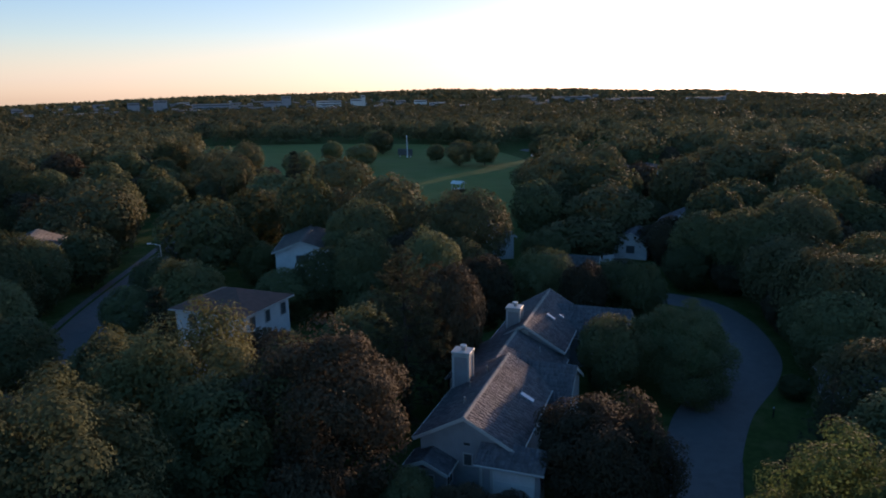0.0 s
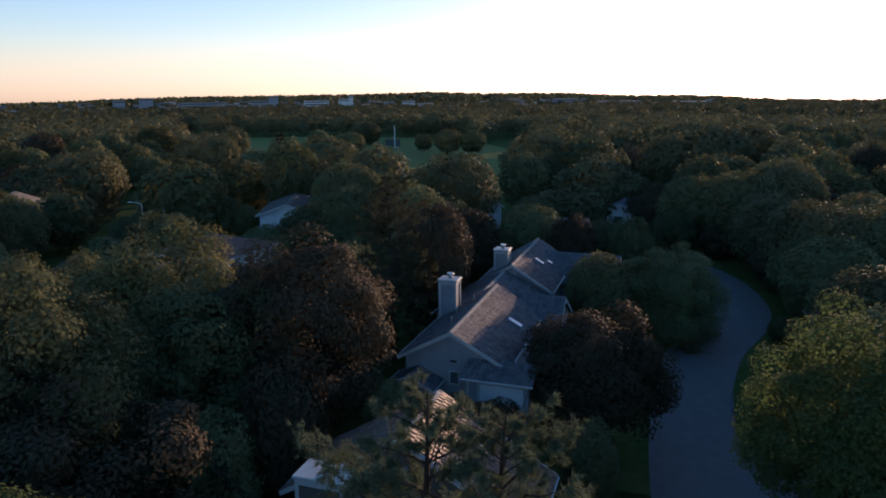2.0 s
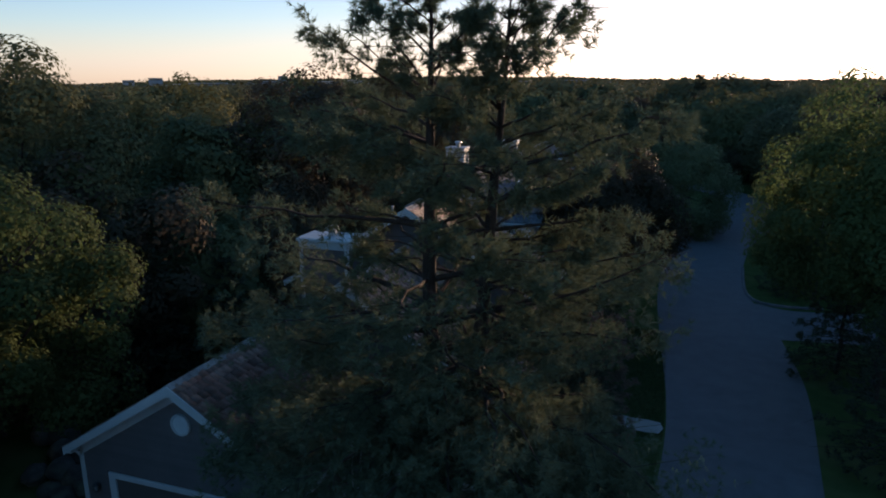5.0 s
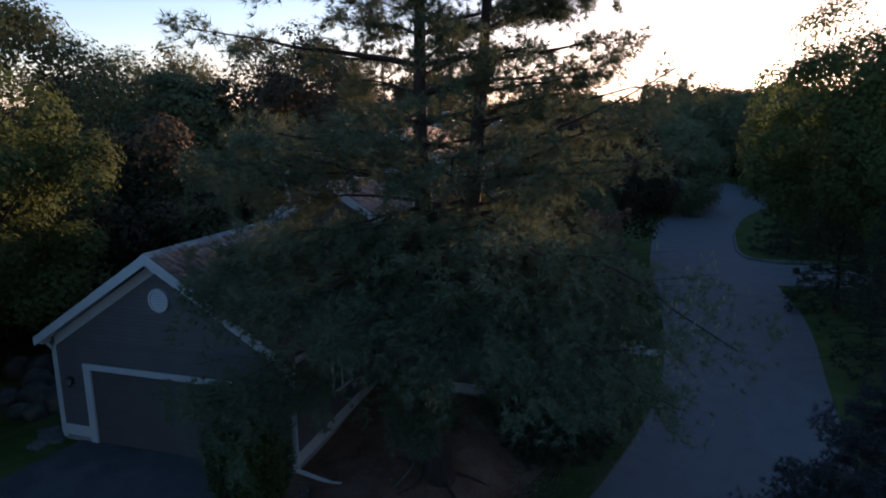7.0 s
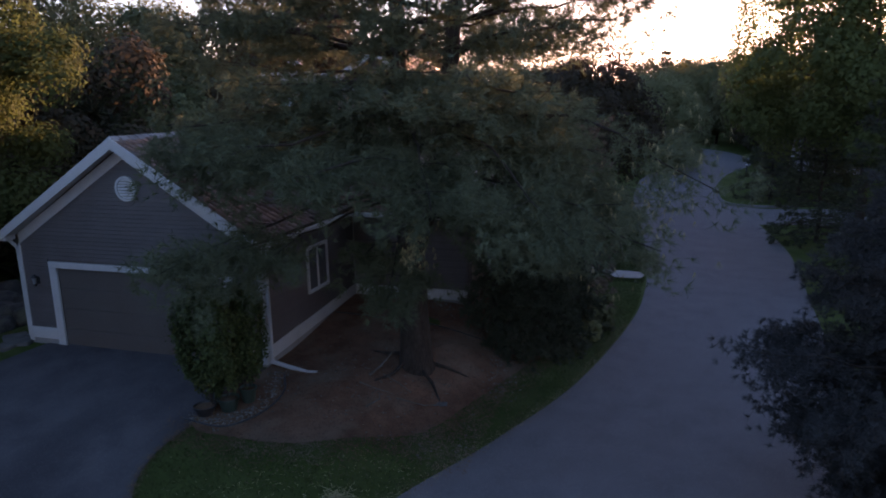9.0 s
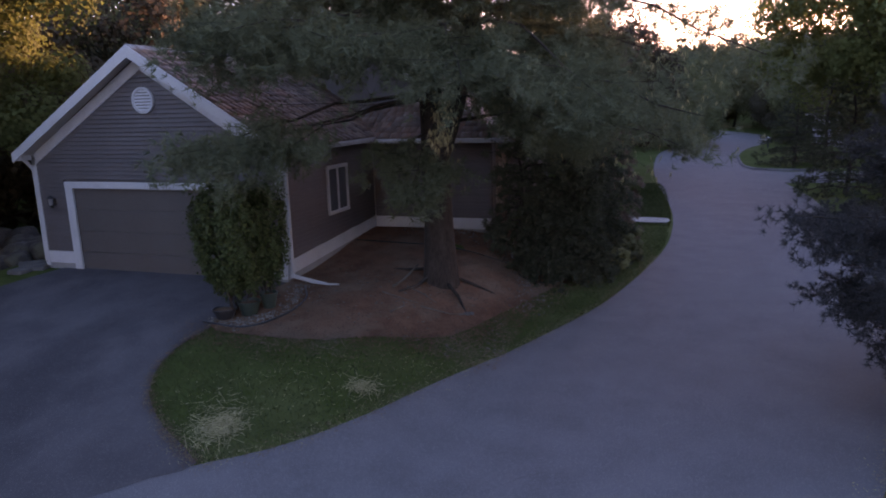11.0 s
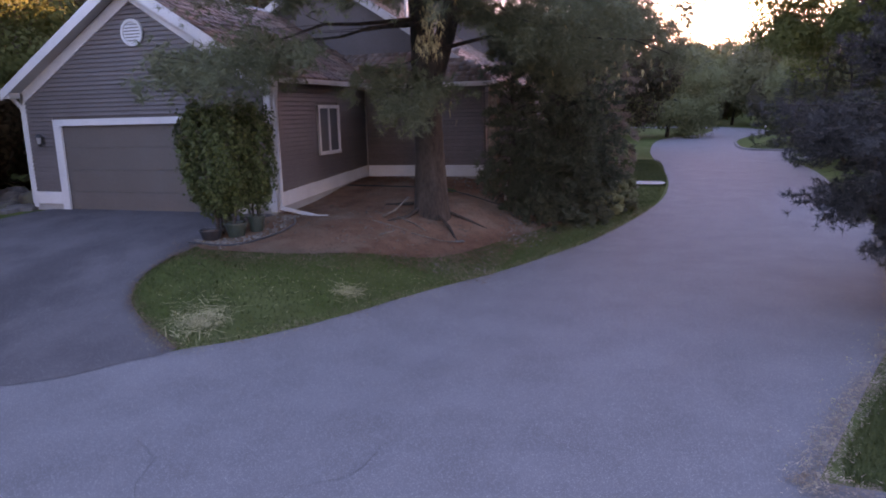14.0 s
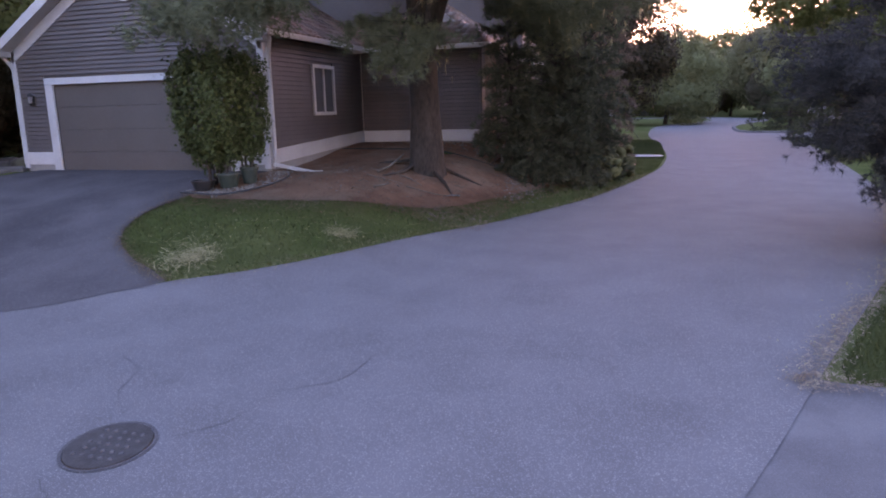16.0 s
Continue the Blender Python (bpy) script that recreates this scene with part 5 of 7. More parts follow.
prism(bm, [(0.02, -0.6), (5.0, -0.6), (5.0, 0.33), (0.02, 0.055)], 0, -0.02, 0.02)
part("foundation", bm, M_CONCRETE, H1)
box_part("foundation", (0.02, 4.95, -0.6), (3.5, 4.98, 0.31), M_CONCRETE, H1)
# frieze boards under the rakes
for s in (-1, 1):
    xe = GX0 if s < 0 else GX1
    bm = bmesh.new()
    prism(bm, [(xe, eave_z - 0.02), (GR, GZ - 0.16), (GR, GZ - 0.44), (xe, eave_z - 0.30)], 1, -0.05, 0.0)
    part("frieze_board", bm, M_TRIM, H1)
# round louvred vent in the gable
bm = bmesh.new()
hoops = [[bm.verts.new((-3.42 + r * math.cos(k * math.tau / 32), y, 4.02 + r * math.sin(k * math.tau / 32))) for k in range(32)] for r, y in ((0.30, -0.03), (0.30, -0.095), (0.245, -0.095), (0.245, -0.045))]
for one, two in zip(hoops, hoops[1:]):
    for k in range(32):
        bm.faces.new((one[k], one[(k + 1) % 32], two[(k + 1) % 32], two[k]))
vent = part("vent", bm, M_TRIM, H1, "round white louvred gable vent")
bm = bmesh.new()
bm.faces.new([bm.verts.new((-3.42 + 0.27 * math.cos(k * math.tau / 32), -0.052, 4.02 + 0.27 * math.sin(k * math.tau / 32))) for k in range(32)])
part("backing", bm, M_DOOR, vent)
for k in range(7):
    z = 4.02 - 0.21 + k * 0.07
    hw = math.sqrt(max(0.0, 0.255 ** 2 - (z - 4.02) ** 2))
    bm = bmesh.new()
    prism(bm, [(-0.088, z - 0.026), (-0.082, z - 0.026), (-0.056, z + 0.024), (-0.062, z + 0.024)], 0, -3.42 - hw, -3.42 + hw)
    part("louvre", bm, M_TRIM, vent)
# side window, three lights
window(H1, pose(0.036, 2.60, 1.70, 0, 0, 90), 0.98, 1.06, 1)
# wall lantern beside the garage door
lantern = box_part("wall_lantern", (-6.58, -0.06, 1.52), (-6.48, -0.02, 1.72), M_BLACK, H1, 0.01, "small black wall lantern with a pale glass")
bm = bmesh.new()
bmesh.ops.create_cone(bm, cap_ends=True, segments=8, radius1=0.035, radius2=0.055, depth=0.15, matrix=pose(-6.50, -0.17, 1.62))
part("glass", bm, M_METAL, lantern, "frosted pale glass")
bm = bmesh.new()
bmesh.ops.create_cone(bm, cap_ends=True, segments=8, radius1=0.105, radius2=0.02, depth=0.08, matrix=pose(-6.50, -0.17, 1.75))
bmesh.ops.create_cone(bm, cap_ends=True, segments=8, radius1=0.03, radius2=0.05, depth=0.04, matrix=pose(-6.50, -0.17, 1.515))
part("lantern_cap", bm, M_BLACK, lantern)
v, f = tube([(-6.53, -0.05, 1.58), (-6.53, -0.12, 1.47), (-6.50, -0.17, 1.50)], [0.014, 0.014, 0.014], 6)
link_mesh("arm", arr_mesh("arm", v, f), M_BLACK, lantern)
# downspouts
for x, sg in ((0.105, 1), (GX0 - 0.085, -1)):
    v, f = tube([(x + 0.14 * sg, -0.10, eave_z - 0.02), (x + 0.13 * sg, -0.09, eave_z - 0.12), (x + 0.02 * sg, 0.02, eave_z - 0.34), (x, 0.04, eave_z - 0.42), (x, 0.04, 1.0), (x, 0.04, 0.05)], [0.048] * 6, 8)
    link_mesh("downspout", arr_mesh("downspout", v, f), M_TRIM, H1)
bm = bmesh.new()
box(bm, (0, -0.05, -0.035), (1.0, 0.05, 0.035), 0.01, pose(0.10, -0.02, 0.05, 0, 10, -2))
box(bm, (0, -0.05, -0.03), (0.22, 0.05, 0.03), 0.01, pose(1.06, -0.055, -0.11, 0, 0, 10))
part("spout_extension", bm, M_TRIM, H1)
gable_roof(H1, GX0, GX1, 0.0, 5.9, GR, GZ + 0.05, PITCH, M_SHAKE, 0.27, 0.36, seed=1, singles=290, back_rake=False, eave=0.24)
for lo, hi in (((0.0, -0.34, 2.66), (0.225, 0.0, 2.80)), ((-7.275, -0.34, 2.66), (-7.05, 0.0, 2.80))):
    box_part("eave_return", lo, hi, M_TRIM, H1, 0.008)
# main blocks behind it
wall_block(H1, -7.05, 3.55, 6.1, 11.6, -0.6, 6.3, -1.76, 0.64, M_SIDING)
box_part("wall", (-0.1, 5.01, -0.6), (3.5, 6.15, 2.8), M_SIDING, H1)
entry_wall = box_part("wall", (0.0, 4.96, 0.0), (3.5, 5.01, 3.0), M_SIDING, H1)
siding(entry_wall, 0.05, 3.5, 0.60, 2.75, 0.102, pose(0, 4.96, 0), M_SIDING)
gable_roof(H1, -7.05, 3.55, 6.1, 11.4, -1.76, 6.35, 0.64, M_SHAKE, 0.27, 0.42, seed=2, back_rake=False)
wall_block(H1, -7.0, 3.3, 11.6, 15.6, -0.6, 7.75, -1.76, 0.60, M_SIDING)
gable_roof(H1, -7.0, 3.3, 11.6, 15.5, -1.76, 7.8, 0.60, M_SHAKE, 0.27, 0.42, seed=3)
# the slope over the entry court faces forward
bm = bmesh.new()
ev = [(-1.7, 4.55, 2.85), (3.85, 4.55, 2.85), (3.85, 4.7, 2.85), (0.4, 7.97, 4.9), (-1.7, 7.97, 4.9)]
top = [bm.verts.new(p) for p in ev]
low = [bm.verts.new((x, y, z - 0.1)) for x, y, z in ev]
bm.faces.new(top)
bm.faces.new(low[::-1])
for k in range(5):
    bm.faces.new((top[k], low[k], low[(k + 1) % 5], top[(k + 1) % 5]))
entry_roof = part("entry_roof", bm, M_SHAKE, H1)
eu, evv = np.array([1.0, 0, 0]), unit(np.array([0, 3.42, 2.05]))
en = np.cross(eu, evv)
shakes_joined(entry_roof, "shake_covering", list(shake_rows(np.random.default_rng(9), np.array([-1.7, 4.53, 2.85]), eu, evv, en, 5.5, 3.9, 0.27, 0.17, 0.34, 0.035,
                                                            skip=lambda a, b: a > 5.5 - b * 0.86)), eu, evv, en, M_SHAKE)
box_part("gutter", (-0.1, 4.45, 2.72), (3.9, 4.55, 2.84), M_TRIM, H1, 0.01)
box_part("entry_wall", (3.5, 4.96, -0.5), (3.55, 11.0, 2.8), M_SIDING, H1)
pier = box_part("entry_pier", (3.78, 4.42, -0.4), (4.02, 4.64, 2.7), M_STONE_BASE, H1, 0.006, "pale brick pier at the entry")
for k in range(40):
    z = -0.38 + k * 0.076
    for j in range(2):
        bm = bmesh.new()
        x = 3.775 + (0.125 * j if k % 2 else (0.0, 0.17)[j])
        box(bm, (x, 4.412, z), (x + (0.12 if k % 2 else (0.165, 0.075)[j]), 4.43, z + 0.066), 0.004)
        part("brick", bm, M_STONE_BASE, pier)


def chimney(parent, x0, x1, y0, y1, z0, z1, mat=M_SIDING):
    ch = box_part("chimney", (x0, y0, z0), (x1, y1, z1), mat, parent, 0.01, "boxed chimney with white trim and a metal flue cap")
    for x in (x0, x1):
        for y in (y0, y1):
            box_part("corner_board", (x - 0.07, y - 0.07, z0), (x + 0.07, y + 0.07, z1), M_TRIM, ch, 0.01)
    box_part("band", (x0 - 0.06, y0 - 0.06, z1 - 0.28), (x1 + 0.06, y1 + 0.06, z1 - 0.02), M_TRIM, ch, 0.015)
    box_part("cap", (x0 - 0.14, y0 - 0.14, z1 - 0.02), (x1 + 0.14, y1 + 0.14, z1 + 0.12), M_TRIM, ch, 0.03)
    bm = bmesh.new()
    cx, cy = x0 + (x1 - x0) * 0.55, (y0 + y1) / 2
    bmesh.ops.create_cone(bm, cap_ends=True, segments=14, radius1=0.16, radius2=0.16, depth=0.34, matrix=pose(cx, cy, z1 + 0.27))
    bmesh.ops.create_cone(bm, cap_ends=True, segments=14, radius1=0.27, radius2=0.24, depth=0.09, matrix=pose(cx, cy, z1 + 0.46))
    part("flue", bm, M_METAL, ch)
    return ch


chimney(H1, -5.05, -3.15, 8.85, 9.95, 2.5, 6.85)
for x, y in ((0.4, 7.5), (-3.2, 13.2), (0.9, 13.5)):
    bm = bmesh.new()
    bmesh.ops.create_cone(bm, cap_ends=True, segments=10, radius1=0.05, radius2=0.05, depth=0.7, matrix=pose(x, y, (6.35 if y < 11 else 7.8) - abs(x + 1.76) * 0.62 + 0.25))
    part("vent_pipe", bm, M_METAL, H1)

# the second house, farther along the row
def shed_slope(parent, name, x0, x1, y_eave, z_eave, y_ridge, z_ridge, mat, expo, seed):
    """One roof slope whose eave runs along x: deck and courses of shingles."""
    side = 1 if y_ridge > y_eave else -1
    bm = bmesh.new()
    prism(bm, [(y_eave, z_eave), (y_ridge, z_ridge), (y_ridge, z_ridge - 0.12), (y_eave, z_eave - 0.12)], 0, x0, x1)
    deck = part(name, bm, mat, parent)
    u = np.array([float(side), 0, 0])
    v = unit(np.array([0, y_ridge - y_eave, z_ridge - z_eave]))
    n = np.cross(u, v)
    o = np.array([x0 if side > 0 else x1, y_eave, z_eave])
    items = list(shake_rows(np.random.default_rng(seed), o, u, v, n, x1 - x0, math.hypot(y_ridge - y_eave, z_ridge - z_eave), expo, expo * 0.6, expo * 1.25, 0.012))
    shakes_joined(deck, "shingle_covering", items, u, v, n, mat)
    box_part("gutter", (x0, min(y_eave, y_eave - 0.1 * side), z_eave - 0.14), (x1, max(y_eave, y_eave - 0.1 * side), z_eave - 0.02), M_TRIM, deck, 0.01)
    return deck


def gable_end(parent, x, y0, y1, yr, z0, ze, zr, mat):
    """A gable wall that looks along x, with its two rake boards."""
    bm = bmesh.new()
    prism(bm, [(y0, z0), (y1, z0), (y1, ze), (yr, zr), (y0, ze)], 0, x - 0.15, x)
    wall = part("wall", bm, mat, parent)
    for ya in (y0, y1):
        d = 0.3 if ya > yr else -0.3
        bm = bmesh.new()
        prism(bm, [(ya + d, ze - 0.12), (yr, zr + 0.05), (yr, zr - 0.2), (ya + d, ze - 0.36)], 0, x + 0.25, x + 0.29)
        part("rake_board", bm, M_TRIM, parent)
    return wall


H2 = thing("house", "long grey house with stepped gables, white trim and two chimneys", "house", group="")
# near gable block
wall_block(H2, -7.5, -1.2, 25.9, 36.8, 0.4, 7.0, -4.43, 0.55, M_GREY_SIDING)
gable_roof(H2, -7.5, -1.2, 25.9, 36.4, -4.43, 7.05, 0.55, M_SHINGLE, 0.34, 0.38, seed=5, cap_mat=M_CONCRETE, back_rake=False)
# cross block with its ridge along x
box_part("wall", (-4.4, 34.6, 0.4), (0.35, 40.6, 4.25), M_GREY_SIDING, H2)
shed_slope(H2, "cross_roof", -4.6, 0.65, 33.9, 4.15, 37.6, 6.3, M_SHINGLE, 0.34, 61)
shed_slope(H2, "cross_roof", -4.6, 0.65, 41.2, 4.15, 37.6, 6.3, M_SHINGLE, 0.34, 62)
gable_end(H2, 0.4, 34.5, 40.7, 37.6, 0.4, 4.3, 6.1, M_GREY_SIDING)
# low middle block
wall_block(H2, -9.3, -1.4, 36.8, 44.0, 0.4, 6.2, -5.6, 0.50, M_GREY_SIDING)
gable_roof(H2, -9.3, -1.4, 36.9, 43.8, -5.6, 6.3, 0.50, M_SHINGLE, 0.36, 0.3, seed=6, rake=False, back_rake=False, cap_mat=M_CONCRETE)
# far gable block and its wing
wall_block(H2, -7.7, -1.8, 44.4, 55.4, 0.4, 6.7, -4.98, 0.60, M_GREY_SIDING)
gable_roof(H2, -7.7, -1.8, 44.4, 55.2, -4.98, 6.8, 0.60, M_SHINGLE, 0.38, 0.42, seed=7, cap_mat=M_CONCRETE)
box_part("wing", (-1.8, 49.6, 0.2), (3.1, 56.4, 4.3), M_GREY_SIDING, H2)
shed_slope(H2, "wing_roof", -4.4, 3.4, 49.2, 4.15, 53.0, 6.15, M_SHINGLE, 0.38, 63)
shed_slope(H2, "wing_roof", -4.4, 3.4, 56.8, 4.15, 53.0, 6.15, M_SHINGLE, 0.38, 64)
gable_end(H2, 3.12, 49.7, 56.3, 53.0, 0.2, 4.2, 5.95, M_GREY_SIDING)
chimney(H2, -7.75, -6.55, 33.2, 34.2, 3.5, 8.0, M_GREY_SIDING)
chimney(H2, -7.0, -5.85, 46.0, 47.0, 3.5, 7.5, M_GREY_SIDING)
bm = bmesh.new()
bmesh.ops.create_cone(bm, cap_ends=True, segments=24, radius1=0.36, radius2=0.36, depth=0.06, matrix=pose(-4.98, 44.36, 5.85, 90))
part("vent", bm, M_TRIM, H2, "round white gable vent")
for x, y, w, d in ((-1.95, 32.1, 1.05, 0.45), (-3.6, 49.0, 0.9, 0.4), (-2.9, 50.6, 0.5, 0.35)):
    zr_, xr_, pt = (7.05, -4.43, 0.55) if y < 40 else (6.8, -4.98, 0.60)
    bm = bmesh.new()
    box(bm, (-w / 2, -d / 2, 0), (w / 2, d / 2, 0.12), 0.02, pose(x, y, zr_ - (x - xr_) * pt + 0.05, 0, math.degrees(math.atan(pt))))
    part("skylight", bm, M_SKYLIGHT, H2, "pale domed skylight")
for x, y in ((-5.3, 28.4), (-5.9, 31.5), (-5.4, 34.0), (-3.2, 42.4)):
    zr_, xr_, pt = (7.05, -4.43, 0.55) if y < 36 else (6.3, -5.6, 0.50)
    bm = bmesh.new()
    bmesh.ops.create_cone(bm, cap_ends=True, segments=10, radius1=0.06, radius2=0.06, depth=0.5, matrix=pose(x, y, zr_ - abs(x - xr_) * pt + 0.2))
    part("vent_pipe", bm, M_METAL, H2)
# front: porch, garage wing, window
window(H2, pose(-4.3, 25.88, 4.0), 0.5, 0.75, 0)
box_part("attic_vent", (-4.55, 25.84, 5.0), (-4.15, 25.90, 5.14), M_BLACK, H2)
box_part("garage_wing", (-3.05, 24.5, 0.4), (0.6, 25.9, 4.75), M_GREY_SIDING, H2)
shed_slope(H2, "garage_wing_roof", -3.4, 0.9, 24.2, 4.80, 25.92, 5.40, M_SHINGLE, 0.3, 65)
garage_2 = box_part("garage_door", (-2.25, 24.44, 1.9), (0.3, 24.52, 4.45), M_WHITE_SIDING, H2, 0.01, "pale sectional garage door")
for k in range(4):
    box_part("panel", (-2.2, 24.42, 1.94 + k * 0.63), (0.25, 24.46, 2.53 + k * 0.63), M_WHITE_SIDING, garage_2, 0.01)
for lo, hi in (((-2.42, 24.40, 1.9), (-2.25, 24.5, 4.6)), ((-2.42, 24.40, 4.45), (0.5, 24.5, 4.6)), ((-3.1, 24.42, 1.8), (-2.95, 24.52, 4.7))):
    box_part("door_casing", lo, hi, M_TRIM, H2, 0.008)
box_part("porch", (-7.6, 24.3, 0.4), (-5.3, 25.9, 3.85), M_GREY_SIDING, H2)
gable_roof(H2, -7.7, -5.3, 24.3, 26.0, -6.62, 4.55, 0.45, M_SHINGLE, 0.3, 0.3, seed=8, caps=False, back_rake=False)
window(H2, pose(-6.5, 24.28, 3.0), 0.9, 0.9, 1)
window(H2, pose(-5.28, 25.1, 3.1, 0, 0, 90), 0.9, 1.0, 1)


def simple_house(label, at, rz, w, d, wall_h, pitch, wall_mat, roof_mat, seed, windows=(), hip=False, group="houses of the neighbourhood"):
    """A small house: walls, roof with courses, fascia and windows; its front looks along its own -y."""
    h = thing("house", label, "house", at, rz, group)
    zr_ = wall_h + w / 2 * pitch + 0.13
    if hip:
        box_part("wall", (-w / 2, 0, -3.0), (w / 2, d, wall_h), wall_mat, h)
        o, k = 0.45, min(w, d) / 2 + 0.45
        bm = bmesh.new()
        e = [bm.verts.new(p) for p in ((-w / 2 - o, -o, wall_h), (w / 2 + o, -o, wall_h), (w / 2 + o, d + o, wall_h), (-w / 2 - o, d + o, wall_h))]
        if w > d:
            r = [bm.verts.new(p) for p in ((-w / 2 - o + k, d / 2, wall_h + k * pitch), (w / 2 + o - k, d / 2, wall_h + k * pitch))]
            for f in ((e[0], e[1], r[1], r[0]), (e[1], e[2], r[1]), (e[2], e[3], r[0], r[1]), (e[3], e[0], r[0])):
                bm.faces.new(f)
        else:
            r = [bm.verts.new(p) for p in ((0, -o + k, wall_h + k * pitch), (0, d + o - k, wall_h + k * pitch))]
            for f in ((e[0], e[1], r[0]), (e[1], e[2], r[1], r[0]), (e[2], e[3], r[1]), (e[3], e[0], r[0], r[1])):
                bm.faces.new(f)
        bm.faces.new(e[::-1])
        part("roof", bm, roof_mat, h)
        box_part("fascia", (-w / 2 - o - 0.02, -o - 0.02, wall_h - 0.17), (w / 2 + o + 0.02, d + o + 0.02, wall_h - 0.01), M_TRIM, h, 0.01)
    else:
        wall_block(h, -w / 2, w / 2, 0, d, -3.0, zr_ - 0.02, 0, pitch, wall_mat)
        gable_roof(h, -w / 2, w / 2, 0, d, 0, zr_, pitch, roof_mat, 0.5, 0.45, seed=seed, caps=False)
    for side, a, z, ww, hh in windows:
        m = {"front": pose(a, -0.005, z), "right": pose(w / 2 + 0.005, a, z, 0, 0, 90), "left": pose(-w / 2 - 0.005, a, z, 0, 0, -90)}[side]
        window(h, m, ww, hh, 0)
    return h


simple_house("white two-storey house with a red-brown hip roof", (-34.8, 39.7, 0.9), -2, 8.2, 7.2, 5.7, 0.36, M_WHITE_SIDING, M_SHINGLE_RED, 21,
             (("right", 1.2, 4.6, 0.8, 1.2), ("right", 3.6, 4.6, 0.7, 1.2), ("right", 6.2, 4.6, 0.8, 1.2), ("right", 5.4, 1.4, 1.8, 2.0), ("front", 1.5, 4.6, 0.9, 1.2), ("front", -2.0, 4.6, 0.9, 1.2), ("right", 1.8, 1.6, 1.0, 1.4)), hip=True)
simple_house("low pale-blue house with a wide white gable", (-43.3, 70.4, 1.5), 24, 7.4, 12, 3.6, 0.36, M_WHITE_SIDING, M_SHINGLE_DARK, 22, (("front", 0, 2.4, 1.6, 1.2),))
simple_house("white house with an arched gable window", (-22.9, 94.0, -0.6), 28, 9.0, 11, 4.0, 0.62, M_WHITE_SIDING, M_SHINGLE, 23, (("front", -1.6, 3.4, 1.2, 1.9), ("front", 1.6, 3.4, 1.2, 1.9), ("front", 0, 5.2, 1.2, 0.9)))
simple_house("small white house with a grey shingle roof", (-0.6, 100.6, -0.5), -4, 5.2, 7.0, 3.0, 0.5, M_WHITE_SIDING, M_SHINGLE, 24, (("front", 0, 1.6, 1.3, 1.2),))
simple_house("grey house with a grey gable roof among trees", (6.8, 108.0, -0.5), -6, 8.0, 10, 4.2, 0.5, M_GREY_SIDING, M_SHINGLE, 25)
simple_house("dark-roofed grey house behind the row", (-10.2, 78.6, -0.5), -90, 8.0, 7.0, 2.9, 0.62, M_GREY_SIDING, M_SHINGLE_DARK, 26, (("right", 3.4, 1.2, 1.1, 1.3),))
simple_house("brown-roofed house with a pale gable by the street", (-77.5, 55.5, 3.4), 40, 6.5, 7, 3.4, 0.4, M_WHITE_SIDING, M_SHINGLE_DARK, 27, (("front", 0, 1.8, 1.4, 1.1),))
simple_house("grey house across the road", (31.0, 88, -0.5), 8, 9, 12, 2.6, 0.5, M_GREY_SIDING, M_SHINGLE, 28)
simple_house("grey house with a shingle roof across the road", (27.6, 60, -0.5), 6, 9, 9, 2.6, 0.5, M_GREY_SIDING, M_SHINGLE, 29, (("left", 3, 1.4, 1.2, 1.2),))
simple_house("low grey garage across the road", (23.6, 48.6, -0.5), 10, 5.6, 6, 2.5, 0.4, M_GREY_SIDING, M_SHINGLE, 30)


# ---- small things round the house ----
def leafy_bush(seed, w, d, h, leaves, leaf, at, label, squeeze=0.62):
    """An upright shrub on several bare stems, dense with small leaves."""
    rng = np.random.default_rng(seed)
    pieces = []
    for k in range(7):
        a = rng.uniform(0, 2 * np.pi)
        foot = np.array([0.12 * math.cos(a), 0.12 * math.sin(a), -0.05])
        tip = np.array([w * 0.4 * math.cos(a) * rng.uniform(0.3, 1), d * 0.4 * math.sin(a) * rng.uniform(0.3, 1), h * rng.uniform(0.6, 0.95)])
        pieces.append(limb(rng, foot, tip, 0.022, 0.007, 0.05, 7, 5)[1])
    n = leaves
    dd = unit(rng.normal(0, 1, (n, 3)))
    f = rng.uniform(0.55, 1.0, n) ** 0.5
    lump = 1 + 0.14 * np.sin(5 * np.arctan2(dd[:, 1], dd[:, 0]) + 7 * dd[:, 2]) + 0.10 * np.sin(11 * dd[:, 2] + 3 * dd[:, 0] * 4)
    ex = np.sign(dd) * np.abs(dd) ** np.array([squeeze, squeeze, 0.8])
    ex[:, :2] *= (1.0 - 0.30 * np.clip(-dd[:, 2:3], 0, 1) ** 1.5)      # narrower towards the bare stems
    f = np.where(rng.random(n) < 0.06, f * rng.uniform(1.0, 1.22, n), f)   # shoots that stand out
    p = ex * np.array([w / 2, d / 2, h * 0.42]) * (f * lump)[:, None] + np.array([0, 0, h * 0.58])
    return tree_thing("shrub", (joined(pieces), leaf_quads(rng, p, dd * 0.7 + rng.normal(0, 0.6, (n, 3)) + np.array([0, 0, 0.25]), leaf, 1.3)), M_BARK, L_BOX, label, "shrub", at)


leafy_bush(201, 1.30, 1.15, 2.62, 19000, 0.050, on_land(-0.02, -1.95, 0.02), "upright glossy dark-green shrub at the garage corner")
leafy_bush(202, 0.72, 0.8, 2.5, 8000, 0.048, on_land(0.38, -1.35, 0.02), "slim dark-green shrub at the garage corner")


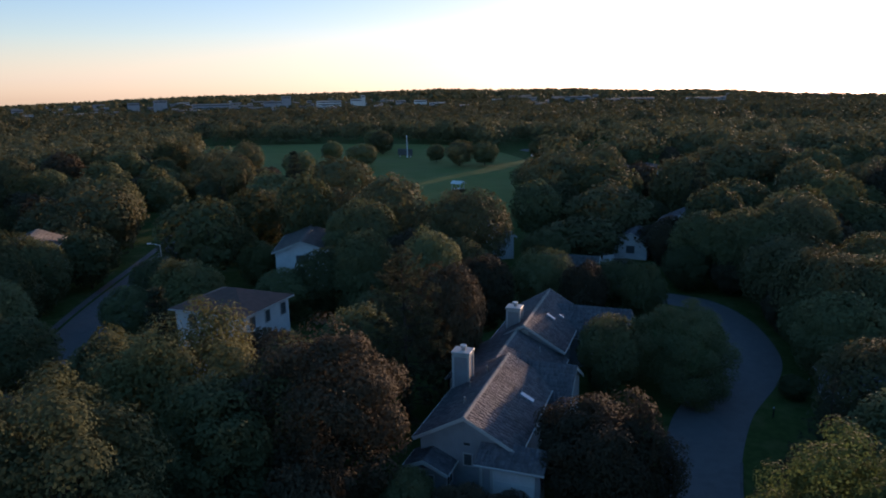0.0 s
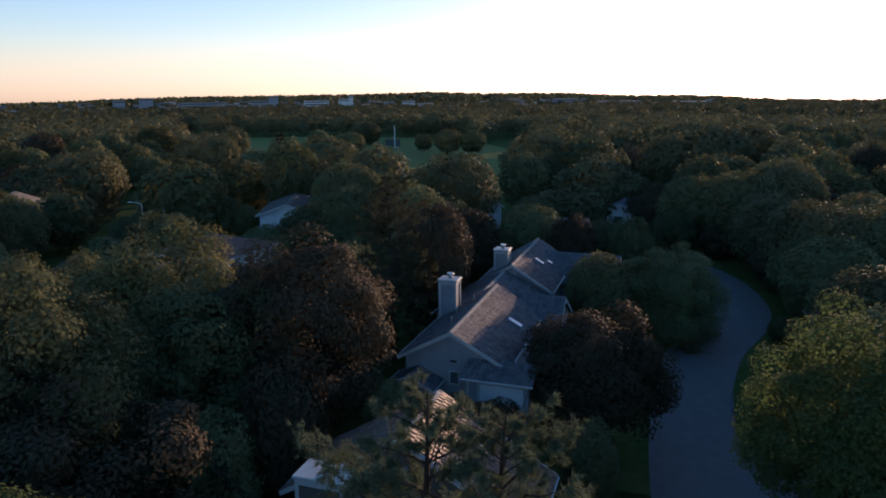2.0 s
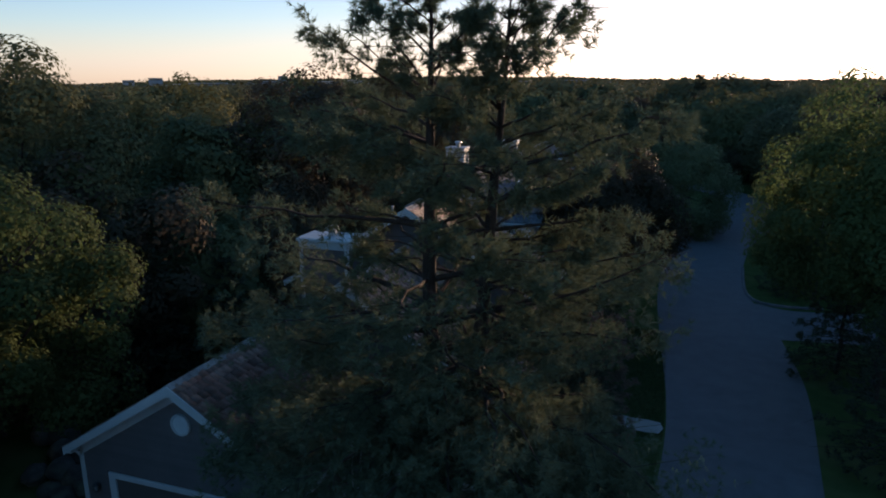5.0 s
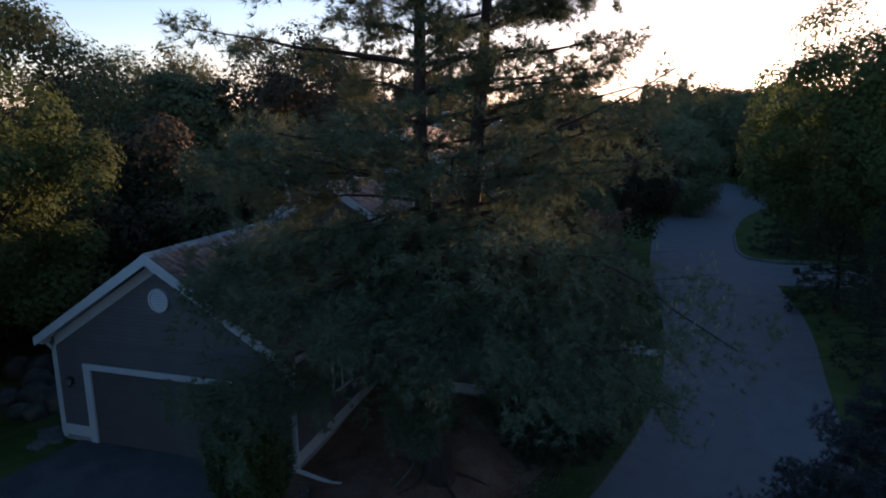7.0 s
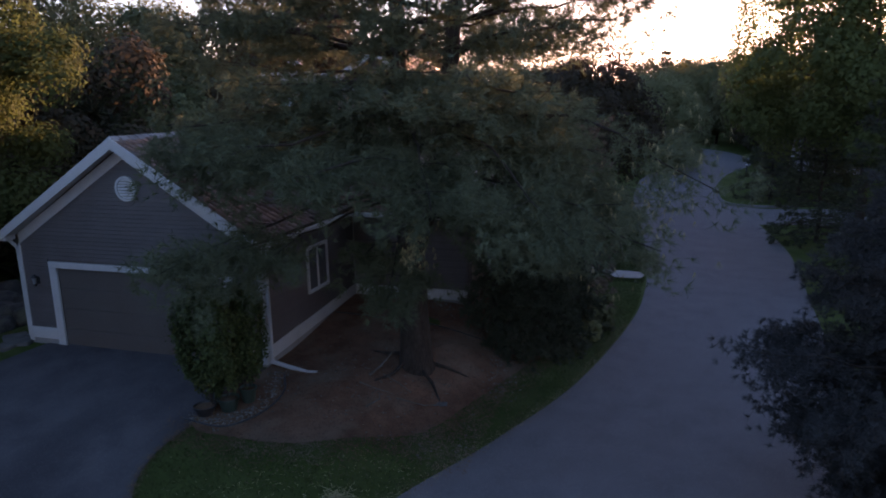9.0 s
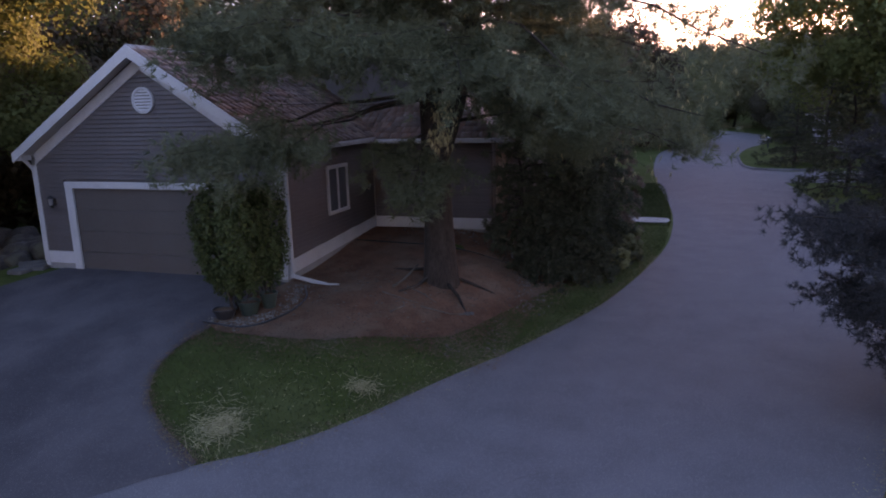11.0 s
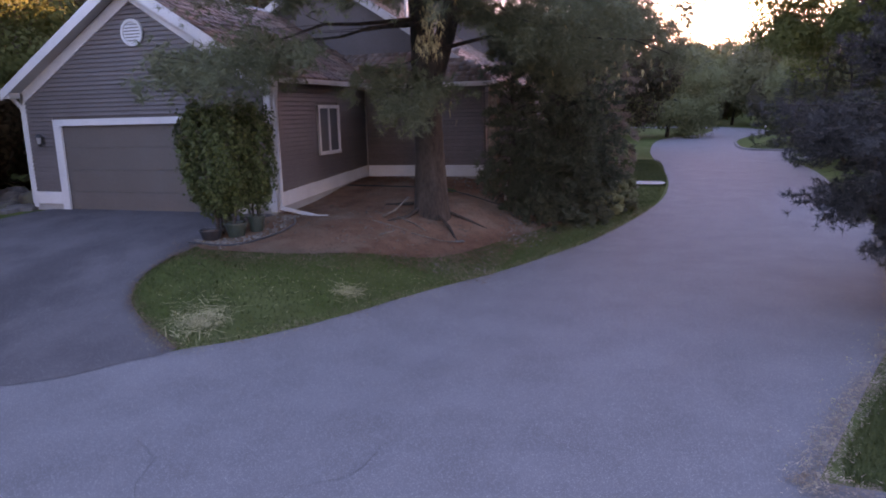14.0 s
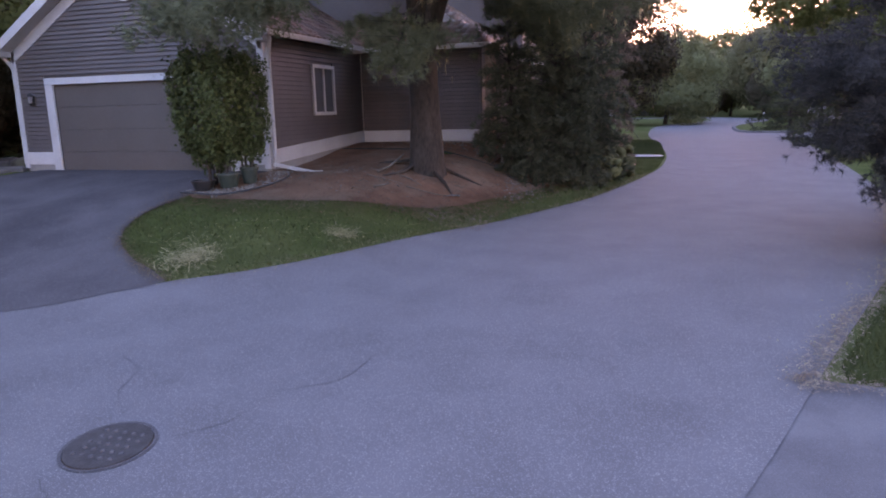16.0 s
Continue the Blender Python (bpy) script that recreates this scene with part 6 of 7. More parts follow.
def pot(x, y, r, h, mat, label):
    t = thing("flower_pot", label, "pot", on_land(x, y, 0.02), group="pots by the shrub")
    bm = bmesh.new()
    prof = [(r * 0.72, 0.0), (r, h * 0.85), (r * 1.10, h * 0.86), (r * 1.10, h), (r * 0.98, h), (r * 0.9, h * 0.8)]
    rings = []
    for pr, pz in prof:
        rings.append([bm.verts.new((pr * math.cos(a * math.tau / 20), pr * math.sin(a * math.tau / 20), pz)) for a in range(20)])
    for a, b in zip(rings, rings[1:]):
        for k in range(20):
            bm.faces.new((a[k], a[(k + 1) % 20], b[(k + 1) % 20], b[k]))
    bm.faces.new(rings[0][::-1])
    part("body", bm, mat, t)
    bm = bmesh.new()
    bmesh.ops.create_circle(bm, cap_ends=True, segments=20, radius=r * 0.9, matrix=pose(0, 0, h * 0.82))
    part("soil", bm, M_MULCH, t)
    return t


pot(-0.13, -2.22, 0.22, 0.2, M_BLACK, "black plastic pot on the gravel")
pot(0.28, -1.98, 0.21, 0.28, M_POT, "dark green pot on the gravel")
pot(0.5, -1.6, 0.17, 0.32, M_POT, "narrow dark green pot on the gravel")


def scattered(name, n, seed, where, size, mat, label, category, flat=0.6, sides=0):
    """Loose pebbles or chips, each a small rough lump, joined."""
    rng = np.random.default_rng(seed)
    base = np.array([(1, 0, 0), (-1, 0, 0), (0, 1, 0), (0, -1, 0), (0, 0, 1), (0, 0, -1)], float)
    faces = np.array([(0, 2, 4), (2, 1, 4), (1, 3, 4), (3, 0, 4), (2, 0, 5), (1, 2, 5), (3, 1, 5), (0, 3, 5)])
    vs, fs = [], []
    spots = np.array([where(rng) for _ in range(n)])
    heights = land(spots[:, 0], spots[:, 1])
    for k in range(n):
        x, y = spots[k]
        s = size * rng.uniform(0.5, 1.5)
        a = rng.uniform(0, 6.28)
        v = base * np.array([s, s * rng.uniform(0.5, 1), s * flat]) * rng.uniform(0.75, 1.25, (6, 3))
        v = v @ np.array([[math.cos(a), -math.sin(a), 0], [math.sin(a), math.cos(a), 0], [0, 0, 1]])
        vs.append(v + np.array([x, y, heights[k] + 0.03 + s * flat * 0.3]))
        fs.append(faces + 6 * k)
    ob = link_mesh(name, arr_mesh(name, np.concatenate(vs), np.concatenate(fs)), mat)
    return tagged(ob, label, category, kind="stuff")


def along(line, spread):
    pts = curve_line(line, 0.2)
    return lambda rng: tuple(pts[rng.integers(0, len(pts))] + rng.normal(0, spread, 2))


scattered("gravel", 420, 301, along([(-0.3, -2.35), (0.5, -2.35), (0.85, -1.75), (0.75, -1.0), (0.45, -0.3)], 0.13), 0.028, M_PEBBLE, "pale pebbles edging the shrub bed", "gravel")
scattered("gravel", 450, 302, along([(1.0, 4.55), (2.4, 4.6), (3.6, 4.3), (4.6, 3.4), (5.0, 2.4), (5.2, 1.4)], 0.22), 0.03, M_PEBBLE, "mixed pebbles and chips along the house wall", "gravel")
scattered("wood_chips", 700, 303, lambda rng: (rng.uniform(0.6, 5.2), rng.uniform(-1.9, 4.2)), 0.03, M_WOOD, "scattered bark and cone bits on the mulch", "debris", 0.35)
scattered("road_grit", 420, 304, along([(9.6, -6.9), (10.5, -4.7), (11.7, -1.5), (12.8, 4)], 0.12), 0.010, M_STRAW, "brown needle litter along the road edge", "debris", 0.4)


def edging(line, r, mat, label, lift=0.05):
    pts = curve_line(line, 0.15)
    p = np.stack([pts[:, 0], pts[:, 1], land(pts[:, 0], pts[:, 1]) + lift], 1)
    v, f = tube(p, np.full(len(p), r), 6)
    t = link_mesh("bed_edging", arr_mesh("bed_edging", v, f), mat)
    return tagged(t, label, "edging", kind="structure")


edging([(-0.45, -2.5), (0.56, -2.55), (1.05, -1.9), (1.05, -1.1), (0.65, -0.4)], 0.022, M_BLACK, "black plastic edging round the shrub bed")
edging([(0.1, 3.4), (2.6, 3.25), (3.8, 3.4), (4.4, 3.5), (4.75, 3.1), (5.2, 3.2), (5.5, 3.45)], 0.014, M_BLACK, "dark edging strip through the mulch bed")
edging([(5.5, 3.3), (5.6, 3.75), (6.0, 4.7), (6.5, 6.0), (6.8, 7.0)], 0.028, M_WOOD, "pale weathered edging beside the shrubs", 0.07)


def stick(points, r, label, mat=M_WOOD, name="branch", category="branch"):
    pts = np.array([(x, y, float(land(x, y)) + z) for x, y, z in points])
    v, f = tube(pts, np.linspace(r, r * 0.5, len(pts)), 6)
    return tagged(link_mesh(name, arr_mesh(name, v, f), mat), label, category)


stick([(2.5, 0.15, 0.07), (2.62, 0.55, 0.12), (2.78, 1.0, 0.30)], 0.035, "short dead branch leaning at the pine's foot")
stick([(2.75, 0.35, 0.06), (3.2, 0.2, 0.07), (3.5, 0.1, 0.05)], 0.018, "thin dead branch on the mulch")
stick([(2.4, -0.2, 0.05), (2.9, -0.25, 0.06), (3.2, -0.2, 0.05)], 0.014, "dry twig on the mulch")
stick([(3.3, -0.3, 0.05), (3.9, -0.15, 0.06), (4.1, 0.1, 0.05)], 0.014, "dry curved twig on the mulch")
stick([(2.9, -1.0, 0.05), (3.05, -0.6, 0.08), (2.95, -0.4, 0.06)], 0.02, "short dry twig on the mulch")
for k in range(5):
    a = k * 1.27 + 0.3
    stick([(3.25 + 0.3 * math.cos(a), 1.15 + 0.3 * math.sin(a), 0.14), (3.25 + 0.75 * math.cos(a + 0.2), 1.15 + 0.75 * math.sin(a + 0.2), 0.07), (3.25 + 1.25 * math.cos(a + 0.1), 1.15 + 1.25 * math.sin(a + 0.1), 0.02)],
          0.05, "bark-covered surface root of the pine", M_BARK, "root", "root")
stake = box_part("marker_stake", (-0.025, -0.025, 0), (0.025, 0.025, 0.52), M_TRIM, None, 0.005, m=pose(*on_land(4.3, 4.0), 0, 4, 0))
tagged(stake, "white marker stake standing in the mulch", "stake")
bm = bmesh.new()
bmesh.ops.create_grid(bm, x_segments=8, y_segments=6, size=0.5)
for v in bm.verts:
    v.co = Vector((v.co.x * 0.36, v.co.y * 0.2, 0.05 + 0.035 * noise.noise(v.co * 5)))
flat = part("litter", bm, M_PAVER, None)
flat.matrix_world = pose(*on_land(4.15, 0.1, 0.02), 0, 0, 15)
tagged(flat, "flat pale piece of bark on the mulch", "litter")


def straw_heap(x, y, r, n, seed, label):
    rng = np.random.default_rng(seed)
    p = np.stack([rng.normal(x, r * 0.5, n), rng.normal(y, r * 0.5, n)], 1)
    z = land(p[:, 0], p[:, 1]) + rng.uniform(0.02, 0.09, n)
    a = rng.uniform(0, 6.28, n)
    d = np.stack([np.cos(a), np.sin(a), rng.uniform(-0.1, 0.3, n)], 1) * rng.uniform(0.06, 0.2, n)[:, None]
    c = np.concatenate([p, z[:, None]], 1)
    s = np.stack([-np.sin(a), np.cos(a), np.zeros(n)], 1) * 0.0035
    v = np.stack([c - d - s, c - d + s, c + d + s, c + d - s], 1).reshape(-1, 3)
    ob = link_mesh("straw", arr_mesh("straw", v, np.arange(4 * n).reshape(-1, 4)), M_STRAW)
    return tagged(ob, label, "straw", kind="stuff")


def needle_litter(name, n, seed, where, label, mat, size=0.05):
    """Fallen needles and bark shreds lying on the ground."""
    rng = np.random.default_rng(seed)
    p = np.array([where(rng) for _ in range(n)])
    z = land(p[:, 0], p[:, 1]) + rng.uniform(0.035, 0.06, n)
    a = rng.uniform(0, 6.28, n)
    ln = rng.uniform(0.4, 1.4, n) * size
    d = np.stack([np.cos(a), np.sin(a), rng.uniform(-0.1, 0.25, n)], 1) * ln[:, None]
    c = np.concatenate([p, z[:, None]], 1)
    s = np.stack([-np.sin(a), np.cos(a), np.zeros(n)], 1) * 0.16 * size
    v = np.stack([c - d - s, c - d + s, c + d], 1).reshape(-1, 3)
    return tagged(link_mesh(name, arr_mesh(name, v, np.arange(3 * n).reshape(-1, 3)), mat), label, "litter", kind="stuff")


BED_EDGE = [(-0.2, -2.7), (1.0, -2.85), (2.1, -2.75), (3.1, -2.05), (4.1, -1.15), (4.75, 0.75), (5.42, 2.9), (6.3, 5.5)]
needle_litter("needle_litter", 9000, 331, lambda rng: (rng.uniform(0.7, 5.3), rng.uniform(-2.0, 4.3)), "rusty fallen pine needles on the bed", M_MULCH)
needle_litter("needle_litter", 7000, 332, along(BED_EDGE, 0.34), "rusty fallen needles where bed and lawn meet", M_MULCH)
needle_litter("dry_grass", 350, 333, along([(1, -4.56), (2.2, -4.29), (3.15, -3.29), (4.04, -2.22)], 0.45), "dry pale grass in the worn lawn", M_STRAW, 0.035)
DRIVE_SIDE = [(-0.2, -0.5), (-0.16, -1.5), (-0.16, -2.46), (-0.29, -3.18), (-0.27, -3.92), (0.16, -4.77), (1.12, -5.54), (2.0, -6.04)]
needle_litter("edge_litter", 2600, 339, along(DRIVE_SIDE, 0.06), "brown dirt along the driveway's edge", M_MULCH, 0.03)
needle_litter("edge_litter", 900, 340, along(DRIVE_SIDE, 0.08), "dry bits along the driveway's edge", M_STRAW, 0.018)
ROAD_SIDE = [(1.2, -5.62), (2.1, -6.05), (2.95, -5.4), (3.8, -4.2), (4.7, -2.25), (5.5, -0.55), (6.76, 2.56), (7.85, 7.2)]
needle_litter("edge_litter", 1800, 334, along(ROAD_SIDE, 0.09), "dry litter along the lawn's edge", M_STRAW, 0.022)
needle_litter("edge_litter", 2600, 335, along(ROAD_SIDE, 0.12), "brown dirt along the lawn's edge", M_MULCH, 0.03)
straw_heap(1.94, -5.37, 0.36, 320, 311, "heap of dry cut grass on the lawn")
straw_heap(3.47, -3.64, 0.24, 130, 312, "small heap of dry straw at the lawn's edge")
straw_heap(1.77, -5.07, 0.5, 60, 313, "thin dry clippings on the lawn")
VERGE_SIDE = [(9.66, -7.2), (10.05, -6.2), (10.5, -5.2), (11.0, -4.2), (11.8, -1.6), (12.85, 3.5)]
needle_litter("verge_litter", 7000, 336, along([(x - 0.09, y - 0.02) for x, y in VERGE_SIDE], 0.10), "brown and pinkish dead leaves along the verge", M_DEAD_LEAF, 0.030)
needle_litter("verge_litter", 2600, 337, along([(x - 0.06, y) for x, y in VERGE_SIDE], 0.09), "pale dry bits along the verge", M_STRAW, 0.014)
needle_litter("verge_litter", 1200, 338, along([(9.55, -7.15), (10.3, -7.25), (11.3, -7.5)], 0.09), "dead leaves between verge and driveway", M_DEAD_LEAF, 0.026)


# lawn blades near the road
def inside_many(poly, x, y):
    c = np.zeros(len(x), bool)
    for i in range(len(poly)):
        (x1, y1), (x2, y2) = poly[i], poly[i - 1]
        if y1 != y2:
            c ^= ((y1 > y) != (y2 > y)) & (x < (x2 - x1) * (y - y1) / (y2 - y1) + x1)
    return c


def blades(name, n, seed, test, box_lo, box_hi, h, label):
    rng = np.random.default_rng(seed)
    p = np.stack([rng.uniform(box_lo[0], box_hi[0], n), rng.uniform(box_lo[1], box_hi[1], n)], 1)
    p = p[test(p[:, 0], p[:, 1])]
    n = len(p)
    z = land(p[:, 0], p[:, 1])
    a = rng.uniform(0, 6.28, n)
    w = np.stack([np.cos(a), np.sin(a), np.zeros(n)], 1) * 0.009
    tip = np.stack([rng.normal(0, 0.035, n), rng.normal(0, 0.035, n), h * rng.uniform(0.5, 1.4, n)], 1)
    c = np.concatenate([p, z[:, None]], 1)
    v = np.stack([c - w, c + w, c + tip], 1).reshape(-1, 3)
    ob = link_mesh(name, arr_mesh(name, v, np.arange(3 * n).reshape(-1, 3)), M_BLADE)
    return tagged(ob, label, "grass", kind="stuff")


LAWN_A = [tuple(p) for p in curve_line([(2.1, -6.08), (2.95, -5.4), (3.8, -4.2), (4.7, -2.25), (5.5, -0.55), (6.76, 2.56), (7.85, 7.2), (8.2, 11), (8.2, 16), (7.6, 24), (5.0, 24), (5.8, 12), (7.2, 8.8), (6.4, 6.1), (5.38, 3.0), (4.7, 0.9), (4.05, -1.0), (3.05, -1.95), (2.05, -2.65), (1.0, -2.75), (-0.15, -2.6), (-0.27, -3.2), (-0.25, -3.92), (0.18, -4.75), (1.12, -5.5)], 0.3)]
blades("grass", 150000, 321, lambda x, y: inside_many(LAWN_A, x, y), (-1.2, -6.8), (8.6, 12.0), 0.05, "short green lawn grass between road and mulch")
LAWN_B = [(9.75, -7.1), (10.75, -4.8), (11.9, -1.6), (13.0, 4), (15.5, 4), (15, -4), (12.5, -7.2)]
blades("grass", 26000, 322, lambda x, y: inside_many(LAWN_B, x, y), (9.9, -7.3), (15.5, 4), 0.06, "green verge grass beside the road")

blades("grass", 60000, 324, lambda x, y: inside_many(LAWN_B, x, y), (9.9, -7.3), (13.0, -2.0), 0.06, "green verge grass near the driveway")
blades("grass", 60000, 323, lambda x, y: inside_many(LAWN_A, x, y), (4.5, 12.0), (8.4, 24.0), 0.06, "short green lawn grass along the road")
# boulders left of the garage
def boulder(seed, x, y, r, dz=0.0):
    bm = bmesh.new()
    bmesh.ops.create_icosphere(bm, subdivisions=3, radius=1.0)
    for v in bm.verts:
        k = 1 + 0.22 * noise.noise(v.co * 1.3 + Vector((seed * 3.1, 0, 0))) + 0.07 * noise.noise(v.co * 4 + Vector((0, seed, 0)))
        v.co = Vector((v.co.x * k * r, v.co.y * k * r * 0.85, v.co.z * k * r * 0.7))
    ob = part("boulder", bm, M_ROCK, None)
    ob.data.shade_smooth()
    ob.matrix_world = pose(*on_land(x, y, r * 0.45 + dz), 0, 0, seed * 47)
    tagged(ob, "rounded grey-brown boulder beside the garage", "boulder", "boulders beside the garage")


for k, (x, y, r) in enumerate(((-9.3, 2.0, 0.5), (-10.4, 2.6, 0.6), (-11.6, 2.9, 0.62), (-12.6, 3.9, 0.6), (-11.2, 3.8, 0.7), (-13.6, 4.8, 0.65), (-10.0, 3.4, 0.6), (-9.9, 1.5, 0.4), (-11.0, 1.9, 0.42), (-12.3, 2.4, 0.5), (-14.4, 4.6, 0.6))):
    boulder(k + 1, x, y, r)
for k, (x, y, s) in enumerate(((-7.35, -0.15, 0.36), (-7.75, 0.1, 0.3), (-7.4, -0.5, 0.28))):
    bm = bmesh.new()
    box(bm, (-s, -s * 0.8, -0.06), (s, s * 0.8, 0.07), 0.03)
    ob = part("stepping_stone", bm, M_PAVER, None)
    ob.matrix_world = pose(*on_land(x, y, 0.02), 0, 0, 20 + 35 * k)
    tagged(ob, "flat grey stone at the garage corner", "stone", "stones at the garage corner")

# manhole cover in the road
mh = thing("manhole_cover", "round rusty cast-iron manhole cover in the asphalt", "manhole cover", on_land(4.3, -9.44, 0.02))
mh.matrix_world = pose(*on_land(4.3, -9.44, 0.02), 4.3)
bm = bmesh.new()
bmesh.ops.create_cone(bm, cap_ends=True, segments=40, radius1=0.33, radius2=0.325, depth=0.02, matrix=pose(0, 0, 0.008))
part("lid", bm, M_IRON, mh)
bm = bmesh.new()
bmesh.ops.create_circle(bm, segments=40, radius=0.335)
bmesh.ops.create_circle(bm, segments=40, radius=0.36)
bmesh.ops.bridge_loops(bm, edges=bm.edges[:])
for v in bm.verts:
    v.co.z = 0.012
part("rim", bm, M_DRIVE, mh)
knob = None
for i in range(-3, 4):
    for j in range(-3, 4):
        if i * i + j * j <= 8.5:
            if knob is None:
                bm = bmesh.new()
                bmesh.ops.create_cone(bm, cap_ends=True, segments=8, radius1=0.022, radius2=0.016, depth=0.012)
                o = part("knob", bm, M_DRIVE, mh)
                knob = o.data
            else:
                o = new("knob", knob)
                o.parent = mh
            o.matrix_basis = pose(i * 0.088 + (0.028 if j % 2 else 0), j * 0.088, 0.022)

# cracks in the asphalt, filled with dark tar and grit
def crack(points, w, seed):
    rng = np.random.default_rng(seed)
    pts = curve_line(points, 0.08)
    pts = pts + rng.normal(0, 0.012, pts.shape)
    t = np.gradient(pts, axis=0)
    nrm = unit(np.stack([-t[:, 1], t[:, 0]], 1))
    ww = (w * rng.uniform(0.4, 1.3, len(pts)))[:, None]
    a, b = pts - nrm * ww, pts + nrm * ww
    v = np.concatenate([np.concatenate([q, (land(q[:, 0], q[:, 1]) + 0.026)[:, None]], 1) for q in (a, b)])
    n = len(pts)
    i = np.arange(n - 1)
    ob = link_mesh("crack", arr_mesh("crack", v, np.stack([i, i + 1, i + n + 1, i + n], 1)), M_BLACK)
    return tagged(ob, "fine dark crack in the asphalt", "crack", "cracks in the road")


crack([(4.05, -9.0), (3.7, -8.7), (3.5, -8.2), (3.1, -8.0)], 0.003, 1)
crack([(4.7, -9.2), (5.0, -8.9), (5.2, -8.3), (5.6, -8.0), (5.7, -7.4)], 0.003, 2)
crack([(4.1, -9.9), (4.6, -10.3), (5.0, -10.9)], 0.003, 3)
crack([(0.65, -7.11), (-0.58, -7.47), (-2.64, -8.17)], 0.011, 4)
crack([(1.84, -6.06), (0.66, -7.07)], 0.011, 5)
crack([(6.0, -5.6), (6.6, -5.0), (7.0, -4.9)], 0.003, 6)

# ---- the middle distance and the horizon ----
OFFICES = [
    (-788, 748, 2, 16, 6, "w"), (-800, 735, -3, 10, 5, "w"), (-824, 709, 8, 4, 9, "w"), (-734, 801, 21, 19, 6, "g"), (-694, 836, 14, 56, 8, "g"), (-672, 854, 9, 21, 11, "t"),
    (-653, 868, 11, 36, 7, "g"), (-612, 898, 16, 34, 6, "g"), (-544, 940, 15, 38, 10, "w"), (-589, 913, 23, 14, 5, "g"), (-484, 973, 22, 7, 6, "w"), (-408, 1007, 13, 20, 7, "w"),
    (-386, 1016, 9, 25, 6, "w"), (-182, 1072, 14, 39, 11, "g"), (-93, 1084, 10, 43, 9, "g"), (-5, 1089, 9, 52, 12, "w"), (70, 1087, 3, 9, 5, "w"), (-241, 1060, 7, 35, 7, "g"),
    (192, 1073, 5, 23, 15, "t"), (150, 1080, -2, 17, 6, "g"), (-759, 777, 18, 16, 6, "g"), (-498, 965, 17, 18, 5, "w"),
]
town = random.Random(41)
for k in range(110):
    az = math.radians(town.choice([town.uniform(-52, -24), town.uniform(-52, 16)]))
    r = town.uniform(860, 1750)
    x, y = 8 + r * math.sin(az), -12 + r * math.cos(az)
    OFFICES.append((x, y, float(land(x, y)) + town.uniform(7.5, 12.5), town.uniform(5, 20) * (0.6 + r / 2500), town.uniform(4, 9), town.choice("wggggt")))
for k, (x, y, top, wide, tall, c) in enumerate(OFFICES):
    az = math.degrees(math.atan2(x - 8, y + 12))
    b = thing("office_building", {"w": "pale low office block far off among trees", "g": "grey flat-roofed block far off among trees", "t": "tan brick block far off among trees"}[c], "building",
              (x, y, float(land(x, y))), -az, "blocks on the far slope")
    h = max(top + 2.0, float(land(x, y)) + 9.0) - float(land(x, y))
    mat = {"w": M_OFFICE, "g": M_OFFICE_GREY, "t": M_OFFICE_TAN}[c]
    box_part("wall", (0, 0, -1), (wide, 22, h), mat, b)
    box_part("roof", (-0.4, -0.4, h), (wide + 0.4, 22.4, h + 0.7), M_CONCRETE, b)
    for f in range(max(1, int(tall / 3.6))):
        z = h - 1.6 - f * 3.6
        box_part("window_band", (0.8, -0.15, z - 1.0), (wide - 0.8, 0.0, z + 0.5), M_GLASS, b)

# playing field: scoreboard, flag pole, picnic shelter
sb = thing("scoreboard", "dark scoreboard on posts beside the playing field", "scoreboard", on_land(-106, 256), -24)
box_part("panel", (-4.4, -0.2, 0.9), (4.4, 0.2, 3.6), M_SHINGLE_DARK, sb, 0.05)
for x in (-3.2, 3.2):
    box_part("post", (x - 0.15, -0.15, -0.3), (x + 0.15, 0.15, 1.2), M_METAL, sb)
fp = thing("flag_pole", "tall pale metal pole beside the playing field", "pole", on_land(-104.6, 255))
bm = bmesh.new()
bmesh.ops.create_cone(bm, cap_ends=True, segments=8, radius1=0.28, radius2=0.16, depth=9.5, matrix=pose(0, 0, 4.7))
part("mast", bm, M_OFFICE, fp)
pk = thing("picnic_shelter", "small white shelter at the edge of the field", "shelter", on_land(-53.5, 170), -20)
for x in (-1.4, 1.4):
    for y in (-0.9, 0.9):
        box_part("post", (x - 0.07, y - 0.07, -0.2), (x + 0.07, y + 0.07, 2.2), M_TRIM, pk)
bm = bmesh.new()
prism(bm, [(-1.3, 2.1), (0, 2.8), (1.3, 2.1), (1.3, 2.0), (0, 2.7), (-1.3, 2.0)], 0, -1.9, 1.9)
part("roof", bm, M_OFFICE, pk)
box_part("bench", (-1.2, -0.5, 0.3), (1.2, 0.5, 0.75), M_OFFICE, pk, 0.03)


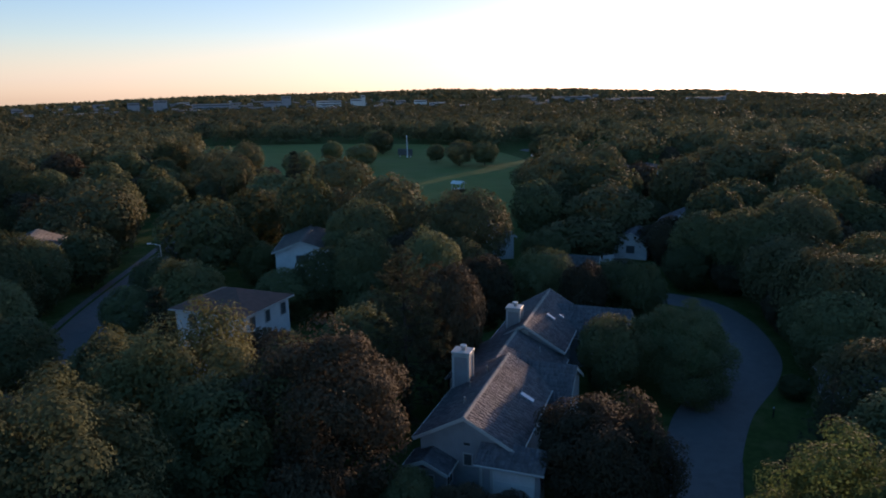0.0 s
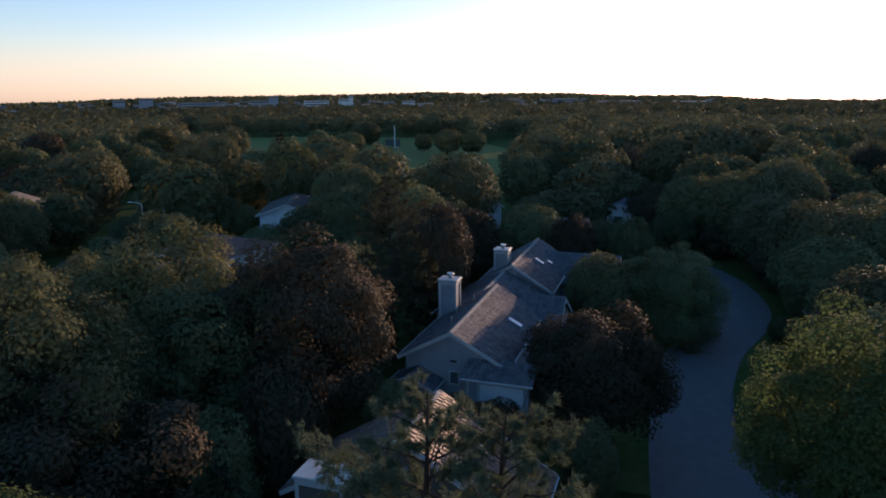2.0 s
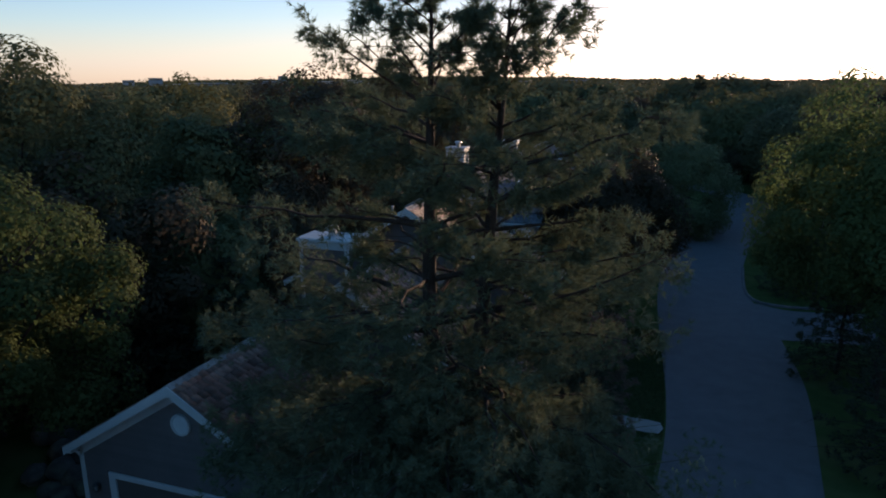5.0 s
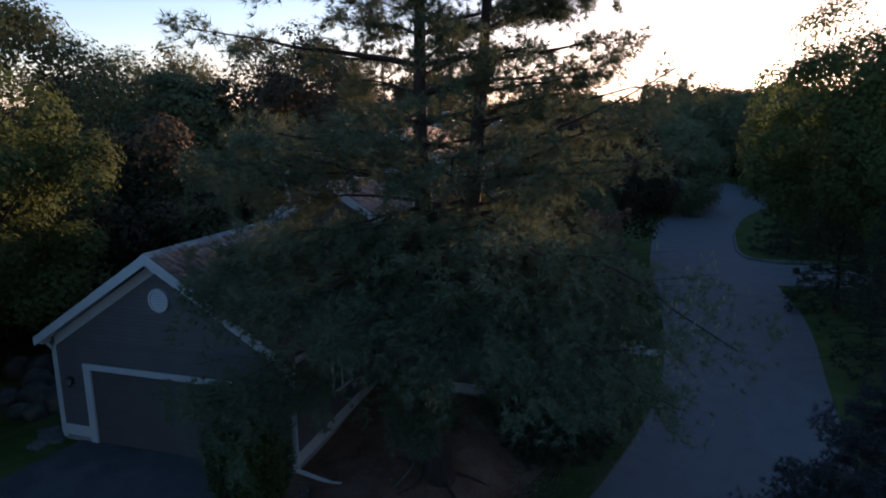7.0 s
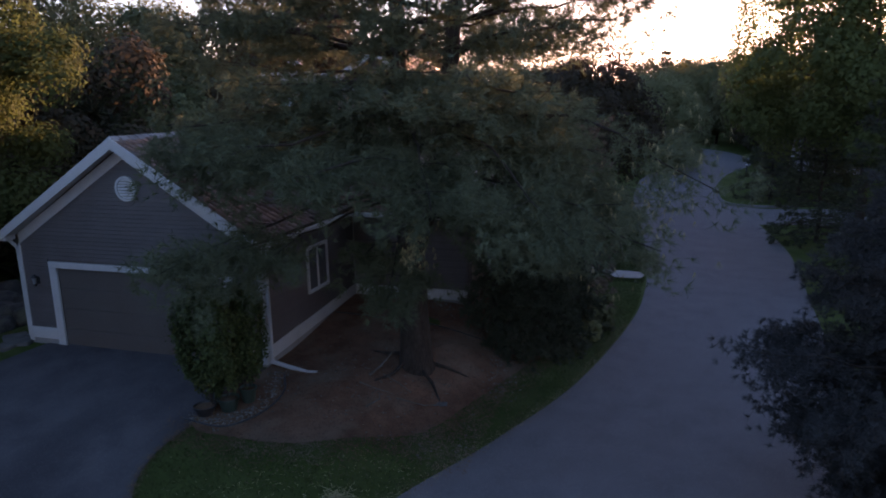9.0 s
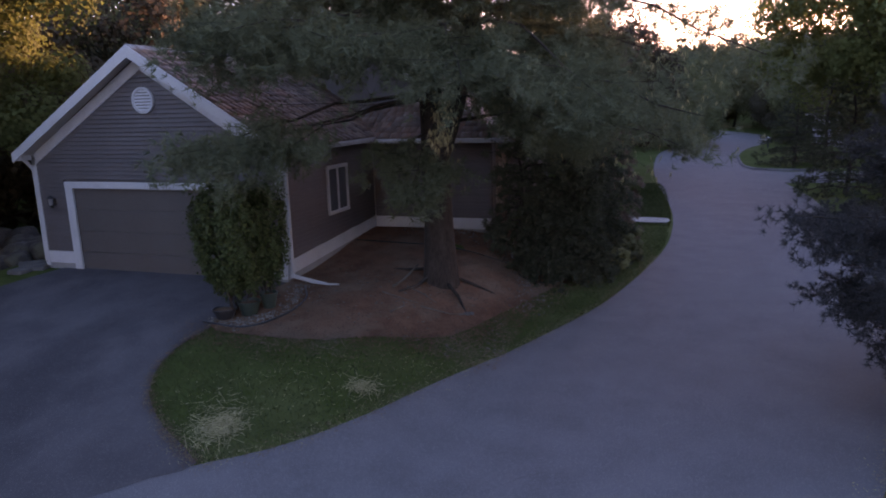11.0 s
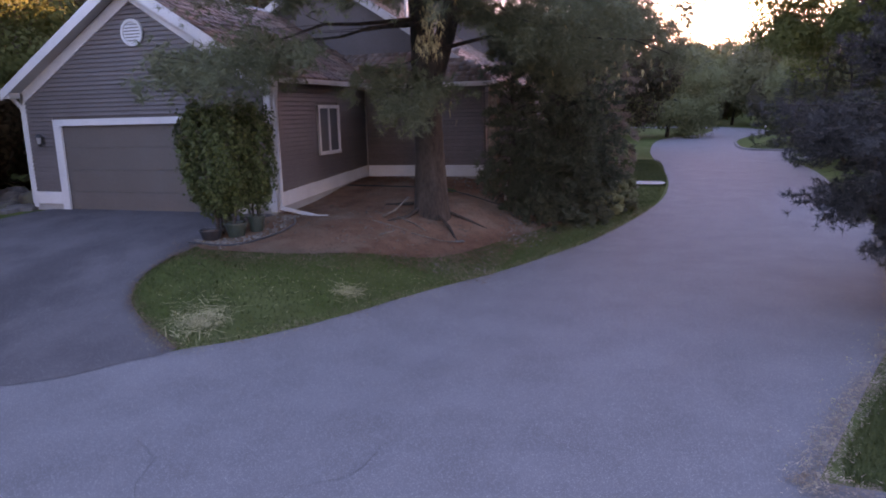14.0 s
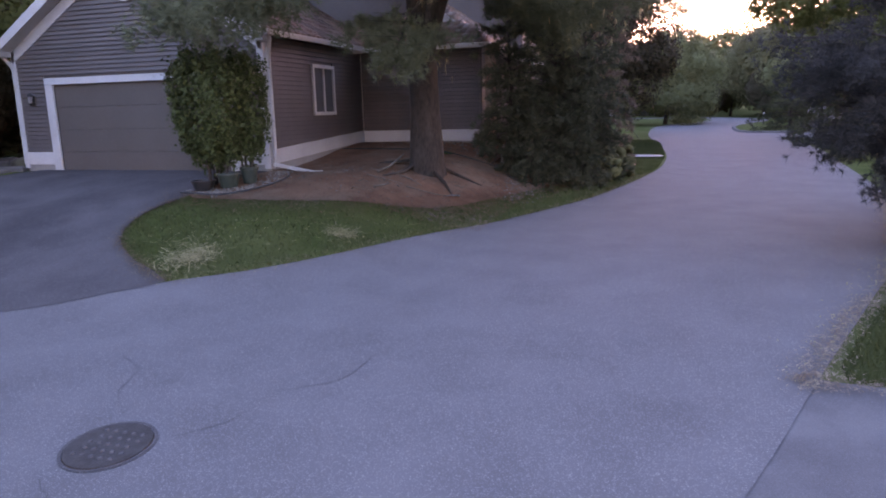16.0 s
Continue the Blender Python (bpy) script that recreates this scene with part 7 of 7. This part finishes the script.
def street_lamp(x, y, h, arm, rz, label):
    t = thing("street_lamp", label, "street lamp", on_land(x, y), rz, "street lamps")
    bm = bmesh.new()
    bmesh.ops.create_cone(bm, cap_ends=True, segments=10, radius1=0.11, radius2=0.06, depth=h + 0.3, matrix=pose(0, 0, h / 2 - 0.15))
    part("pole", bm, M_METAL, t)
    v, f = tube([(0, 0, h - 0.1), (arm * 0.5, 0, h + 0.15), (arm, 0, h + 0.2)], [0.05, 0.04, 0.035], 6)
    link_mesh("arm", arr_mesh("arm", v, f), M_METAL, t)
    box_part("lamp_head", (arm - 0.1, -0.12, h + 0.1), (arm + 0.45, 0.12, h + 0.24), M_METAL, t, 0.03)
    return t


street_lamp(-57.0, 58.2, 8.4, -1.6, 20, "grey metal street lamp beside the street, unlit")
for x, y, h in ((15.6, 47.6, 0.8), (19.2, 54.8, 0.8)):
    t = thing("post_light", "small white-topped garden post light beside the road", "post light", on_land(x, y), group="post lights")
    box_part("post", (-0.05, -0.05, -0.1), (0.05, 0.05, h), M_BLACK, t, 0.01)
    bm = bmesh.new()
    bmesh.ops.create_uvsphere(bm, u_segments=12, v_segments=8, radius=0.07, matrix=pose(0, 0, h + 0.06))
    part("globe", bm, M_WHITE_SIDING, t)


def parked_car(x, y, rz, paint, label):
    t = thing("car", label, "car", on_land(x, y, 0.03), rz)
    bm = bmesh.new()
    prism(bm, [(-2.2, 0.28), (2.2, 0.28), (2.25, 0.62), (1.95, 0.82), (1.05, 0.92), (0.45, 1.42), (-1.15, 1.45), (-1.85, 0.95), (-2.2, 0.88)], 0, -0.86, 0.86)
    bmesh.ops.bevel(bm, geom=bm.edges[:], offset=0.06, segments=2, affect="EDGES")
    bm.transform(pose(0, 0, 0, 0, 0, 0))
    part("body", bm, paint, t)
    for s in (-0.875, 0.875):
        bm = bmesh.new()
        prism(bm, [(0.9, 0.95), (0.4, 1.34), (-1.1, 1.36), (-1.6, 0.98)], 0, s - 0.004, s + 0.004)
        part("side_window", bm, M_GLASS, t)
        for w in (-1.35, 1.4):
            bm = bmesh.new()
            bmesh.ops.create_cone(bm, cap_ends=True, segments=18, radius1=0.33, radius2=0.33, depth=0.22, matrix=pose(s * 0.93, w, 0.33, 0, 90))
            part("wheel", bm, M_BLACK, t)
    return t


parked_car(-3.8, 97.5, 8, M_CAR, "white car parked beside the road")
parked_car(-52.5, 268, 60, M_CAR, "white car parked in the lot")
parked_car(-1.5, 212, 15, M_CAR, "white car parked at the lot's edge")
